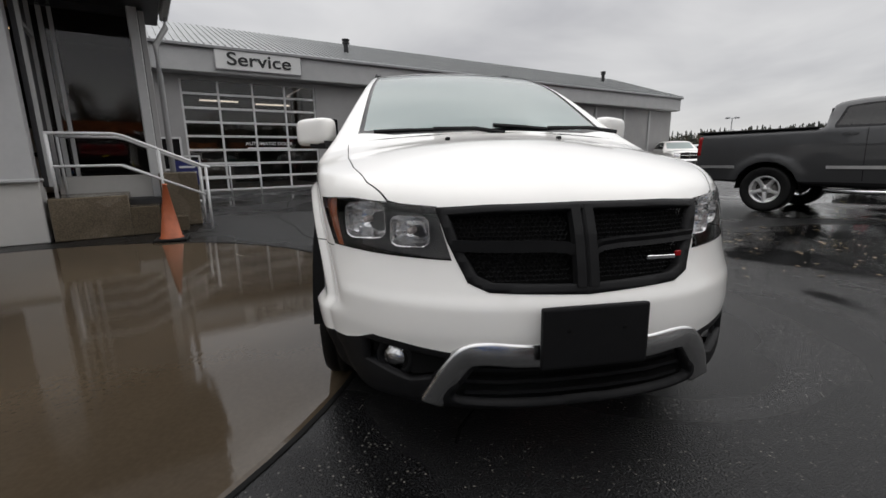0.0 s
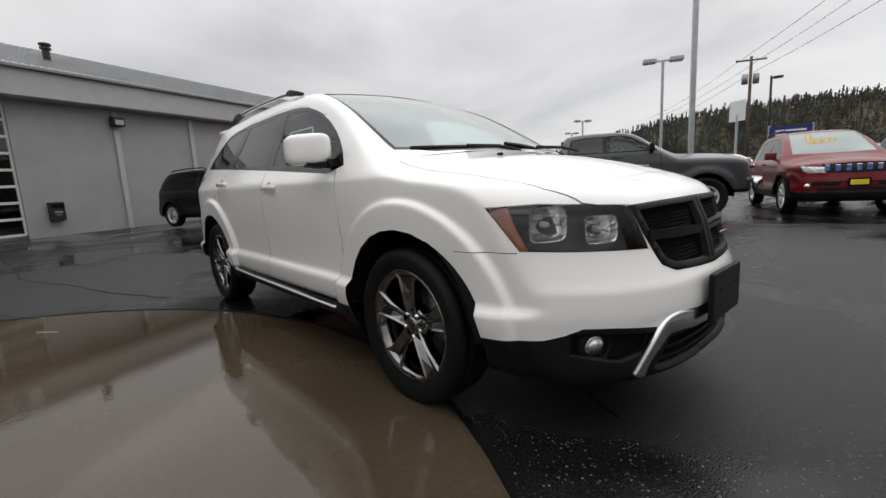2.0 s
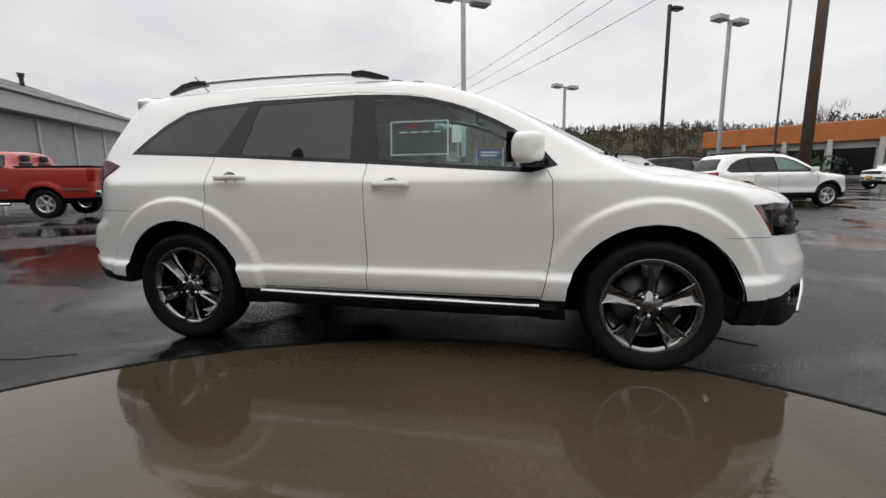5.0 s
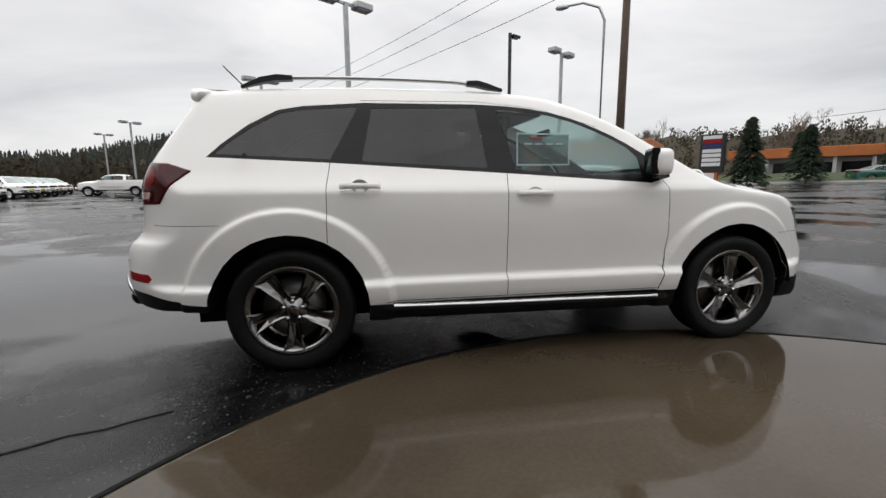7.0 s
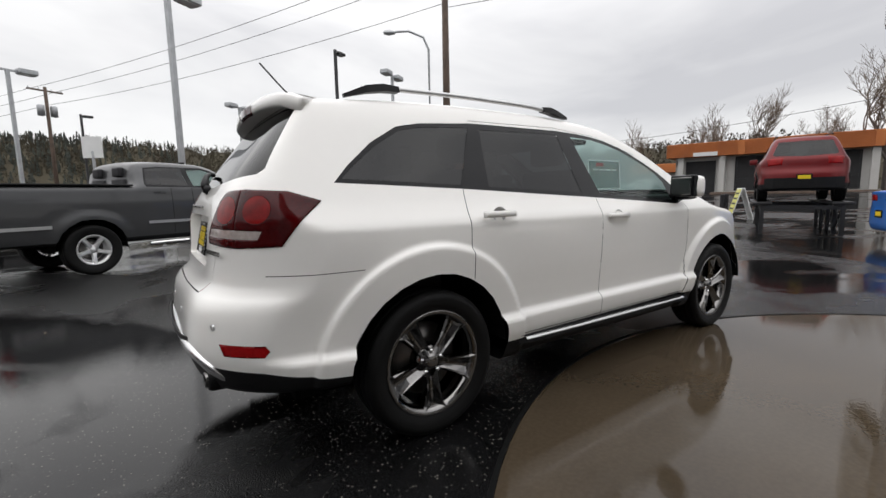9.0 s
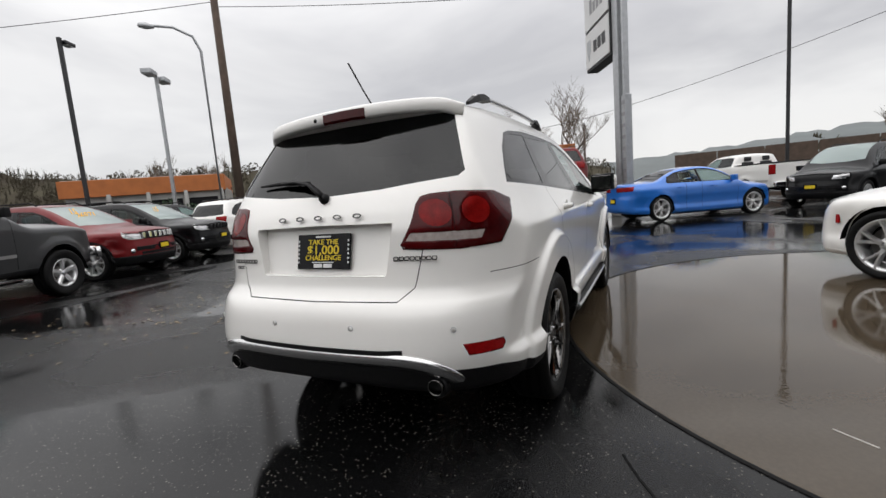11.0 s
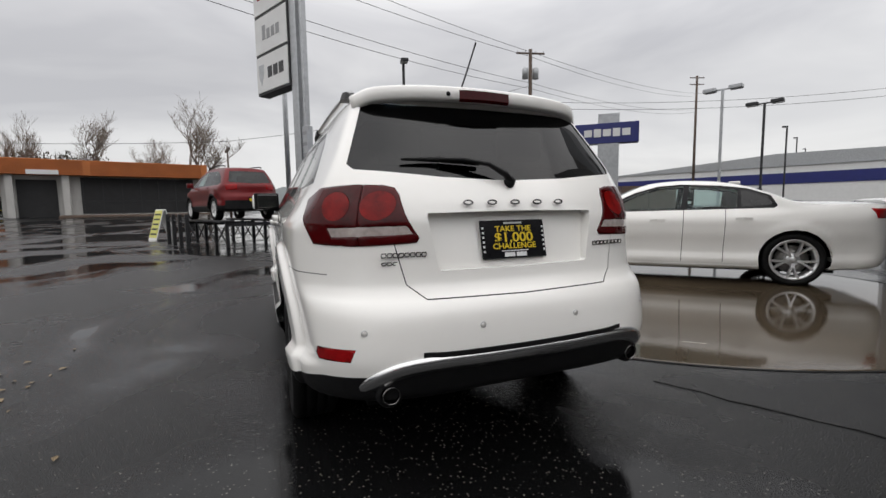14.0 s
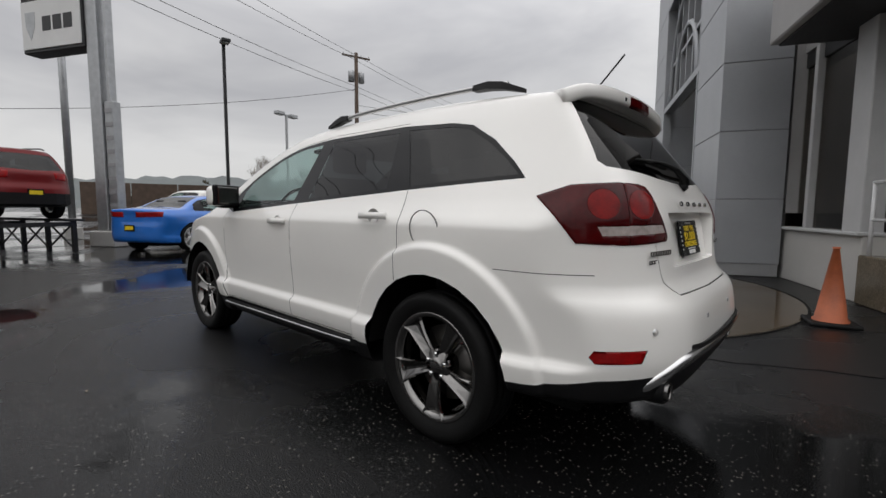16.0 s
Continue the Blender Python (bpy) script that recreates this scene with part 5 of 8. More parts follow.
        base.update(grid=(80, 14, 34), x=(-3.15, 2.9), y=1.08, z=(0.36, 1.98), wheels=(1.785, -1.785), r=0.405, rim=0.235, arch=0.50, track=0.86, core=0.95,
                    crown=[(-4, 0.005), (-1.15, 0.005), (-1.0, 0.03), (0.1, 0.03), (0.9, 0.05), (3, 0.05)],
                    top=[(-3.4, 1.43), (-1.13, 1.44), (-1.085, 1.46), (-1.03, 1.82), (-0.96, 1.875), (-0.5, 1.91), (0.1, 1.90), (0.4, 1.845), (0.8, 1.62), (1.1, 1.44), (1.22, 1.375), (1.32, 1.345), (1.8, 1.32), (2.3, 1.27), (2.5, 1.20), (2.7, 1.0), (2.95, 0.7)],
                    wide=[(0.3, 0.86), (0.45, 0.93), (0.6, 0.97), (0.9, 1.0), (1.15, 1.005), (1.3, 0.995), (1.42, 0.975), (1.46, 0.95), (1.55, 0.885), (1.75, 0.775), (1.88, 0.69), (2.0, 0.6)],
                    nose=[(0.3, 2.55), (0.5, 2.66), (0.75, 2.70), (0.95, 2.68), (1.15, 2.66), (1.25, 2.6), (1.4, 2.2)],
                    tail=[(0.3, -2.98), (0.6, -3.05), (1.0, -3.05), (1.45, -3.04), (1.6, -3.0)],
                    low=[(-4, 0.58), (-1.2, 0.48), (1.6, 0.46), (3, 0.5)], flares=[(1.785, 0.41, 0.60, 0.025), (-1.785, 0.41, 0.60, 0.025)], nose_k=0.28, nose_e=3.2, tail_k=0.05, tail_e=4, taper_f=0.05, taper_r=0.0,
                    outline=[(-0.94, 1.47), (-0.86, 1.76), (-0.6, 1.795), (0.2, 1.795), (0.38, 1.74), (0.86, 1.46), (0.9, 1.41), (-0.92, 1.42)],
                    panes=[([(-0.90, 1.47), (-0.83, 1.74), (-0.58, 1.77), (-0.20, 1.77), (-0.18, 1.445)], 0), ([(-0.08, 1.445), (-0.10, 1.77), (0.17, 1.77), (0.35, 1.71), (0.68, 1.52), (0.70, 1.44)], 1)],
                    screen=[(1.16, -0.01), (1.13, 0.35), (1.0, 0.76), (0.75, 0.72), (0.46, 0.66), (0.50, 0.3), (0.52, -0.01)], screen_z=1.3,
                    back=None, head=[(1.22, 1.16), (1.42, 1.14), (1.50, 1.12), (1.50, 0.92), (1.24, 0.95)], tails=[(1.36, 1.36), (1.56, 1.36), (1.56, 1.02), (1.36, 1.02)],
                    grille=[(-0.01, 1.18), (0.48, 1.15), (0.48, 0.82), (-0.01, 0.80)], lower=0.56, handles=((-0.72, 1.32), (0.12, 1.31)), plate_f=0.62, plate_r=0.72, seats=(0.1, 0.95, 0.75))
    return base


TEMPLATES = {}


def vehicle(name, kind, m, paint, label, category="car", alloy=None, spokes=5, style="plain", plate=PLATE_YELLOW, roof_rails=False, squeeze=(1, 1, 1), cladding=None, tall=None, group="", mist=False):
    s = shape(kind)
    if tall:
        s.update(tall)
    if not tall and kind in TEMPLATES:
        old, old_paint, old_low = TEMPLATES[kind]
        car = tagged(copy_thing(old, m), label, category, group)
        car.name = name
        if not group and "group" in car:
            del car["group"]
        for o in car.children_recursive:
            if o.data and o.data.materials and o.data.materials[0] in (old_paint, old_low, PLATE_YELLOW) and o.name.split(".")[0] != "side_window":
                was = o.data.materials[0]
                now = plate if was == PLATE_YELLOW else ((cladding or PLASTIC) if o.name.startswith("lower_body") else (paint if was == old_paint else was))
                if now != was:
                    o.data = o.data.copy()
                    o.data.materials[0] = now
        if roof_rails:
            add_rails(car, s)
        return car, s, curve(s["nose"]), curve(s["tail"])
    car = empty(name, m, label, category, group)
    bm = half_shell(s)
    side = lambda c: c.y > 0.4
    for x in s["wheels"]:
        cut_out(bm, circle(x, s["r"] - 0.004, s["arch"], 20), SIDE, side).free()
    zlow = min(p[1] for p in s["outline"]) - 0.1
    trim = cut_out(bm, s["outline"], SIDE, lambda c: c.y > 0.4 and c.z > zlow)
    for poly, clear in s["panes"]:
        both("side_window", sink(cut_out(trim, poly, SIDE, lambda c: True), -0.004), GLASS_CLEAR if clear else GLASS_DARK, car)
    both("window_trim", sink(trim, -0.002), GLOSS_BLACK, car)
    joined("windscreen", sink(cut_out(bm, s["screen"], PLAN, lambda c: c.z > s["screen_z"]), -0.004), GLASS_MIST_SKY, car)
    if s.get("back"):
        joined("rear_window", sink(cut_out(bm, s["back"], ENDS, lambda c: c.x < s["back_x"] and c.z > 1.0), -0.004), GLASS_DARK, car)
    elif s.get("back_plan"):
        joined("rear_window", sink(cut_out(bm, s["back_plan"], PLAN, lambda c: c.z > 1.05), -0.004), GLASS_DARK, car)
    xf, xr = max(s["wheels"]) + 0.2, min(s["wheels"]) - 0.2
    tl = cut_out(bm, s["tails"], REAR_CORNER, lambda c: c.x < xr and c.y > 0.2)
    both("tail_lamp", sink(rim_walls(tl, 0.02), 0.005), LENS_RED, car, "red lens")
    hl = cut_out(bm, s["head"], FRONT_CORNER, lambda c: c.x > xf and c.y > 0.3)
    both("headlamp_housing", sink(hl.copy(), -0.03), LAMP_BOWL, car)
    both("headlamp_lens", sink(rim_walls(hl, 0.03), 0.002), LENS_CLEAR, car, "clear lens")
    grille = cut_out(bm, s["grille"], ENDS, lambda c: c.x > xf)
    joined("grille", sink(grille, -0.02), PLASTIC, car, "dark grille")
    low = cut_out(bm, [(-4, 0.05), (-4, s["lower"]), (4, s["lower"]), (4, 0.05)], SIDE, lambda c: c.z < s["lower"] + 0.12)
    joined("lower_body", rim_walls(low, 0.02), cladding or PLASTIC, car)
    for x in (s["outline"][0][0] * 0.55, -0.28 if kind == "suv" else (-0.22 if kind == "sedan" else -0.13), s["outline"][-2][0] + 0.06):
        zt, zb = s["outline"][-1][1] - 0.01, s["lower"] + 0.03
        both("panel_gap", sink(cut_out(bm, strip([(x, zt), (x + 0.02, zb)], 0.008)[0], SIDE, side), -0.006), GAP, car)
    joined("body", bm, paint, car)
    field = shell_field(s)

    def skin(x, z):
        y = np.linspace(0.3, 1.1, 321)
        f = field(np.full_like(y, x), y, np.full_like(y, z))
        return float(y[np.argmax(f > 0)])

    if kind == "suv":
        kk, ee, fn = s["nose_k"], s["nose_e"], curve(s["nose"])
        bk, be, bt_ = s["tail_k"], s["tail_e"], float(curve(s["tail"])(np.array(0.5)))
        part("rear_valance", sweep([(bt_ + bk * abs(y) ** be - 0.004, y, 0.48) for y in (-0.78, -0.6, -0.4, -0.2, 0, 0.2, 0.4, 0.6, 0.78)], [(-0.012, -0.13), (0.012, -0.11), (0.012, 0.11), (-0.012, 0.13)]), PLASTIC, car, "black lower bumper")
        for zz, hh, reach in ((0.60, 0.05, 0.62), (0.50, 0.035, 0.55)):
            part("lower_grille", sweep([(float(fn(np.array(zz))) - kk * abs(y) ** ee + 0.002, y, zz) for y in (-reach, -reach * 0.6, 0, reach * 0.6, reach)], [(-0.01, -hh), (0.01, -hh * 0.8), (0.01, hh * 0.8), (-0.01, hh)]), PLASTIC, car, "dark lower grille")
        for sgn in (1, -1):
            part("fog_lamp", revolve([(0, 0.012), (0.04, 0.010), (0.05, -0.01)], 14, axis="x"), LAMP_BOWL, car, smooth=True, at=pose(float(fn(np.array(0.56))) - kk * 0.68 ** ee + 0.012, sgn * 0.68, 0.56, 0, 0, sgn * 28))
            for x in s["wheels"]:
                arc = [(x + (s["arch"] + 0.02) * math.cos(a * math.pi / 14), s["r"] + (s["arch"] + 0.02) * math.sin(a * math.pi / 14)) for a in range(0, 15)]
                part("arch_trim", sweep([(px, sgn * (skin(px, pz) + 0.002), pz) for px, pz in arc], [(-0.012, -0.03), (0.012, -0.022), (0.012, 0.022), (-0.012, 0.03)]), PLASTIC, car, "black arch trim")
    for x, z in s["handles"]:
        for sgn in (1, -1):
            y = skin(x, z)
            part("door_handle", sweep([(x - 0.10, sgn * y, z), (x, sgn * (y + 0.03), z + 0.003), (x + 0.10, sgn * y, z)], [(-0.008, -0.014), (0.008, -0.014), (0.008, 0.014), (-0.008, 0.014)]), paint, car)
    zb = s["outline"][-2][1]
    xm = s["outline"][-2][0] - 0.12
    for sgn in (1, -1):
        y = skin(xm, zb - 0.03)
        part("door_mirror", boxes((xm, sgn * (y + 0.10), zb + 0.07, 0.10, 0.20, 0.15), (xm, sgn * (y + 0.0), zb - 0.01, 0.05, 0.1, 0.04), bevel=0.018, seg=2), paint if kind != "pickup" else PLASTIC, car, smooth=True)
    wheel_wells(car, s["wheels"], s["arch"] + 0.003, skin(0, s["lower"]) - 0.01)
    wheel_set(car, s["wheels"], s["track"], s["r"], s["rim"], 0.23 if kind != "pickup" else 0.265, alloy or ALLOY, spokes, style)
    cabin(car, *((s["seats"][0], -1, s["seats"][1], s["seats"][2])), rows=2)
    part("underbody", boxes((0, 0, s["lower"] - 0.04, s["x"][1] * 1.6, 1.2, 0.14), (0, 0, s["lower"] + 0.12, s["wheels"][0] * 1.3, 1.5, 0.3)), GAP, car)
    nose, tail = curve(s["nose"]), curve(s["tail"])
    for front_, z in ((True, s["plate_f"]), (False, s["plate_r"])):
        x = float(nose(np.array(z))) + 0.012 if front_ else float(tail(np.array(z))) - 0.012
        part("number_plate", boxes((x, 0, z, 0.012, 0.31, 0.155), bevel=0.004), GLOSS_BLACK, car, "dealer plate")
        part("plate_print", boxes((x + (0.008 if front_ else -0.008), 0, z, 0.003, 0.25, 0.09)), plate, car)
    if not tall:
        TEMPLATES[kind] = (car, paint, cladding or PLASTIC)
    if roof_rails:
        add_rails(car, s)
    return car, s, nose, tail


def add_rails(car, s):
    for sgn in (1, -1):
        zt = float(curve(s["top"])(np.array(-0.6))) + 0.02
        part("roof_rail", sweep([(0.05, sgn * 0.55, zt - 0.05), (-0.1, sgn * 0.55, zt + 0.012), (-0.8, sgn * 0.55, zt + 0.022), (-1.5, sgn * 0.55, zt - 0.01), (-1.65, sgn * 0.55, zt - 0.05)], ring(0.018, 6)), PLASTIC, car)


def slots(car, nose, z0, z1, n, width, mat_, dx=0.004):
    """Upright slots across a nose."""
    for k in range(n):
        y = (k - (n - 1) / 2) * width / (n - 1)
        part("grille_slot", boxes((float(nose(np.array((z0 + z1) / 2))) - 0.6 * abs(y) ** 2.8 + dx - 0.012, y, (z0 + z1) / 2, 0.03, width / n * 0.62, z1 - z0), bevel=0.006), mat_, car)


def window_figures(car, text, x, y, z, tilt, size=0.17):
    """Yellow sale figures on a windscreen."""
    bm = lettering(text, size, 0.004)
    part("sale_figures", bm, FIGURE_YELLOW, car, "yellow window figures", at=pose(x, y, z, 90, 0, 90) @ pose(0, 0, 0, -tilt, 0, 0))


FIGURE_YELLOW = surface("yellow_window_paint", (0.85, 0.45, 0.01), 0.5, vary=0.05)

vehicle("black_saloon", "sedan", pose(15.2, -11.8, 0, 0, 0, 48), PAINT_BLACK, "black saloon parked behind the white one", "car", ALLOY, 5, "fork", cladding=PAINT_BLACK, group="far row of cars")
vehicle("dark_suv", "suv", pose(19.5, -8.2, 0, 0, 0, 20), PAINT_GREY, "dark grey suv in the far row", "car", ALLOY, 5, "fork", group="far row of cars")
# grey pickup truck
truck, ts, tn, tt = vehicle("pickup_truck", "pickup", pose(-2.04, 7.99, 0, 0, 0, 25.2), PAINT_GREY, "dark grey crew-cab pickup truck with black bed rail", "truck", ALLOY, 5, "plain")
part("front_bumper", sweep(smooth_path([(2.60, 0.93, 0.66), (2.74, 0.75, 0.68), (2.80, 0.4, 0.69), (2.81, 0, 0.69), (2.80, -0.4, 0.69), (2.74, -0.75, 0.68), (2.60, -0.93, 0.66)], 3), [(-0.05, -0.10), (0.03, -0.09), (0.04, 0.08), (-0.05, 0.10)]), CHROME, truck, "chrome front bumper", True)
part("rear_bumper", boxes((-3.12, 0, 0.66, 0.16, 1.86, 0.20), bevel=0.03, seg=2), CHROME, truck, "chrome rear bumper", True)
part("bed_rail", boxes((-2.08, 0.955, 1.445, 1.9, 0.07, 0.03), (-2.08, -0.955, 1.445, 1.9, 0.07, 0.03), (-3.03, 0, 1.445, 0.06, 1.9, 0.03), bevel=0.008), PLASTIC, truck, "black bed rail cap")
part("bed_cover", boxes((-2.08, 0, 1.435, 1.86, 1.85, 0.02)), GAP, truck)
for sgn in (1, -1):
    part("side_step", tube([(-0.95, sgn * 0.98, 0.42), (0.98, sgn * 0.98, 0.42)], 0.04, 8), CHROME, truck, "chrome step bar", True)
    part("body_moulding", boxes((0.0, sgn * 1.012, 0.80, 1.9, 0.012, 0.05), (-2.6, sgn * 1.008, 0.80, 0.6, 0.012, 0.05)), SATIN, truck)
    part("door_badge", boxes((0.55, sgn * 1.008, 1.12, 0.36, 0.008, 0.03)), SATIN, truck)
part("grille_cross", boxes((2.70, 0, 0.99, 0.05, 0.07, 0.36), (2.70, 0, 0.99, 0.05, 0.94, 0.06), bevel=0.012), CHROME, truck, "chrome cross bar")
part("cab_lamp", boxes((0.1, 0, 1.91, 0.08, 0.7, 0.04), bevel=0.012), PLASTIC, truck)

# white four-door saloon on the pad
saloon, ss, sn, st = vehicle("saloon_car", "sedan", pose(1.345, -5.19, 0.004, 0, 0, 42), PAINT_WHITE, "white four-door muscle saloon with bright forked alloys", "car", ALLOY, 5, "fork", cladding=PAINT_WHITE, plate=PLATE_WHITE)
part("boot_spoiler", sweep([(-2.58, 0.72, 1.118), (-2.62, 0.4, 1.14), (-2.63, 0, 1.145), (-2.62, -0.4, 1.14), (-2.58, -0.72, 1.118)], [(-0.10, -0.012), (0.0, 0.012), (0.012, -0.006)]), PAINT_WHITE, saloon, "white lip spoiler")
for sgn in (1, -1):
    part("side_marker", boxes((2.02, sgn * 0.80, 0.60, 0.05, 0.02, 0.10, -sgn * 22), bevel=0.006), LENS_RED, saloon, "red side marker")
    part("fender_badge", boxes((1.0, sgn * 0.952, 0.80, 0.10, 0.006, 0.014)), SATIN, saloon)
part("roof_fin", boxes((-0.95, 0, 1.43, 0.16, 0.03, 0.05), bevel=0.012), PAINT_WHITE, saloon)

# the row facing the lane
red_car, js, jn, jt = vehicle("red_suv", "suv", pose(1.28, 10.75, 0, 0, 0, -67), PAINT_RED, "dark red compact suv with yellow windscreen figures", "car", ALLOY, 5, "fork", roof_rails=True, group="row of display cars")
slots(red_car, jn, 0.82, 0.94, 7, 0.86, CHROME)
window_figures(red_car, "15", 0.62, -0.32, 1.50, 26, 0.19)
window_figures(red_car, "26971", 0.74, -0.12, 1.40, 26, 0.21)
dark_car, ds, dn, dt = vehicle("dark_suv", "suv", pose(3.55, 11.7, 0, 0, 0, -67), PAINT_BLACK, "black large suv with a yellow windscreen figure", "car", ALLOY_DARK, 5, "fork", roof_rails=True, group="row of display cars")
slots(dark_car, dn, 0.82, 0.95, 7, 0.86, GLOSS_BLACK)
window_figures(dark_car, "15", 0.68, -0.30, 1.46, 26, 0.20)
pale_car, ws, wn, wtl = vehicle("white_suv", "suv", pose(8.3, 13.1, 0, 0, 0, 14), PAINT_WHITE, "white compact suv with black lower cladding", "car", ALLOY, 5, "fork", roof_rails=True, group="row of display cars")
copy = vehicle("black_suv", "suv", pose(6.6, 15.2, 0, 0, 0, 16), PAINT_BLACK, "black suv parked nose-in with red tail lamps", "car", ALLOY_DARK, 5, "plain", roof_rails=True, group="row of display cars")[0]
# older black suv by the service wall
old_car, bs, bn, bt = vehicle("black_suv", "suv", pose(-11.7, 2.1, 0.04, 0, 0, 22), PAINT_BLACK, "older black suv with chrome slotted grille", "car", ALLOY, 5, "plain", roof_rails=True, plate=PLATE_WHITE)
slots(old_car, bn, 0.80, 0.96, 7, 0.86, CHROME)
vehicle("red_pickup", "pickup", pose(-14.6, 6.6, 0.06, 0, 0, 202), PAINT_BRIGHT_RED, "bright red crew-cab pickup beside the service wall", "truck", ALLOY, 5, "plain")
# beyond the pad
blue_car, as_, an, at_ = vehicle("blue_saloon", "sedan", pose(11.14, -2.37, 0, 0, 0, -60), PAINT_BLUE, "bright blue compact saloon with a yellow plate", "car", ALLOY, 5, "fork", cladding=PAINT_BLUE)
blue_car.scale = (0.89, 0.97, 1.0)
vehicle("white_pickup", "pickup", pose(18.6, -4.7, 0, 0, 0, 28), PAINT_WHITE, "white crew-cab pickup truck seen from behind", "truck", ALLOY, 5, "plain")
tall = dict(top=[(-2.6, 1.60), (-2.1, 1.72), (-1.7, 1.75), (-0.5, 1.77), (0.3, 1.75), (0.6, 1.66), (0.9, 1.46), (1.2, 1.2), (1.35, 1.12), (1.7, 1.08), (2.05, 1.02), (2.22, 0.95), (2.4, 0.75)], z=(0.2, 1.82), tail=[(0.1, -2.1), (0.3, -2.28), (0.5, -2.34), (0.9, -2.33), (1.2, -2.32), (1.5, -2.26), (1.7, -2.18), (1.85, -2.1)], outline=[(-2.05, 1.13), (-2.0, 1.52), (-1.8, 1.58), (-0.4, 1.60), (0.30, 1.58), (0.55, 1.48), (0.9, 1.2), (0.95, 1.10), (-2.0, 1.09)], panes=[([(-2.0, 1.14), (-1.95, 1.50), (-1.22, 1.55), (-1.20, 1.12)], 0), ([(-1.12, 1.12), (-1.14, 1.56), (-0.30, 1.57), (-0.26, 1.12)], 0), ([(-0.18, 1.12), (-0.2, 1.57), (0.28, 1.55), (0.52, 1.45), (0.76, 1.24), (0.78, 1.125)], 1)])
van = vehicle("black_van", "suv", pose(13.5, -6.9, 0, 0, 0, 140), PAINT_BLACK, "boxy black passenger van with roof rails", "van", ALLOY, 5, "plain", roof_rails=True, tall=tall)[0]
# red suv on the display ramp
RAMP_Z = 0.80
ramp_car, qs, qn, qt = vehicle("red_suv", "suv", pose(13.1, 2.05, RAMP_Z + 0.03, 0, 0, 21), PAINT_RED, "dark red compact suv raised on a steel display ramp", "car", ALLOY, 5, "fork", roof_rails=True)
# far cars across the road and along the lot
vehicle("green_saloon", "sedan", pose(42, 27, 0.72, 0, 0, -20), PAINT_GREEN, "dark green saloon on the road", "car", ALLOY, 5, "plain", cladding=PAINT_GREEN)
wj = vehicle("white_suv", "suv", pose(-22.5, 20.5, 0, 0, 0, -30), PAINT_WHITE, "white suv in the far row", "car", ALLOY, 5, "plain", group="far row of cars")[0]
for x, y, a in ((-26, 29, -25), (-28, 35, -25), (-29.5, 38.5, -25), (-31, 42, -25), (-32.5, 45.5, -25), (-34, 49, -25), (20, 24, 195)):
    copy_thing(wj, pose(x, y, 0.15 if x > 0 else 0, 0, 0, a))
wp = vehicle("white_pickup", "pickup", pose(-21.5, 18.2, 0, 0, 0, -20), PAINT_WHITE, "white pickup truck in the far row", "truck", ALLOY, 5, "plain", group="far row of cars")[0]
flat = copy_thing(wp, pose(-23.5, 40.5, 0, 0, 0, 188))
copy_thing(dark_car, pose(-6.4, 15.4, 0, 0, 0, 70))
copy_thing(wj, pose(-9.5, 21.5, 0, 0, 0, 20))
copy_thing(wj, pose(-4.5, 27, 0, 0, 0, 20))
copy_thing(dark_car, pose(1.0, 24, 0, 0, 0, -67))
copy_thing(dark_car, pose(47, 24, 0.85, 0, 0, 60))
copy_thing(wj, pose(50, 29, 0.9, 0, 0, 80))

# ---- service building ----
WALL = surface("grey_painted_block", (0.32, 0.315, 0.31), 0.75, vary=0.10, scale=1.2, bump=0.15, bscale=40)
WALL_TRIM = surface("grey_painted_trim", (0.42, 0.42, 0.42), 0.6, vary=0.08, scale=2)
FASCIA = surface("grey_fascia", (0.27, 0.27, 0.275), 0.6, vary=0.1, scale=1.5)
METAL_ROOF = surface("wet_metal_roof", (0.30, 0.31, 0.31), 0.32, 0.6, 0.15, 0.8)
DARK_METAL = surface("dark_metal", (0.03, 0.03, 0.032), 0.45, 0.4, 0.2, 8)
GALV = surface("galvanised_steel", (0.40, 0.41, 0.42), 0.4, 0.7, 0.15, 6)
WHITE_PAINT = surface("white_painted_metal", (0.62, 0.62, 0.62), 0.45, vary=0.08, scale=3)
SIGN_WHITE = surface("white_sign_face", (0.66, 0.66, 0.65), 0.4, vary=0.05, scale=2)
BLACK_PRINT = surface("black_print", (0.012, 0.012, 0.013), 0.5, vary=0.1)
BLUE_SIGN = surface("blue_sign_face", (0.012, 0.018, 0.13), 0.35, vary=0.08, scale=2)
# near-black colour stands in for the shade of rooms behind glass
ROOM_SHADE = surface("near_black_room_shade", (0.02, 0.02, 0.021), 0.8, vary=0.3, scale=2)
TUBE_LIGHT = surface("fluorescent_tube", (1.0, 0.97, 0.9), 0.4, emit=2.5)
WARM_LAMP = surface("warm_lamp_shade", (1.0, 0.62, 0.3), 0.4, emit=0.9)
ORANGE = surface("orange_tile_roof", (0.42, 0.13, 0.03), 0.6, vary=0.15, scale=1.0)
CREAM = surface("cream_render", (0.44, 0.43, 0.41), 0.7, vary=0.08, scale=1)
WOOD_POLE = surface("weathered_wood_pole", (0.085, 0.058, 0.042), 0.8, vary=0.3, scale=3, bump=0.4, bscale=30)
CONE_ORANGE = surface("dirty_orange_plastic", (0.34, 0.085, 0.03), 0.55, vary=0.3, scale=5)
PANEL = surface("silver_composite_panel", (0.33, 0.34, 0.355), 0.38, 0.35, 0.06, 1.5)
GRASS = surface("grass", (0.034, 0.052, 0.013), 0.9, vary=0.35, scale=1.5, bump=0.6, bscale=25)

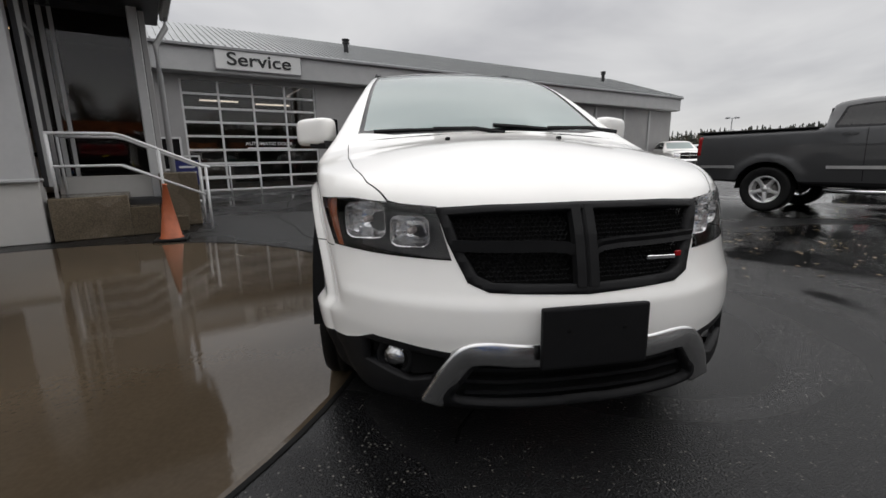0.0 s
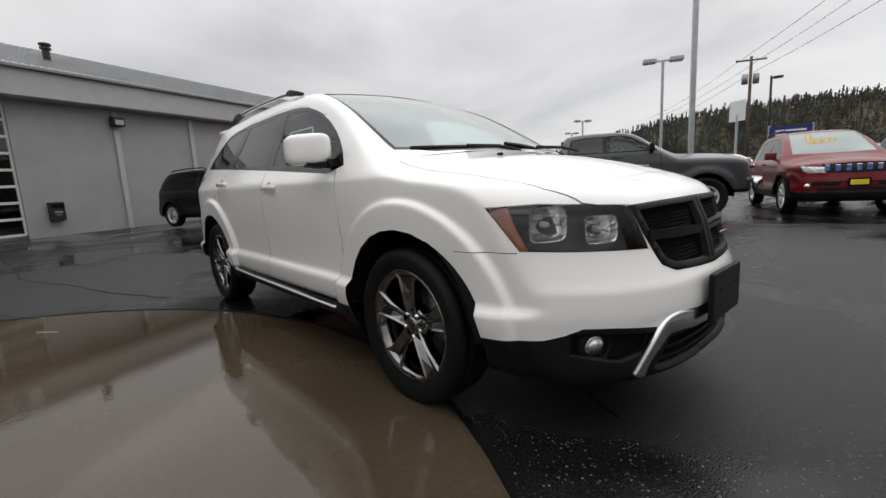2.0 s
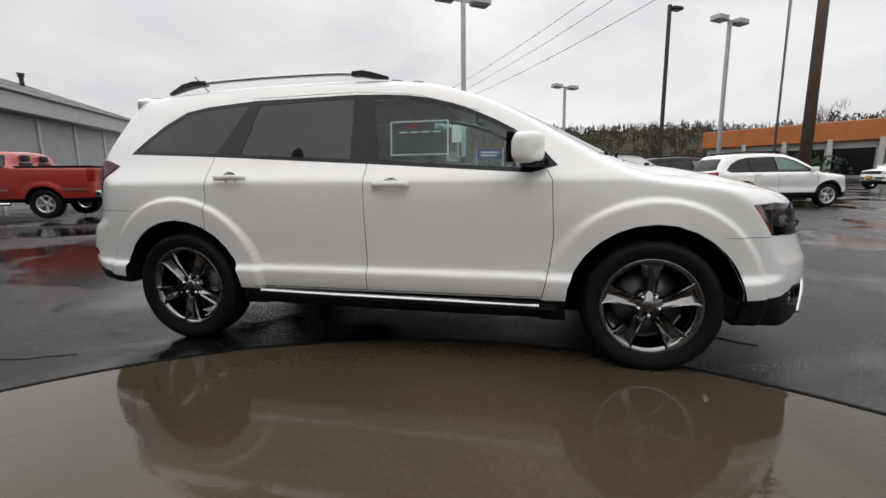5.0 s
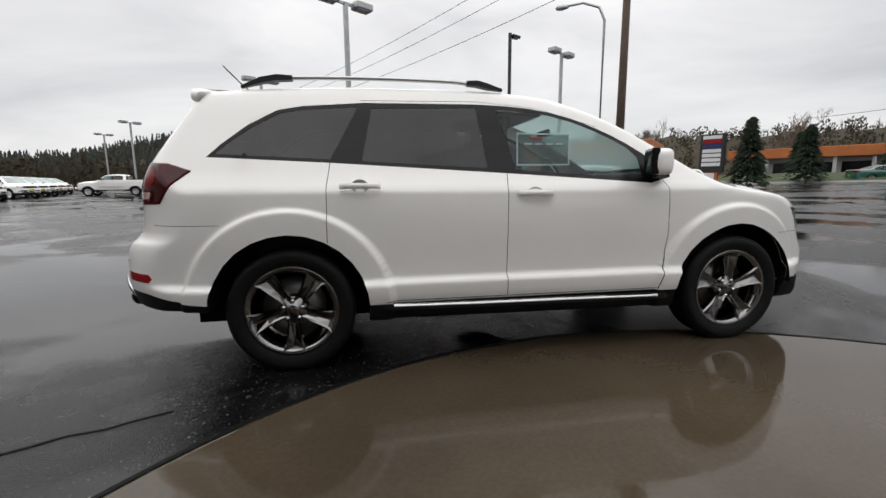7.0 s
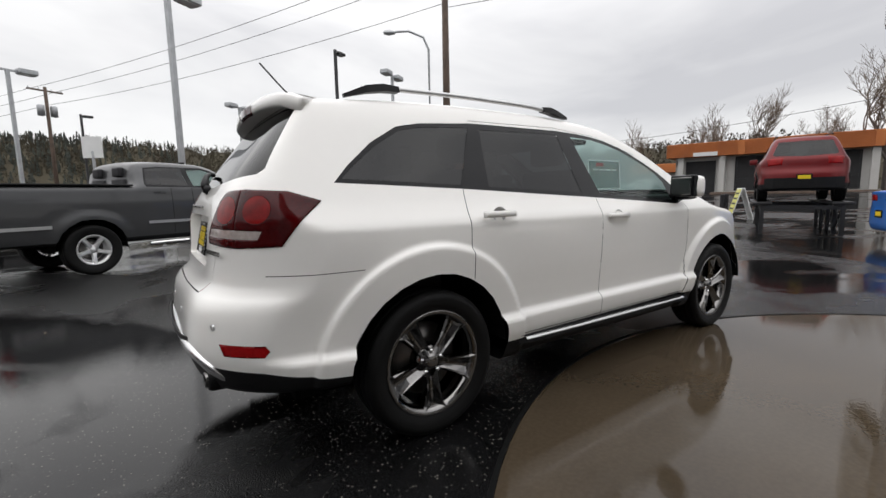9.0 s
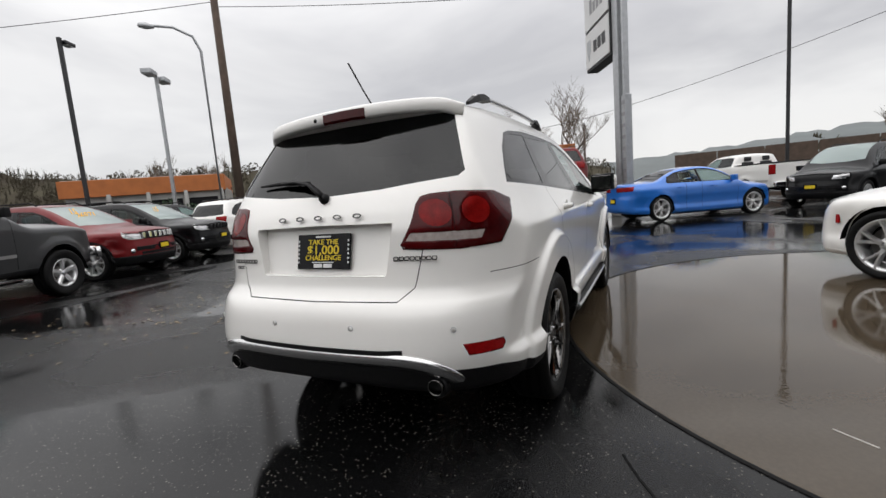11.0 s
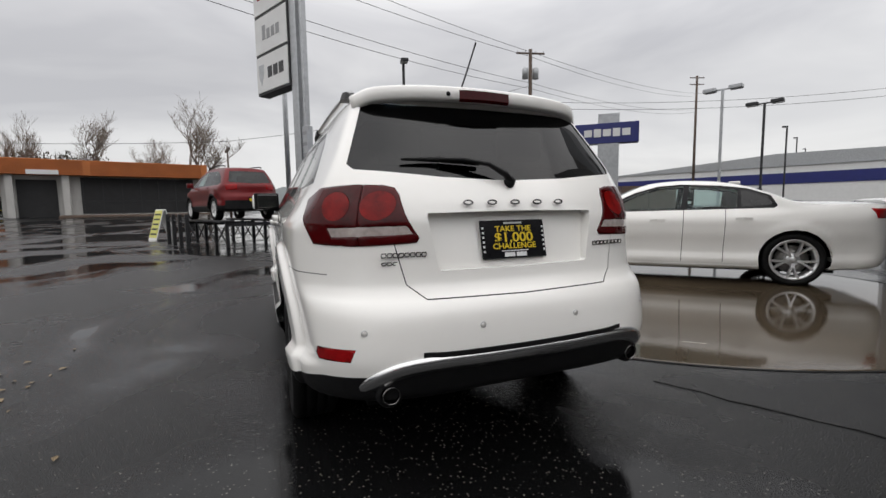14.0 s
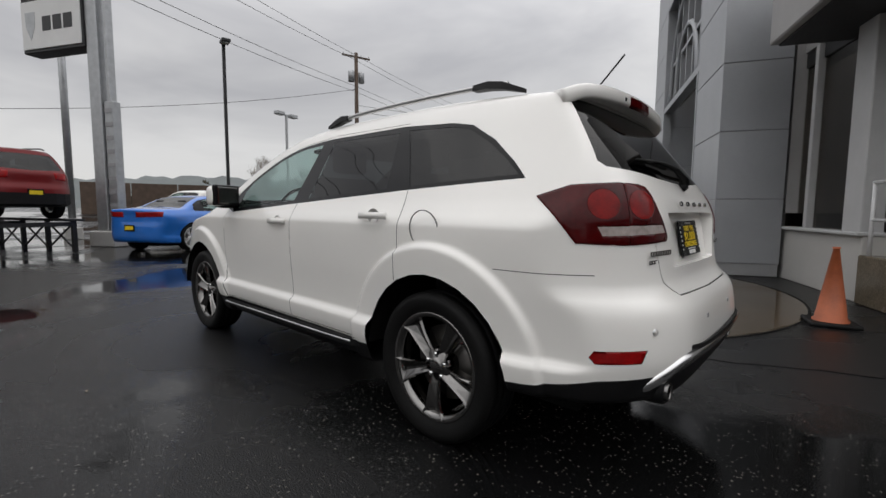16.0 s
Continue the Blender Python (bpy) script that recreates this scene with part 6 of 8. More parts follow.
SU = 113.77  # bearing of the service wall
S = pose(-14.1, -2.0, 0, 0, 0, SU)  # x runs along the wall, -y is out towards the lot
service = empty("service_building", S, "long grey service garage with metal roof and glazed door", "building")


def sv(name, bm, m, label="", parent=None, smooth=False):
    return part(name, bm, m, parent or service, label, smooth)


E_ = 0.0
sv("wall", boxes((-5.55, 0.15, 2.3, 1.2, 0.3, 4.6), (11.25, 0.15, 2.3, 23.7, 0.3, 4.6), (-2.78, 0.15, 4.15, 4.36, 0.3, 0.9)), WALL, "grey painted block wall")
sv("wall", boxes((23.0, 5.0, 2.3, 0.3, 9.6, 4.6), (-6.1, 5.0, 2.3, 0.3, 9.6, 4.6), (8.4, 9.9, 2.3, 29.4, 0.3, 4.6)), WALL)
sv("floor_slab", boxes((8.4, 5.0, 0.04, 29.0, 9.6, 0.08)), WALL_TRIM)
for x in (2.1, 4.75, 7.55, 10.15, 12.75, 15.4, 18.0, 20.6):
    sv("pilaster", boxes((x, -0.03, 1.9, 0.16, 0.1, 3.8), bevel=0.01), WALL_TRIM)
sv("fascia", boxes((8.5, -0.42, 4.25, 29.6, 0.10, 0.78), (8.5, -0.15, 3.86, 29.6, 0.5, 0.05), bevel=0.012), WALL_TRIM, "pale grey eaves fascia")
sv("gutter", boxes((8.5, -0.52, 4.62, 29.8, 0.14, 0.10), bevel=0.02), FASCIA, "dark gutter")
roof = bmesh.new()
roof.faces.new([roof.verts.new(c) for c in ((-6.4, -0.58, 4.68), (23.5, -0.58, 4.68), (23.5, 5.0, 6.62), (-6.4, 5.0, 6.62))])
sv("roof", roof, METAL_ROOF, "ribbed metal roof sheet")
rib = bmesh.new()
b = [rib.verts.new(c) for c in ((0, -0.60, 4.67), (0.035, -0.60, 4.67), (0.035, -0.60, 4.715), (0, -0.60, 4.715), (0, 5.0, 6.61), (0.035, 5.0, 6.61), (0.035, 5.0, 6.655), (0, 5.0, 6.655))]
for q in ((0, 1, 2, 3), (1, 5, 6, 2), (3, 2, 6, 7), (0, 3, 7, 4)):
    rib.faces.new([b[n] for n in q])
first_rib = sv("roof_rib", rib, METAL_ROOF)
first_rib.matrix_basis = pose(-6.4, 0, 0)
for k in range(1, 148):
    r = new("roof_rib", first_rib.data)
    r.parent = service
    r.matrix_basis = pose(-6.4 + k * 0.202, 0, 0)
sv("roof", boxes((8.45, 7.5, 5.45, 29.8, 5.3, 0.05)), METAL_ROOF)
for x, y, h in ((1.35, 1.6, 0.62), (19.3, 2.6, 0.75)):
    sv("roof_vent", revolve([(0.10, 0), (0.10, h - 0.2), (0.15, h - 0.2), (0.15, h - 0.14), (0.11, h - 0.14), (0.11, h - 0.08), (0.16, h - 0.08), (0.16, h - 0.02), (0.0, h)], 14, axis="z"), DARK_METAL, "dark roof vent").matrix_basis = pose(x, y, 4.80 + y * 0.345)
door = new("garage_door")
door.parent = service
door["label"] = "glazed sectional garage door"
x0, x1, z0, z1 = -4.92, -0.62, 0.12, 3.72
rows_, cols_ = 8, 4
for k in range(cols_ + 1):
    part("stile", boxes((x0 + (x1 - x0) * k / cols_, 0.10, (z0 + z1) / 2, 0.065, 0.05, z1 - z0), bevel=0.006), WHITE_PAINT, door)
for k in range(rows_ + 1):
    part("rail", boxes(((x0 + x1) / 2, 0.105, z0 + (z1 - z0) * k / rows_, x1 - x0, 0.045, 0.075), bevel=0.006), WHITE_PAINT, door)
for i in range(cols_):
    for k in range(rows_):
        part("pane", boxes((x0 + (x1 - x0) * (i + 0.5) / cols_, 0.115, z0 + (z1 - z0) * (k + 0.5) / rows_, (x1 - x0) / cols_ - 0.06, 0.008, (z1 - z0) / rows_ - 0.07)), GLASS_SHOP, door)
words = lettering("AUTOMATIC DOOR", 0.16, 0.004, 1.1)
words.transform(pose(-2.35, 0.085, 1.68, 90, 0, 0))
part("door_words", words, PLATE_WHITE, door, "white notice lettering")
part("door_print", boxes((-2.35, 0.09, 1.52, 1.5, 0.006, 0.07)), PLATE_WHITE, door)
# workshop shade is put into the lining's colour
sv("bay_wall", boxes((-2.8, 6.5, 2.2, 5.6, 0.1, 4.2), (-5.6, 3.4, 2.2, 0.1, 6.0, 4.2), (0.2, 3.4, 2.2, 0.1, 6.0, 4.2), (-2.8, 3.4, 4.3, 5.6, 6.2, 0.1)), ROOM_SHADE, "workshop lining with the room's shade in its near-black colour")
for x, y in ((-3.6, 2.0), (-1.6, 2.4), (-3.6, 4.6), (-1.4, 4.8)):
    sv("tube_light", boxes((x, y, 3.3, 1.3, 0.09, 0.05)), TUBE_LIGHT, "lit fluorescent tube")
sv("work_bench", boxes((-3.9, 5.6, 0.5, 2.0, 0.6, 0.9)), GALV)
sign = empty("service_sign", S @ pose(-2.55, -0.50, 4.32), "white wall sign with black lettering", "sign")
part("sign_board", boxes((0, 0, 0, 2.72, 0.10, 0.68), bevel=0.012), SIGN_WHITE, sign)
part("sign_frame", boxes((0, -0.052, 0.33, 2.74, 0.02, 0.03), (0, -0.052, -0.33, 2.74, 0.02, 0.03), (1.355, -0.052, 0, 0.03, 0.02, 0.66), (-1.355, -0.052, 0, 0.03, 0.02, 0.66)), FASCIA, sign)
bm = lettering("Service", 0.56, 0.02, 1.25)
bm.transform(pose(0, -0.06, -0.02, 90, 0, 0))
part("sign_words", bm, BLACK_PRINT, sign, "bold black word")
lampw = empty("wall_lamp", S @ pose(2.1, -0.10, 3.45), "dark boxy wall lamp on a pilaster", "lamp")
part("lamp_body", boxes((0, -0.08, 0, 0.36, 0.24, 0.30), bevel=0.03, seg=2), DARK_METAL, lampw, smooth=True)
part("lamp_lens", boxes((0, -0.205, -0.03, 0.26, 0.02, 0.16), bevel=0.01), GALV, lampw)
drop = empty("key_drop_box", S @ pose(0.08, -0.10, 0.72), "black key drop box on the service wall", "box")
part("box_body", boxes((0, -0.02, 0, 0.34, 0.2, 0.54), bevel=0.015), DARK_METAL, drop)
part("box_lid", boxes((0, -0.13, 0.16, 0.30, 0.03, 0.12), bevel=0.01), GLOSS_BLACK, drop)
part("box_print", boxes((0, -0.123, -0.02, 0.2, 0.004, 0.05), (0, -0.123, -0.10, 0.14, 0.004, 0.03)), GALV, drop)
side_door = empty("side_window", S @ pose(-5.4, -0.02, 1.35), "small window beside the garage door", "window")
part("frame", boxes((0, 0, 0.5, 0.62, 0.06, 0.06), (0, 0, -0.5, 0.62, 0.06, 0.06), (0.28, 0, 0, 0.06, 0.06, 1.0), (-0.28, 0, 0, 0.06, 0.06, 1.0)), WHITE_PAINT, side_door)
part("pane", boxes((0, 0.01, 0, 0.52, 0.01, 0.96)), GLOSS_BLACK, side_door)
pipe = empty("downpipe", S @ pose(-5.95, -0.1, 0), "grey rain downpipe at the wall end", "pipe")
part("pipe", tube([(0, 0, 4.6), (0, -0.25, 4.5), (0, -0.25, 3.6), (0, -0.05, 3.3), (0, -0.05, 0.05)], 0.05, 8), FASCIA, pipe, smooth=True)

# ---- showroom ----
WU = 114.83
W = pose(-2.18, -6.96, 0, 0, 0, WU)  # x runs along the window wall, +y is out towards the lot on its far side
show = empty("showroom", W, "dealership showroom with silver entrance tower and tall windows", "building")


def sh(name, bm, m, label="", smooth=False, parent=None):
    return part(name, bm, m, parent or show, label, smooth)


sh("plinth", boxes((0.72, 0.20, 0.42, 2.76, 0.4, 0.84), bevel=0.01), CREAM, "pale rendered plinth wall")
sh("sill", boxes((0.72, 0.16, 0.85, 2.80, 0.46, 0.05), bevel=0.012), WALL_TRIM)
for x in (-0.50, 0.47):
    sh("mullion", boxes((x, 0.13, 2.25, 0.10, 0.14, 2.8), bevel=0.008), WALL_TRIM, "grey window mullion")
sh("mullion", boxes((1.88, 0.10, 2.25, 0.40, 0.24, 2.8), bevel=0.01), WALL_TRIM, "broad grey window post")
for a, b in ((-0.45, 0.42), (0.52, 1.68)):
    sh("pane", boxes(((a + b) / 2, 0.16, 2.25, b - a, 0.012, 2.78)), GLASS_SHOP)
# recessed entrance bay behind the landing
sh("recess_wall", boxes((2.13, 0.72, 2.2, 0.06, 0.9, 2.9), bevel=0.006), DARK_METAL)
sh("recess_frame", boxes((2.18, 0.34, 2.2, 0.05, 0.08, 2.9), (2.18, 1.10, 2.2, 0.05, 0.08, 2.9), (2.18, 0.72, 2.9, 0.05, 0.70, 0.06)), WALL_TRIM)
sh("plinth", boxes((2.78, 1.25, 0.43, 1.24, 0.3, 0.87), bevel=0.01), CREAM, "pale plinth behind the landing")
sh("door_pane", boxes((2.78, 1.20, 2.25, 1.20, 0.012, 2.7)), GLASS_SHOP, "dark glass entrance panel")
sh("door_frame", boxes((2.30, 1.20, 2.25, 0.06, 0.10, 2.8), (2.42, 1.20, 2.25, 0.05, 0.10, 2.8)), WALL_TRIM)
sh("door_head", boxes((2.78, 1.20, 3.42, 1.24, 0.10, 0.14)), DARK_METAL)
sh("corner_post", boxes((3.44, 1.05, 1.9, 0.14, 0.24, 3.8), bevel=0.012), WALL_TRIM, "pale grey corner post")
sh("corner_post", boxes((3.56, 1.35, 1.9, 0.09, 0.5, 3.8), bevel=0.012), WALL)
sh("head_wall", boxes((0.75, 0.28, 3.55, 2.7, 0.3, 0.22)), DARK_METAL)
sh("canopy", boxes((2.50, 0.12, 4.2, 2.7, 1.84, 1.44), bevel=0.02), WALL, "grey overhanging fascia band")
sh("upper_wall", boxes((0.30, 0.30, 4.3, 1.68, 0.4, 1.24)), WALL)
sh("canopy", boxes((2.7, 1.5, 4.2, 2.24, 0.99, 1.44)), WALL)
# shadow under the overhang is put into the board's dark colour
sh("soffit", boxes((2.50, 0.60, 3.465, 2.6, 2.6, 0.025)), DARK_METAL, "soffit board coloured dark for the canopy's shade")
sh("gutter", boxes((3.90, 0.6, 3.52, 0.12, 1.9, 0.14), bevel=0.02), WALL_TRIM)
sh("downpipe", tube([(3.90, 1.3, 3.5), (3.90, 1.3, 3.3), (3.72, 1.3, 3.0), (3.72, 1.3, 2.5), (3.72, 1.3, 0.05)], 0.045, 8), WALL_TRIM, smooth=True)
sh("end_wall", boxes((3.56, 4.2, 2.2, 0.12, 5.2, 3.6)), WALL)
# floor, walls and ceiling carry the showroom's shade as a near-black colour
sh("inner_floor", boxes((1.2, 3.6, 0.45, 4.6, 6.2, 0.10)), ROOM_SHADE)
sh("inner_wall", boxes((1.2, 6.6, 2.3, 4.6, 0.1, 3.6), (-1.05, 3.4, 2.3, 0.1, 6.2, 3.6)), ROOM_SHADE, "showroom lining with the room's shade in its near-black colour")
sh("inner_ceiling", boxes((1.2, 3.9, 4.02, 4.6, 5.6, 0.08)), ROOM_SHADE)
sh("desk", boxes((0.9, 4.3, 0.86, 1.7, 0.6, 0.72), bevel=0.02), CREAM)
sh("counter", boxes((0.2, 5.6, 1.6, 2.4, 0.5, 0.5), bevel=0.02), CREAM)
for x, y, z in ((-0.45, 1.0, 3.46), (1.55, 2.6, 3.3), (0.3, 3.2, 3.2)):
    sh("pendant_shade", revolve([(0.03, 0.16), (0.10, 0.14), (0.19, 0.0)], 18, axis="z"), WARM_LAMP, "warm pendant shade", True).matrix_basis = pose(x, y, z)
    sh("pendant_cord", boxes((x, y, z + 0.5, 0.012, 0.012, 0.75)), DARK_METAL)
# entrance tower: a deep silver portal in line with the window wall, with an arch grid over the opening
T = pose(-1.22, -6.50, 0, 0, 0, -65.8)
tower = empty("entrance_tower", T, "tall silver panelled entrance portal with arch grid", "building")


def tw(name, bm, m, label="", smooth=False):
    return part(name, bm, m, tower, label, smooth)


def panelled(x0, x1, y0, y1, zs):
    tw("pier_core", boxes(((x0 + x1) / 2, (y0 + y1) / 2, zs[-1] / 2, x1 - x0 - 0.03, y1 - y0 - 0.03, zs[-1] - 0.03)), FASCIA)
    for a, b in zip(zs, zs[1:]):
        tw("panel", boxes(((x0 + x1) / 2, (y0 + y1) / 2, (a + b) / 2, x1 - x0, y1 - y0, b - a - 0.016), bevel=0.005), PANEL, "silver panel")


levels = [0.22, 1.33, 2.48, 3.62, 4.76, 5.90, 7.04, 8.18]
panelled(0.0, 1.85, -1.0, 0.0, levels)
panelled(6.15, 8.1, -1.0, 0.0, levels)
tw("pier_base", boxes((0.93, -0.5, 0.11, 1.80, 0.95, 0.22)), DARK_METAL, "dark recessed foot")
tw("pier_base", boxes((7.12, -0.5, 0.11, 1.90, 0.95, 0.22)), DARK_METAL)
tw("portal_head", boxes((4.0, -0.5, 7.6, 4.28, 1.0, 1.15), bevel=0.01), PANEL, "silver portal head")
tw("back_wall", boxes((4.0, -2.6, 3.9, 7.6, 0.2, 7.8), (0.5, -1.8, 4.6, 0.9, 1.5, 7.0)), WALL)
tw("side_lining", boxes((6.3, -1.8, 3.9, 0.2, 1.5, 7.8)), WALL)
tw("door_glass", boxes((4.0, -1.6, 2.0, 4.2, 0.02, 3.9)), GLASS_SHOP)
tw("transom", boxes((4.0, -0.12, 4.12, 4.30, 0.22, 0.16), bevel=0.01), PANEL, "pale transom over the opening")
tw("jamb_trim", boxes((1.90, -0.1, 2.1, 0.09, 0.22, 3.9), (6.10, -0.1, 2.1, 0.09, 0.22, 3.9)), PANEL)
arch = new("arch_grid")
arch.parent = tower
part("arch_glass", boxes((4.0, -0.40, 5.6, 4.25, 0.02, 2.8)), GLASS_SHOP, arch)
for k in range(1, 6):
    part("arch_bar", boxes((1.9 + 0.70 * k, -0.2, 5.6, 0.07, 0.12, 2.8)), PANEL, arch)
part("arch_rail", boxes((4.0, -0.2, 5.35, 4.2, 0.12, 0.08)), PANEL, arch)
for rr in (2.08, 1.25):
    part("arch_rib", tube([(4.0 + rr * math.cos(math.pi * k / 20), -0.16, 4.2 + 1.28 * rr * math.sin(math.pi * k / 20)) for k in range(21)], 0.07, 8), PANEL, arch, smooth=True)
# landing, steps and rails by the entrance door
land = empty("entrance_steps", W @ pose(0, 0, 0), "wet brown concrete landing with steps", "steps")
part("landing", boxes((2.60, 0.52, 0.30, 0.90, 1.15, 0.60), bevel=0.015), WET_STEP, land)
for k, (x, z) in enumerate(((3.36, 0.42), (3.72, 0.24))):
    part("step", boxes((x - 0.13, 0.55, z / 2, 0.38, 1.15, z), bevel=0.012), WET_STEP, land)
block = empty("planter_block", W @ pose(3.75, 0.9, 0), "brown concrete block at the foot of the steps", "block")
part("block", boxes((0, 0, 0.45, 0.55, 0.55, 0.9), bevel=0.02), WET_STEP, block)
rail = empty("handrail", W @ pose(0, 0, 0), "white tubular steel handrail on the entrance steps", "rail")
for y in (0.0, 0.95):
    part("top_rail", tube([(2.24, y, 1.47), (2.98, y, 1.47), (3.10, y, 1.44), (4.06, y, 1.00), (4.16, y, 0.98)], 0.022, 8), WHITE_PAINT, rail, smooth=True)
    part("mid_rail", tube([(2.24, y, 1.03), (3.02, y, 1.03), (4.06, y, 0.55)], 0.018, 8), WHITE_PAINT, rail, smooth=True)
    for x, zt, zb in ((2.26, 1.47, 0.59), (3.50, 1.26, 0.24), (4.10, 0.99, 0.0)):
        part("rail_post", tube([(x, y, zb), (x, y, zt)], 0.022, 8), WHITE_PAINT, rail, smooth=True)
board = empty("notice_stand", pose(-8.7, -5.32, 0, 0, 0, 20), "white framed stand with a blue notice", "sign")
part("stand_frame", boxes((0, 0.3, 0.62, 0.04, 0.04, 1.24), (0, -0.3, 0.62, 0.04, 0.04, 1.24), (0, 0, 1.22, 0.04, 0.64, 0.04), (0, 0, 0.06, 0.3, 0.64, 0.05)), WHITE_PAINT, board)
part("notice", boxes((0, 0, 0.80, 0.03, 0.52, 0.62), bevel=0.004), BLUE_SIGN, board, "blue printed panel")
part("notice_print", boxes((0.018, 0, 0.95, 0.004, 0.36, 0.05), (0.018, 0, 0.82, 0.004, 0.40, 0.03), (0.018, 0, 0.74, 0.004, 0.40, 0.03), (0.018, 0, 0.62, 0.004, 0.3, 0.06), (-0.018, 0, 0.82, 0.004, 0.40, 0.03)), PLATE_WHITE, board)
guard = empty("door_guard_rail", S @ pose(-3.9, -1.1, 0), "low white tubular guard rail before the garage door", "rail")
for z in (0.55, 0.95):
    part("rail", tube([(-0.9, 0, z), (0.9, 0, z)], 0.025, 8), WHITE_PAINT, guard, smooth=True)
for x in (-0.9, 0.0, 0.9):
    part("rail_post", tube([(x, 0, 0), (x, 0, 0.97)], 0.025, 8), WHITE_PAINT, guard, smooth=True)
cone = empty("traffic_cone", pose(-2.84, -3.42, 0, 0, 0, 15), "scuffed orange traffic cone with black base", "cone")
part("cone_body", revolve([(0.035, 0.76), (0.030, 0.775), (0.022, 0.77), (0.13, 0.06), (0.145, 0.055), (0.15, 0.035)], 24, axis="z"), CONE_ORANGE, cone, smooth=True)
part("cone_base", boxes((0, 0, 0.02, 0.40, 0.40, 0.04), bevel=0.012), RUBBER, cone)

# ---- lamp posts, utility poles and wires ----
def twin_lamp(x, y, h, turn, m, label="grey twin-headed parking lot lamp post"):
    p = empty("lamp_post", pose(x, y, rise(x), 0, 0, turn), label, "lamp", "parking lot lamps")
    part("post", sweep([(0, 0, 0), (0, 0, h - 0.1)], [(-0.06, -0.06), (0.06, -0.06), (0.06, 0.06), (-0.06, 0.06)], up=Vector((0, 1, 0))), m, p)
    part("post_base", boxes((0, 0, 0.25, 0.45, 0.45, 0.5), bevel=0.02), CREAM, p)
    part("cross_arm", boxes((0, 0, h - 0.12, 1.0, 0.06, 0.08)), m, p)
    for s in (1, -1):
        hd = new("lamp_head")
        hd.parent = p
        hd.matrix_basis = pose(s * 0.62, 0, h - 0.08)
        part("head_box", boxes((0, 0, 0, 0.62, 0.42, 0.22), bevel=0.03), m, hd)
        part("head_lens", boxes((0, 0, -0.115, 0.52, 0.34, 0.02)), SIGN_WHITE, hd)
    return p


def single_lamp(x, y, h, turn, m=None):
    m = m or DARK_METAL
    p = empty("street_lamp", pose(x, y, rise(x), 0, 0, turn), "dark single-headed lamp post", "lamp", "dark lamp posts")
    part("post", sweep([(0, 0, 0), (0, 0, h)], [(-0.07, -0.07), (0.07, -0.07), (0.07, 0.07), (-0.07, 0.07)], up=Vector((0, 1, 0))), m, p)
    part("lamp_head", boxes((0.42, 0, h - 0.14, 0.62, 0.40, 0.16), bevel=0.03), m, p)
    part("lamp_lens", boxes((0.44, 0, h - 0.225, 0.45, 0.3, 0.02)), SIGN_WHITE, p)
    return p


def utility(x, y, h, turn, r=0.15, arms=1, cans=True):
    p = empty("utility_pole", pose(x, y, rise(x), 0, 0, turn), "weathered wooden utility pole with crossarm", "pole", "utility poles")
    part("pole", sweep([(0, 0, 0), (0, 0, h * 0.5), (0, 0, h)], ring(r, 10), up=Vector((0, 1, 0)), taper=[1, 0.85, 0.7]), WOOD_POLE, p, smooth=True)
    for k in range(arms):
        part("crossarm", boxes((0, 0.0, h - 0.3 - 1.0 * k, 2.3, 0.1, 0.12)), WOOD_POLE, p)
        for dx in (-1.05, -0.4, 0.4, 1.05):
            part("insulator", revolve([(0.05, 0.0), (0.03, 0.06), (0.05, 0.10), (0.0, 0.16)], 8, axis="z"), GALV, p, at=pose(dx, 0, h - 0.24 - 1.0 * k))
    if cans:
        for dx in (-0.42, 0.42):
            part("transformer", revolve([(0, 0.9), (0.2, 0.88), (0.24, 0.8), (0.24, 0.05), (0, 0.0)], 14, axis="z"), GALV, p, "grey transformer can", True, at=pose(dx, 0, h - 2.3))
    return p


twin_lamp(-1.53, 11.5, 6.75, 35, GALV)
twin_lamp(8.53, 17.75, 7.35, 35, GALV)
twin_lamp(-6.47, 21.97, 6.55, 30, GALV)
twin_lamp(2.5, 24.8, 6.4, 40, GALV)
twin_lamp(24.85, -12.46, 7.3, 110, GALV)
twin_lamp(12.57, -22.36, 7.35, 20, GALV)
twin_lamp(13.16, -26.9, 7.1, 20, DARK_METAL, "dark twin-headed lamp post")
twin_lamp(-22.0, 41.0, 6.6, 60, GALV)
twin_lamp(-30.0, 52.0, 6.6, 60, GALV)
twin_lamp(-58.0, 55.0, 6.6, 60, GALV)
single_lamp(7.41, 22.43, 9.6, 30)
single_lamp(20.25, -6.77, 9.35, 170)
single_lamp(-5.7, 40.5, 7.7, 20)
single_lamp(29.5, -58, 9.9, 90)
single_lamp(41.6, -82.2, 11.0, 90)
single_lamp(54.6, -109.2, 11.8, 90)
single_lamp(69.9, -140.7, 12.5, 90)
utility(11.5, 17.17, 13.6, 35, 0.22, 1, False)
utility(26.2, -19.2, 13.2, 75, 0.2, 1, True)
utility(-8.0, 44.4, 10.2, 30, 0.16, 1, True)
utility(45.3, -62.7, 20, 70, 0.22, 2, False)
utility(13.5, -48, 10.5, 70, 0.15, 2, False)
utility(30.0, 3.0, 5.2, 10, 0.08, 1, False)
cob = empty("street_lamp", pose(10.3, 17.0, 0, 0, 0, 150), "tall silver cobra-head street lamp", "lamp")
part("post", tube([(0, 0, 0), (0, 0, 8.6), (0.25, 0, 9.2), (1.0, 0, 9.5), (1.8, 0, 9.45)], 0.06, 8), GALV, cob, smooth=True)
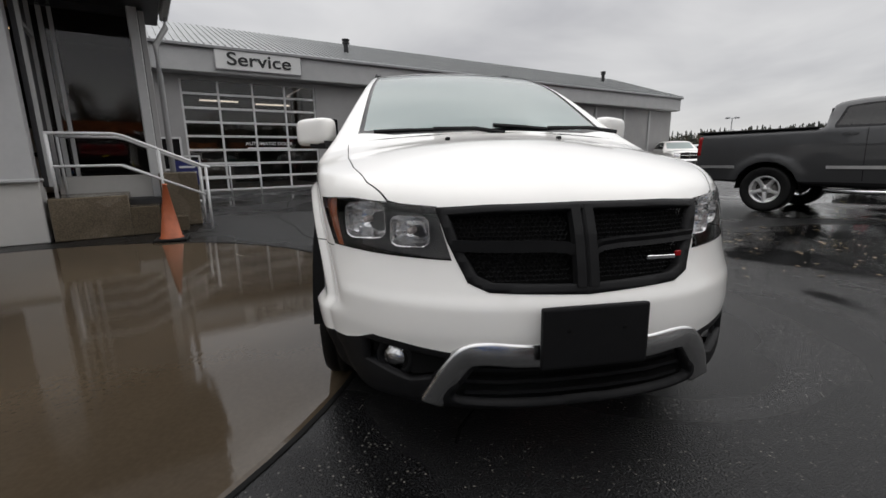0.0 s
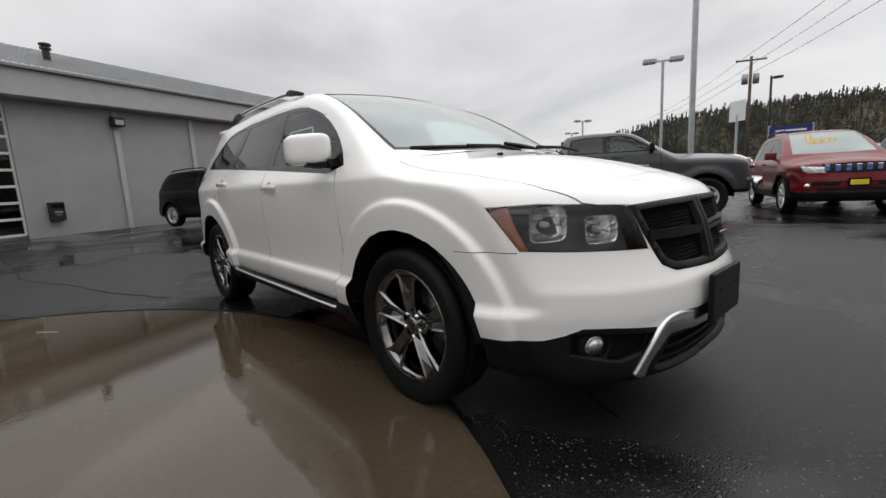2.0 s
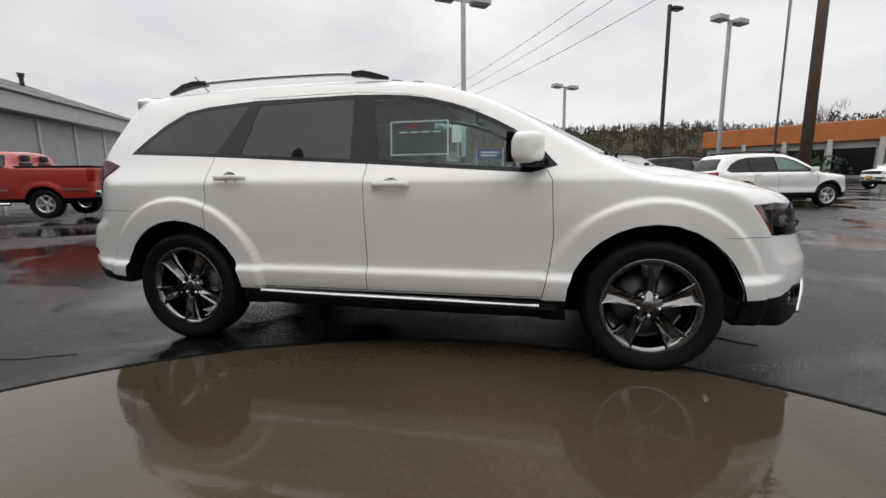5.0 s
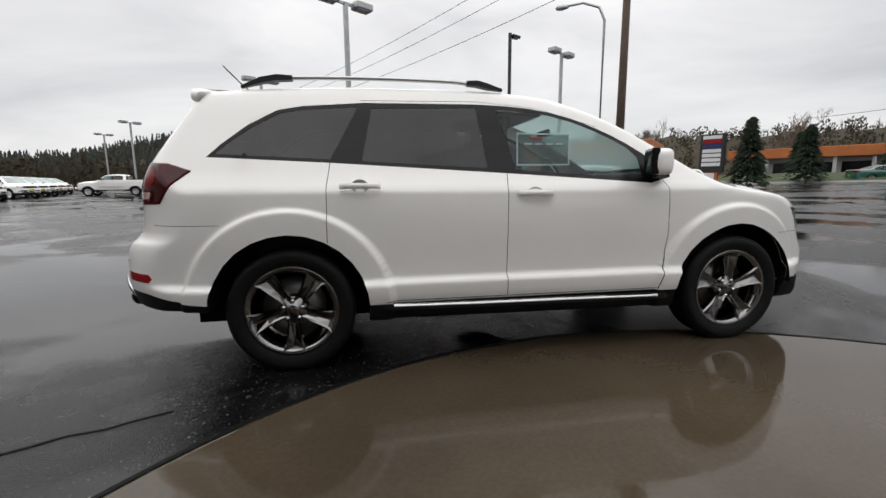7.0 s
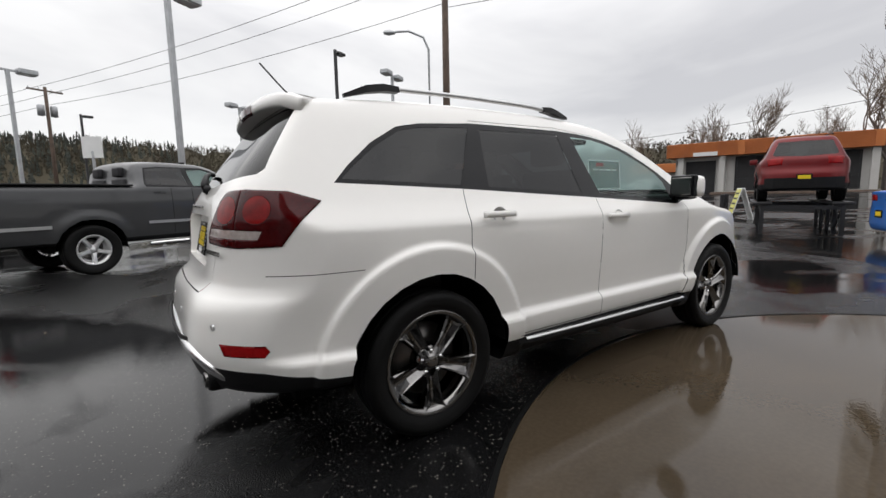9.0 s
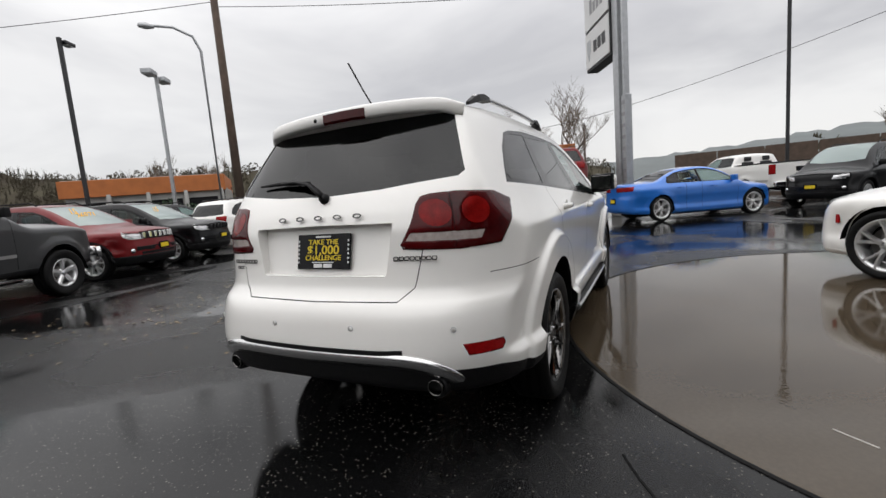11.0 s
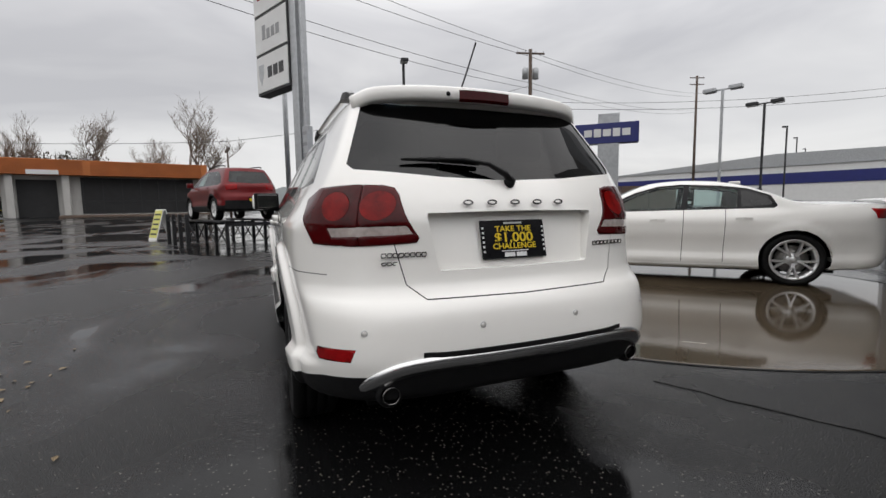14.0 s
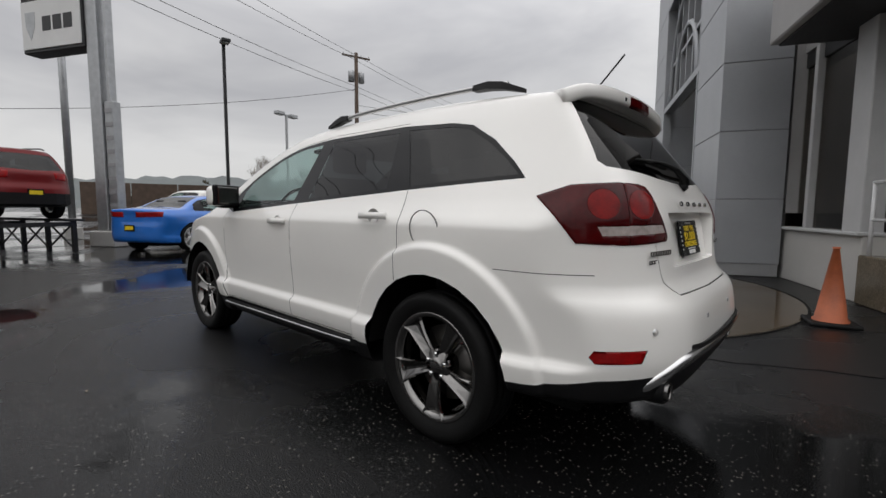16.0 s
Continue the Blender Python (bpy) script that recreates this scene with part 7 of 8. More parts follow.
part("lamp_head", revolve([(0, 0.3), (0.1, 0.25), (0.14, 0.0), (0.08, -0.3), (0, -0.34)], 10, axis="x"), GALV, cob, smooth=True, at=pose(2.0, 0, 9.42))


def wire(a, b, sag, name="overhead_wire", r=0.016):
    pts = [Vector(a).lerp(Vector(b), k / 16) - Vector((0, 0, sag * 4 * (k / 16) * (1 - k / 16))) for k in range(17)]
    tagged(part(name, tube(pts, r, 5), DARK_METAL), "thin black overhead cable between poles", "cable", "overhead wires")


for dx, z0, z1, sag in ((-0.9, 13.4, 13.0, 0.7), (0.9, 13.4, 13.0, 0.75), (0.0, 11.4, 10.8, 0.8), (0.1, 11.0, 10.4, 0.9)):
    wire((11.5 + dx, 17.2, z0), (26.2 + dx * 0.4, -19.2, z1 + 0.05), sag)
    wire((26.2 + dx * 0.4, -19.2, z1 + 0.05), (45.3 + dx, -62.7, z1 + 5), sag)
for dx, z0, z1 in ((-0.9, 13.4, 10.0), (0.9, 13.4, 10.0), (0.0, 11.2, 8.8)):
    wire((11.5 + dx, 17.2, z0), (-8.0 + dx, 44.4, z1), 0.5)
    wire((-8.0 + dx, 44.4, z1), (-30 + dx, 78, z1), 0.5)
wire((26.1, -19.1, 10.6), (30, 3, 5.9), 0.5)
wire((30, 3, 5.9), (36, 30, 6.2), 0.4)
wire((26.2, -19.2, 9.4), (13.5, -48, 10.2), 0.6)
wire((26.2, -19.2, 8.9), (13.5, -48, 9.6), 0.6)

# ---- dealer pylon ----
pyl = empty("pylon_sign", pose(12.85, -0.55, 0, 0, 0, 26), "tall silver pylon with stacked white sign panels", "sign")
part("column", boxes((0.16, 0, 5.6, 0.42, 0.34, 11.2), bevel=0.02), GALV, pyl, "silver main column")
part("column", boxes((-0.26, 0, 5.6, 0.13, 0.2, 11.2), bevel=0.02), GALV, pyl)
part("column_base", boxes((0.0, 0, 0.22, 0.95, 0.7, 0.44), bevel=0.02), CREAM, pyl)
for k in range(9):
    part("lattice", boxes((-0.26, 0.12, 0.8 + 0.38 * k, 0.28, 0.03, 0.12)), FASCIA, pyl)
part("column", boxes((-0.26, 0, 2.05, 0.33, 0.24, 4.1), bevel=0.02), GALV, pyl, "lattice-slotted lower column")
part("cabinet", boxes((1.58, 0, 9.3, 2.42, 0.46, 7.4), bevel=0.02), BLACK_PRINT, pyl, "black sign cabinet")
for k in range(5):
    z = 6.36 + 1.44 * k
    for yy in (-0.245, 0.245):
        part("sign_panel", boxes((1.58, yy, z, 2.34, 0.04, 1.34), bevel=0.012), SIGN_WHITE, pyl, "white panel")
        mk = [BLACK_PRINT, FASCIA, LENS_RED, BLACK_PRINT, BLUE_SIGN][k]
        yo = yy * 1.09
        if k == 0:
            part("panel_mark", boxes(*[(1.72 - 0.42 * n, yo, z, 0.34, 0.012, 0.40) for n in range(3)], bevel=0.01), mk, pyl)
            shield = prism([(2.18, z + 0.36), (2.58, z + 0.36), (2.56, z - 0.05), (2.38, z - 0.42), (2.20, z - 0.05)], 0.012, pose(0, yo + 0.006, 0, 90, 0, 0))
            part("panel_shield", shield, GALV, pyl, "grey shield mark")
        elif k == 1:
            part("panel_mark", boxes(*[(2.05 - 0.34 * n, yo, z + (0.06 if n == 0 else -0.04), 0.25, 0.012, 0.52 if n == 0 else 0.36) for n in range(4)], bevel=0.01), mk, pyl)
        else:
            part("panel_mark", boxes(*[(2.3 - 0.36 * n, yo, z, 0.26, 0.012, 0.3) for n in range(5)], bevel=0.01), mk, pyl)
pole_ = empty("steel_pole", pose(17.2, -0.2, 0), "plain silver steel pole behind the pylon", "pole")
part("pole", tube([(0, 0, 0), (0, 0, 10.5)], 0.11, 12), GALV, pole_, smooth=True)
part("pole_foot", boxes((0, 0, 0.2, 0.5, 0.5, 0.4), bevel=0.02), CREAM, pole_)

# ---- blue roadside dealer sign ----
vs_ = empty("blue_sign", pose(14.4, -16.2, 0, 0, 0, 47), "blue roadside sign board on a grey slab post", "sign")
part("slab", boxes((0, 0, 2.95, 1.05, 0.45, 5.9), bevel=0.02), GALV, vs_, "grey slab post")
part("board", boxes((0.1, -0.05, 4.88, 3.15, 0.62, 1.05), bevel=0.02), BLUE_SIGN, vs_, "blue sign board")
for k in range(5):
    part("board_mark", boxes((-0.86 + 0.47 * k, 0.268, 4.9, 0.36, 0.02, 0.42), bevel=0.006) if k % 2 else boxes((-0.86 + 0.47 * k, 0.268, 4.9, 0.40, 0.02, 0.36), bevel=0.006), SIGN_WHITE, vs_)

# ---- display ramp ----
ramp = empty("display_ramp", pose(13.1, 2.05, 0, 0, 0, 21), "black steel display ramp with braced legs", "ramp")
for y in (0.79, -0.79):
    part("track", boxes((0, y, RAMP_Z, 4.6, 0.42, 0.06), bevel=0.008), DARK_METAL, ramp)
    for x in (-2.2, -1.1, 0.0, 1.1, 2.2):
        part("leg", boxes((x, y, RAMP_Z / 2 - 0.015, 0.09, 0.09, RAMP_Z - 0.03)), DARK_METAL, ramp)
    for x in (-2.2, -1.1, 0.0, 1.1):
        for a, b in ((0.06, RAMP_Z - 0.06), (RAMP_Z - 0.06, 0.06)):
            part("brace", tube([(x, y, a), (x + 1.1, y, b)], 0.025, 6), DARK_METAL, ramp)
for x in (-2.2, 0.0, 2.2):
    part("cross_beam", boxes((x, 0, RAMP_Z - 0.1, 0.08, 1.6, 0.10)), DARK_METAL, ramp)
bar = empty("post_barrier", pose(12.2, 3.5, 0, 0, 0, 20), "black posts with cable along the lot edge", "barrier")
for k in range(4):
    part("barrier_post", boxes((k * 0.9 - 1.2, 0, 0.52, 0.105, 0.105, 1.04), bevel=0.01), DARK_METAL, bar)
part("barrier_cable", tube([(-1.2, 0, 0.85), (-0.3, 0, 0.80), (0.6, 0, 0.85), (1.5, 0, 0.82)], 0.02, 6), DARK_METAL, bar)
PALE_YELLOW = surface("pale_yellow_print", (0.62, 0.60, 0.16), 0.5, vary=0.1, scale=4)
af = empty("a_frame_sign", pose(16.6, 4.75, 0, 0, 0, 126), "yellow and white folding pavement sign", "sign")
for s in (1, -1):
    part("board", boxes((0, 0, 0.62, 0.03, 0.62, 1.3), bevel=0.01), SIGN_WHITE, af, at=pose(s * 0.385, 0, 0, 0, -s * 16, 0))
    part("board_panel", boxes((s * 0.017, 0, 0.66, 0.008, 0.56, 1.12)), PALE_YELLOW, af, "yellow panel", at=pose(s * 0.385, 0, 0, 0, -s * 16, 0))
    part("board_print", boxes(*[(s * 0.022, 0, 0.25 + 0.2 * k, 0.006, 0.44, 0.07) for k in range(5)]), BLACK_PRINT, af, at=pose(s * 0.385, 0, 0, 0, -s * 16, 0))

# ---- orange-roofed building and shops across the road ----
ob_ = empty("orange_building", pose(41.8, 13.2, 0.62, 0, 0, 105), "low cream building with a wide orange fascia", "building")
part("wall", boxes((-0.5, -4.0, 1.8, 14.0, 8.0, 3.6)), CREAM, ob_)
part("fascia", boxes((-0.25, -3.6, 4.16, 14.7, 9.4, 1.24), bevel=0.03), ORANGE, ob_, "orange fascia band")
for k in range(11):
    part("fascia_rib", boxes((-0.25, 1.12, 3.60 + 0.112 * k, 14.7, 0.05, 0.035)), ORANGE, ob_)
for x in (-7.3, 1.2):
    part("fascia_post", boxes((x, 1.13, 4.16, 0.5, 0.07, 1.22)), ORANGE, ob_)
# flat near-black panels stand for the shaded rooms inside
for x, w, z, h in ((-2.4, 8.2, 1.95, 3.0), (4.4, 2.4, 1.7, 3.0)):
    part("shop_window", boxes((x, 0.02, z, w, 0.08, h)), ROOM_SHADE, ob_, "window in near-black, standing for the shaded room behind")
for k in range(7):
    part("window_bar", boxes((-6.4 + 1.33 * k, 0.08, 1.95, 0.09, 0.06, 3.0)), DARK_METAL, ob_)
part("window_rail", boxes((-2.4, 0.08, 1.5, 8.2, 0.06, 0.10)), DARK_METAL, ob_)
for x in (-7.2, 2.6, 5.9):
    part("column", boxes((x, 0.6, 1.77, 0.45, 0.45, 3.54)), CREAM, ob_)
part("planting_bed", boxes((-2.2, 2.4, 0.14, 10.5, 2.2, 0.42), bevel=0.15, seg=2), WOOD_POLE, ob_, "brown bark planting bed")
part("shop_sign", boxes((3.9, 1.16, 3.75, 1.9, 0.06, 0.35)), SIGN_WHITE, ob_)
st_ = empty("shop_row", pose(56, 34, 0.9, 0, 0, 118), "row of low shops with orange roofs", "building")
part("wall", boxes((0, -4, 1.4, 34, 8, 2.8)), CREAM, st_)
part("roof_band", boxes((0, -3.4, 3.3, 35, 9.5, 1.2), bevel=0.04), ORANGE, st_, "orange roof band")
for k in range(10):
    part("shop_window", boxes((-15 + 3.3 * k, 0.03, 1.2, 2.5, 0.08, 1.9)), GLOSS_BLACK, st_)
    part("column", boxes((-16.6 + 3.3 * k, 0.9, 1.35, 0.35, 0.35, 2.7)), CREAM, st_)
st2 = empty("shop_row", pose(33.1, 46.2, 0.5, 0, 0, 138), "long shop building with a deep orange fascia", "building")
part("wall", boxes((7.9, -6.0, 1.8, 15.4, 11.8, 3.6)), CREAM, st2)
part("fascia", boxes((7.8, -6.0, 4.55, 16.4, 13.0, 1.9), bevel=0.04), ORANGE, st2, "deep orange fascia band")
part("roof", boxes((7.8, -6.0, 5.53, 15.8, 12.4, 0.06)), CREAM, st2)
for k in range(4):
    part("shop_window", boxes((2.2 + 3.8 * k, -0.05, 1.6, 3.2, 0.12, 2.6)), GLOSS_BLACK, st2, "dark shop window")
    part("column", boxes((0.1 + 3.8 * k, 0.35, 1.9, 0.4, 0.4, 3.8)), CREAM, st2)
for k in range(3):
    part("shop_window", boxes((0.06, -2.2 - 3.8 * k, 1.6, 0.12, 3.2, 2.6)), GLOSS_BLACK, st2, "dark shop window")
    part("column", boxes((-0.4, -0.3 - 3.8 * k, 1.9, 0.4, 0.4, 3.8)), CREAM, st2)
part("shop_sign", boxes((-0.62, -6.5, 4.0, 0.06, 1.6, 0.4)), LENS_RED, st2, "small red sign")
wb = empty("white_warehouse", pose(34, -72, 0, 0, 0, 20), "long pale warehouse with a blue stripe", "building")
part("wall", boxes((0, -8, 3.2, 60, 16, 6.4)), SIGN_WHITE, wb)
part("stripe", boxes((0, 0.05, 4.6, 60.2, 0.1, 1.6)), BLUE_SIGN, wb, "blue painted stripe")
part("roof", prism([(-30.5, 6.4), (30.5, 6.4), (4, 8.3), (-20, 8.0)], 16.5, pose(0, 0.2, 0, 90, 0, 0)), GALV, wb)
tr_ = empty("white_trailer", pose(22.6, -17.2, 0, 0, 0, 60), "long white box trailer with rounded roof", "trailer")
part("box_body", boxes((0, 0, 1.6, 8.4, 2.4, 2.0), bevel=0.4, seg=5), SIGN_WHITE, tr_, smooth=True)
part("chassis", boxes((0, 0, 0.55, 8.0, 1.6, 0.2)), DARK_METAL, tr_)
part("roof_hatch", boxes((2.3, 0.0, 2.64, 0.5, 0.5, 0.12), (-1.6, 0, 2.64, 0.5, 0.5, 0.12)), DARK_METAL, tr_)
for x in (-0.6, 0.4):
    for s in (1, -1):
        part("trailer_wheel", revolve([(0.1, -0.1), (0.36, -0.1), (0.38, 0.0), (0.36, 0.1), (0.1, 0.1)], 20), RUBBER, tr_, at=pose(x, s * 1.05, 0.38))
fw = empty("brown_fence", pose(33, -14, 0.3, 0, 0, 75), "long dark brown timber screen fence", "fence")
for k in range(12):
    part("fence_panel", boxes((-22 + 2.9 * k, 0, 1.3, 2.84, 0.08, 2.6)), WOOD_POLE, fw)

rs = empty("road_sign", pose(25.2, 26.8, rise(25.2), 0, 0, 120), "roadside pylon listing shops on coloured panels", "sign")
part("sign_body", boxes((0, 0, 2.9, 1.7, 0.4, 2.9), bevel=0.02), BLACK_PRINT, rs)
part("sign_leg", boxes((0.1, 0, 0.75, 1.2, 0.36, 1.5)), ORANGE, rs)
for k, m in enumerate((SIGN_WHITE, LENS_RED, BLUE_SIGN, SIGN_WHITE, SIGN_WHITE, SIGN_WHITE, SIGN_WHITE)):
    for s in (1, -1):
        part("sign_strip", boxes((0, s * 0.21, 4.1 - 0.34 * k, 1.3, 0.02, 0.26)), m, rs)
for s in (1, -1):
    part("sign_strip", boxes((0.1, s * 0.2, 0.9, 0.8, 0.02, 1.0)), SIGN_WHITE, rs)
ls = empty("lot_sign", pose(-4.4, 27.0, 0, 0, 0, 60), "small white notice on a grey post", "sign")
part("post", boxes((0, 0, 1.9, 0.1, 0.1, 3.8)), GALV, ls)
part("board", boxes((0, 0, 4.0, 0.05, 1.0, 1.1)), SIGN_WHITE, ls)
bs_ = empty("blue_sign", pose(4.5, 36, 0, 0, 0, 80), "small blue roadside sign on two posts", "sign")
part("post", boxes((0, 0, 1.6, 0.15, 0.15, 3.2)), GALV, bs_)
part("board", boxes((0, 0, 3.3, 0.16, 1.5, 0.85)), BLUE_SIGN, bs_)
part("board_mark", boxes((0, 0, 3.3, 0.20, 0.9, 0.2)), SIGN_WHITE, bs_)
bb = empty("dealer_banner", pose(-2.5, 30, 0, 0, 0, 105), "wide blue banner sign with pale marks", "sign")
part("post", boxes((0, 1.0, 1.6, 0.1, 0.1, 3.2), (0, -1.0, 1.6, 0.1, 0.1, 3.2)), GALV, bb)
part("board", boxes((0, 0, 2.75, 0.1, 2.0, 0.7)), BLUE_SIGN, bb)
part("board_mark", boxes((-0.06, 0, 2.86, 0.02, 1.4, 0.10), (-0.06, 0.1, 2.64, 0.02, 1.2, 0.10)), SIGN_WHITE, bb)

# ---- grass, hedges, trees and hills ----
bm = bmesh.new()
gx = [bm.verts.new(c) for c in ((30, 42, rise(30) + 0.05), (40, 24.5, rise(40) + 0.05), (45, 26.5, 0.95), (35.6, 43.6, rise(36) + 0.05))]
bm.faces.new(gx)
bmesh.ops.subdivide_edges(bm, edges=bm.edges[:], cuts=24, use_grid_fill=True)
rnd = random.Random(5)
for v in bm.verts:
    across = (v.co.x - 29) * 0.871 + (v.co.y - 44) * 0.491
    v.co.z = rise(v.co.x) + 0.10 + 0.12 * max(0, across) + rnd.uniform(0, 0.08)
tagged(part("grass_verge", bm, GRASS), "green grass verge beside the road", "grass", kind="structure")
bm = sweep([(30, 42, rise(30)), (34.8, 33.6, rise(34.8)), (40, 24.5, rise(40))], [(-0.15, -0.05), (0.15, -0.05), (0.12, 0.14), (-0.12, 0.14)])
tagged(part("kerb", bm, CREAM), "pale concrete kerb along the verge", "kerb", kind="structure")

BARK = surface("grey_bark", (0.11, 0.095, 0.085), 0.85, vary=0.25, scale=5, bump=0.4, bscale=40)
TWIG = surface("brown_twigs", (0.13, 0.10, 0.075), 0.9, vary=0.3, scale=2)
CONIFER = surface("dark_conifer_needles", (0.026, 0.036, 0.024), 0.9, vary=0.45, scale=0.4, spec=0.05)
BRUSH = surface("brown_winter_brush", (0.056, 0.045, 0.034), 0.95, vary=0.35, scale=0.05, col2=(0.066, 0.060, 0.042), spec=0.05)
# needle colour lightened and greyed to paint in haze over the far trees
HAZE_WOODS = surface("haze_paled_conifers", (0.074, 0.080, 0.070), 0.95, vary=0.35, scale=0.1, spec=0.05)
SHRUB = surface("dark_green_shrub", (0.03, 0.055, 0.025), 0.9, vary=0.4, scale=4)
# pale blue-grey base colour imitates the haze over the distant hill
HAZE_HILL = surface("haze_paled_hill_woods", (0.13, 0.145, 0.145), 0.95, vary=0.15, scale=0.02)


def bare_tree(x, y, h, seed, spread=0.42):
    rnd = random.Random(seed)
    t = empty("bare_tree", pose(x, y, rise(x)), "leafless deciduous tree with fine spreading twigs", "tree", "bare trees")
    verts, faces = [[], []], [[], []]

    def limb(p, d, ln, r, depth):
        k = 0 if depth < 2 else 1
        n = 5 if depth < 2 else 3
        pts, q, dd = [p], p, d
        for _ in range(3):
            dd = (dd + Vector((rnd.uniform(-1, 1), rnd.uniform(-1, 1), rnd.uniform(-0.1, 0.7))) * 0.10).normalized()
            q = q + dd * ln / 3
            pts.append(q)
        base = len(verts[k])
        for i, c in enumerate(pts):
            a, rr = dd.orthogonal().normalized(), r * (1 - 0.16 * i)
            b = dd.cross(a)
            verts[k].extend(c + a * rr * math.cos(2 * math.pi * j / n) + b * rr * math.sin(2 * math.pi * j / n) for j in range(n))
        for i in range(3):
            faces[k].extend((base + i * n + j, base + i * n + (j + 1) % n, base + (i + 1) * n + (j + 1) % n, base + (i + 1) * n + j) for j in range(n))
        if depth < 5:
            for _ in range((5, 3, 3, 4, 6)[depth]):
                i = rnd.choice((1, 2, 3, 3))
                side = Vector((rnd.uniform(-1, 1), rnd.uniform(-1, 1), rnd.uniform(0.0, 0.8)))
                limb(pts[i], (dd * (1 - spread) + side.normalized() * (spread + 0.12) + Vector((0, 0, 0.16))).normalized(), ln * rnd.uniform(0.58, 0.86), r * 0.56, depth + 1)

    limb(Vector((0, 0, 0)), Vector((0, 0, 1)), h * 0.27, h * 0.017, 0)
    for k, (nm, m) in enumerate((("trunk", BARK), ("crown", TWIG))):
        me = bpy.data.meshes.new(nm)
        me.from_pydata(verts[k], [], faces[k])
        part(nm, me, m, t)
    return t


bare_tree(45.6, 5.9, 13.5, 3, 0.56)
bare_tree(52, 12.2, 10, 4, 0.56)
bare_tree(56, 17.6, 13, 6, 0.56)
bare_tree(62, 27, 12, 7)
bare_tree(66, 40, 13, 8)
bare_tree(60, 52, 13, 9)
bare_tree(48, 66, 12, 10)
bare_tree(42, 74, 13, 11)
bare_tree(40, -18, 7, 12)
bare_tree(46, -26, 7, 13)
bare_tree(70, 30, 14, 14)
bare_tree(64, 14, 10, 15)


def conifer(x, y, z, h, seed):
    rnd = random.Random(seed)
    t = empty("conifer", pose(x, y, z), "dark green conifer beside the verge", "tree", "conifers")
    part("trunk", tube([(0, 0, 0), (0, 0, h * 0.95)], 0.10, 6), BARK, t)
    verts, faces = [], []
    for k in range(int(h * 150)):
        u = rnd.random() ** 0.8
        zz = h * (0.08 + 0.92 * u)
        rr = (1 - u) * h * 0.30 * rnd.uniform(0.25, 1.0) + 0.05
        a = rnd.uniform(0, 2 * math.pi)
        c = Vector((rr * math.cos(a), rr * math.sin(a), zz - 0.25 * rr))
        ln = rnd.uniform(0.22, 0.5)
        out = Vector((math.cos(a), math.sin(a), -0.35))
        s = Vector((-math.sin(a), math.cos(a), 0)) * ln * 0.35
        b = len(verts)
        verts.extend((c - out * ln * 0.5 + s, c - out * ln * 0.5 - s, c + out * ln, c + Vector((0, 0, 0.14))))
        faces.extend(((b, b + 1, b + 3), (b + 1, b + 2, b + 3), (b + 2, b, b + 3), (b, b + 2, b + 1)))
    me = bpy.data.meshes.new("crown")
    me.from_pydata(verts, [], faces)
    part("crown", me, CONIFER, t)


for n, (x, y, h) in enumerate(((28.2, 26.5, 5.4), (36.5, 29.0, 4.9), (44, 36.5, 5.0), (52, 33, 6.5))):
    conifer(x, y, rise(x), h, 40 + n)


def clumps(name, spots, m, label, category, kind="stuff"):
    """Woods or brush: many small ragged tufts in one mesh. spots: x, y, z, height, width, form: 0 brush, 1 conifer, 2 leafless tree."""
    rnd = random.Random(len(spots))
    verts, faces = [], []
    for x, y, z, h, w, form in spots:
        if form == 2:  # leafless tree: a stem and a fan of thin limbs
            for k in range(16):
                a, lean = rnd.uniform(0, 2 * math.pi), rnd.uniform(0.0, 0.55) if k else 0.0
                root = Vector((x, y, z + h * (rnd.uniform(0.1, 0.6) if k else 0.0)))
                tip = root + Vector((math.cos(a) * lean, math.sin(a) * lean, 1.0)) * h * (rnd.uniform(0.25, 0.5) if k else 0.95)
                t = h * (0.012 if k else 0.03)
                b = len(verts)
                verts.extend((root + Vector((t, 0, 0)), root + Vector((-t, t, 0)), root + Vector((-t, -t, 0)), tip))
                faces.extend(((b, b + 1, b + 3), (b + 1, b + 2, b + 3), (b + 2, b, b + 3)))
            continue
        con = form == 1
        for _ in range(34):
            u = rnd.random()
            rad = w * (1 - u) * rnd.uniform(0.3, 1.0) if con else w * math.sqrt(max(0.05, 1 - (2 * u - 1) ** 2)) * rnd.uniform(0.4, 1.0)
            a = rnd.uniform(0, 2 * math.pi)
            c = Vector((x + rad * math.cos(a), y + rad * math.sin(a), z + h * (0.05 + 0.95 * u)))
            s = h * rnd.uniform(0.028, 0.068)
            b = len(verts)
            up = s * (2.4 if con else 1.9)
            verts.extend((c + Vector((rnd.uniform(-s, s), rnd.uniform(-s, s), -s)), c + Vector((s, rnd.uniform(-s, s), 0)), c + Vector((-s, rnd.uniform(-s, s), 0)), c + Vector((0, s, rnd.uniform(-s, s) * 0.4)), c + Vector((rnd.uniform(-0.3, 0.3) * s, 0, up))))
            faces.extend(((b, b + 1, b + 3), (b, b + 3, b + 2), (b, b + 2, b + 1), (b + 1, b + 4, b + 3), (b + 3, b + 4, b + 2), (b + 2, b + 4, b + 1)))
    me = bpy.data.meshes.new(name)
    me.from_pydata(verts, [], faces)
    tagged(part(name, me, m), label, category, kind=kind)


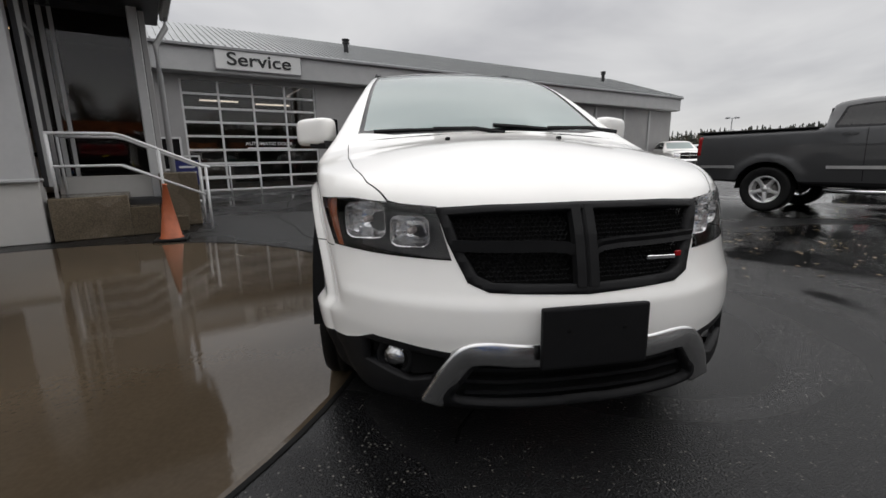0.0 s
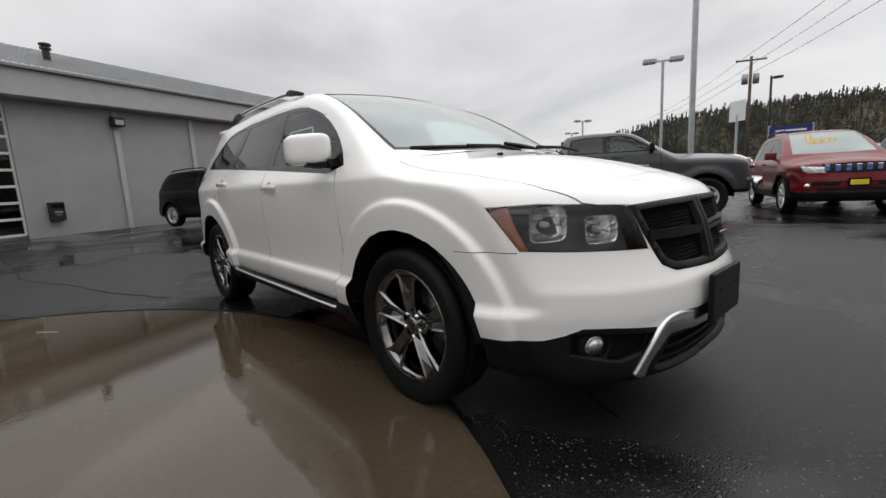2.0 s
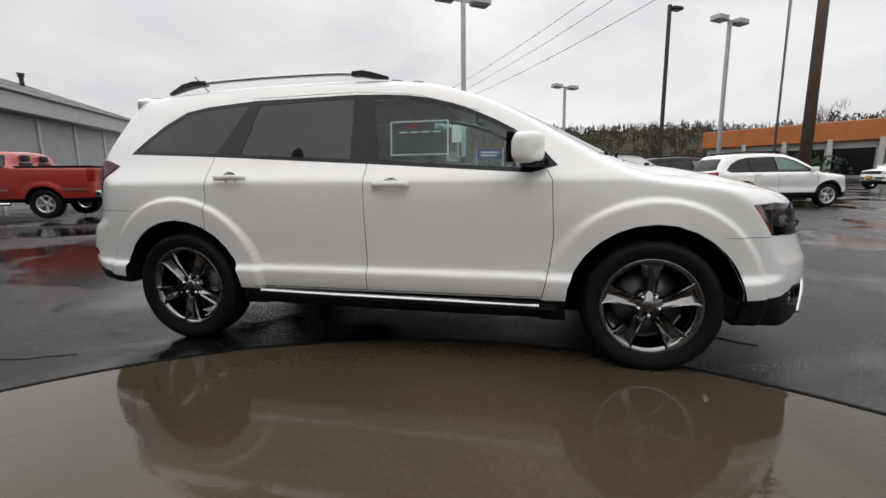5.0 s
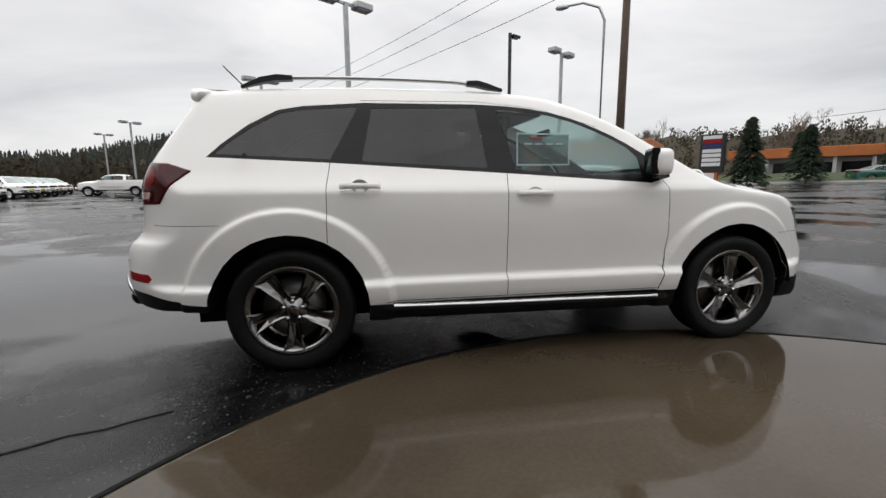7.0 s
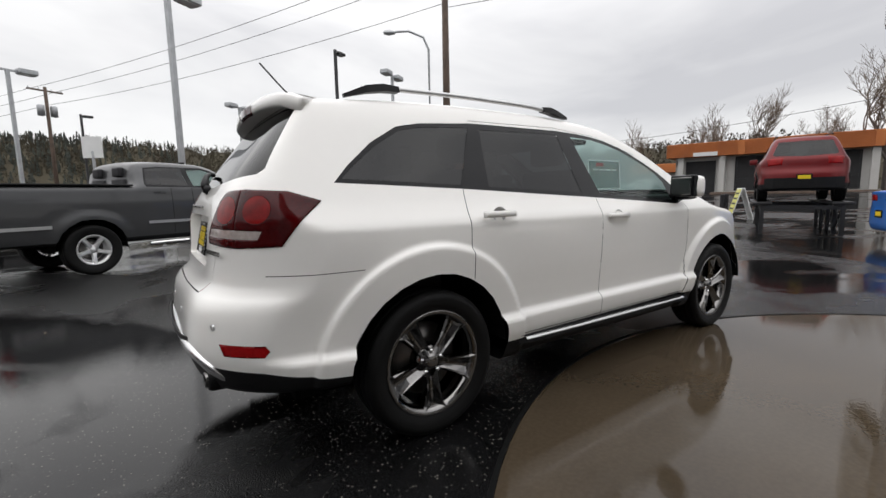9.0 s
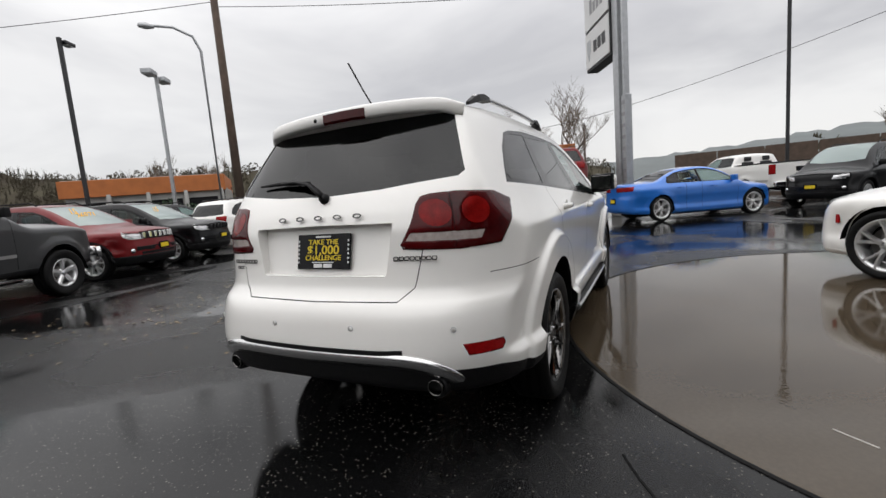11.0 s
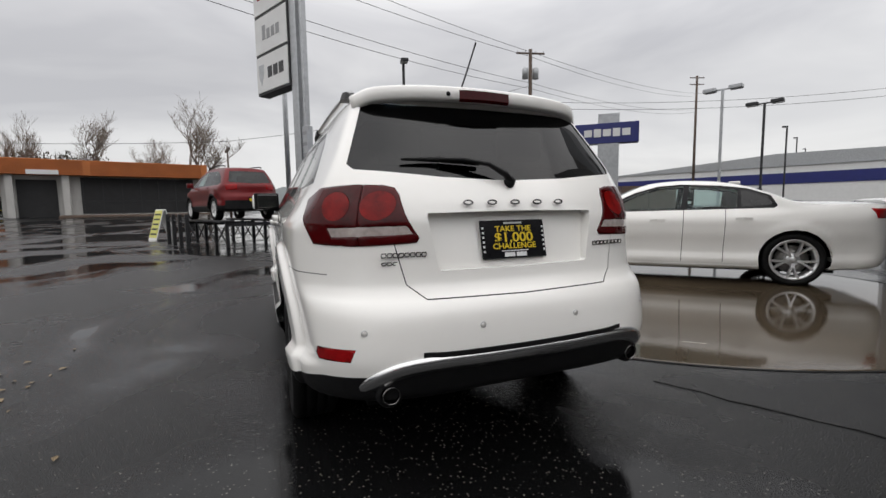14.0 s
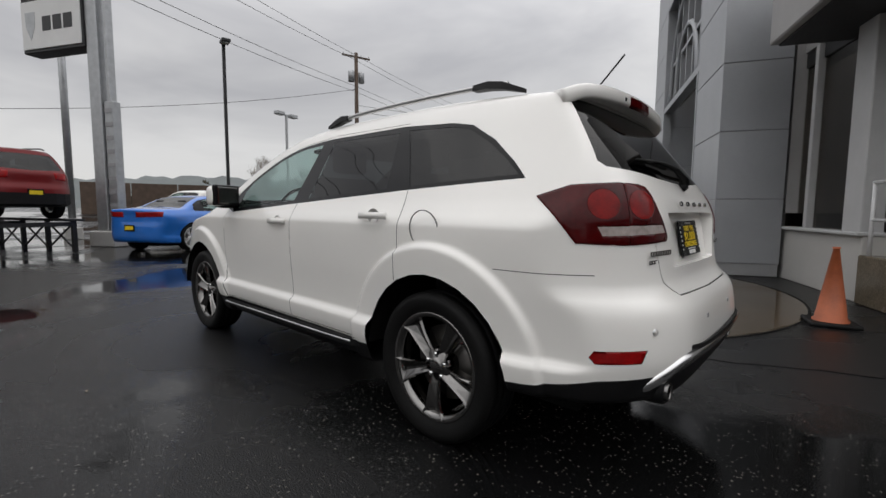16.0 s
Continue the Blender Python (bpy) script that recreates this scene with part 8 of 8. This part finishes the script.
def ridge(name, r, table, m, label, depth=60, foot=-2):
    """A hill: its height by bearing, at a distance, as a solid bank."""
    f = curve(table)
    lo, hi = min(t[0] for t in table), max(t[0] for t in table)
    n = 120
    bm = bmesh.new()
    rows_ = []
    for i in range(n + 1):
        b = lo + (hi - lo) * i / n
        hgt = float(f(np.array(b))) * (1 + 0.04 * math.sin(b * 1.7) + 0.03 * math.sin(b * 4.1))
        c, s = math.cos(radians(b)), math.sin(radians(b))
        rows_.append([bm.verts.new(((r + d) * c, (r + d) * s, z)) for d, z in ((-depth, foot), (-depth * 0.5, hgt * 0.55), (0, hgt * 0.95), (depth * 0.4, hgt), (depth, foot))])
    for a, b in zip(rows_, rows_[1:]):
        for k in range(4):
            bm.faces.new((a[k], b[k], b[k + 1], a[k + 1]))
    tagged(part(name, bm, m, smooth=True), label, "hill", kind="structure")
    return f


hill_f = ridge("wooded_hill", 230, [(58, 9), (66, 20), (74, 23), (85, 24), (95, 26), (106, 25), (114, 19), (122, 11), (130, 9), (150, 8), (170, 6)], BRUSH, "wooded hillside behind the lot")
bank_f = ridge("brown_bank", 115, [(4, 5), (12, 9.5), (20, 12), (28, 12), (36, 11), (44, 11), (54, 11.5), (64, 10), (70, 5)], BRUSH, "brown wooded bank behind the shops", 30)
ridge("far_hill", 900, [(-60, 20), (-40, 52), (-20, 62), (-8, 50), (5, 40), (20, 30), (40, 20)], HAZE_HILL, "distant wooded hill with haze put into its pale colour", 200)
rnd = random.Random(9)


def on_hill(b, d, f, r, depth):
    """A spot on the near face or the crest of a ridge."""
    h = float(f(np.array(b)))
    z = float(np.interp(d, (-depth, -depth * 0.5, 0, depth * 0.4), (-2, h * 0.55, h * 0.95, h)))
    return (r + d) * math.cos(radians(b)), (r + d) * math.sin(radians(b)), z


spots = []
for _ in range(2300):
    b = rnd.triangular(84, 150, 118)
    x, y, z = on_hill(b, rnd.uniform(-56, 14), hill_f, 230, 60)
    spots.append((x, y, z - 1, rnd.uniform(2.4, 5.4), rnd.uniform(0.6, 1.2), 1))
clumps("conifer_woods", spots, HAZE_WOODS, "grey-green conifer woods along the hilltop, colour paled for haze", "woods")
spots = []
for _ in range(2600):
    b = rnd.uniform(54, 150)
    x, y, z = on_hill(b, rnd.uniform(-58, 6), hill_f, 230, 60)
    spots.append((x, y, z - 1.5, rnd.uniform(2.2, 4.2), rnd.uniform(1.2, 2.4), 0))
for _ in range(900):
    b = rnd.uniform(54, 104)
    x, y, z = on_hill(b, rnd.uniform(-40, 14), hill_f, 230, 60)
    spots.append((x, y, z - 0.5, rnd.uniform(3.0, 5.5), rnd.uniform(0.8, 1.5), 2))
for k in range(900):
    b = rnd.uniform(2, 72)
    x, y, z = on_hill(b, rnd.uniform(-28, 8), bank_f, 115, 30)
    spots.append((x, y, z - 1, rnd.uniform(1.8, 3.6), rnd.uniform(0.8, 1.6), 2 if k % 3 == 0 else 0))
for k in range(420):
    spots.append((rnd.uniform(-88, -40), rnd.uniform(72, 112), -0.5, rnd.uniform(2.5, 6.5), rnd.uniform(1.2, 2.4), (0, 2, 0, 1, 2)[k % 5]))
for k in range(160):
    spots.append((rnd.uniform(44, 80), rnd.uniform(-40, -10), 0.5, rnd.uniform(1.6, 3.4), rnd.uniform(1.0, 2.0), (0, 2, 0)[k % 3]))
clumps("winter_brush", spots, BRUSH, "brown leafless brush on the banks", "woods")
spots = []
for k in range(60):
    spots.append((rnd.uniform(24, 30), rnd.uniform(46, 62), 0, rnd.uniform(1.5, 3.5), 1.2, 0))
for k in range(26):
    spots.append((46 + rnd.uniform(-3, 3), 22 + rnd.uniform(-3, 6), 0.9, rnd.uniform(0.7, 1.2), 0.8, 0))
clumps("shrubs", spots, SHRUB, "dark green shrubs and hedges at the edges", "shrub")
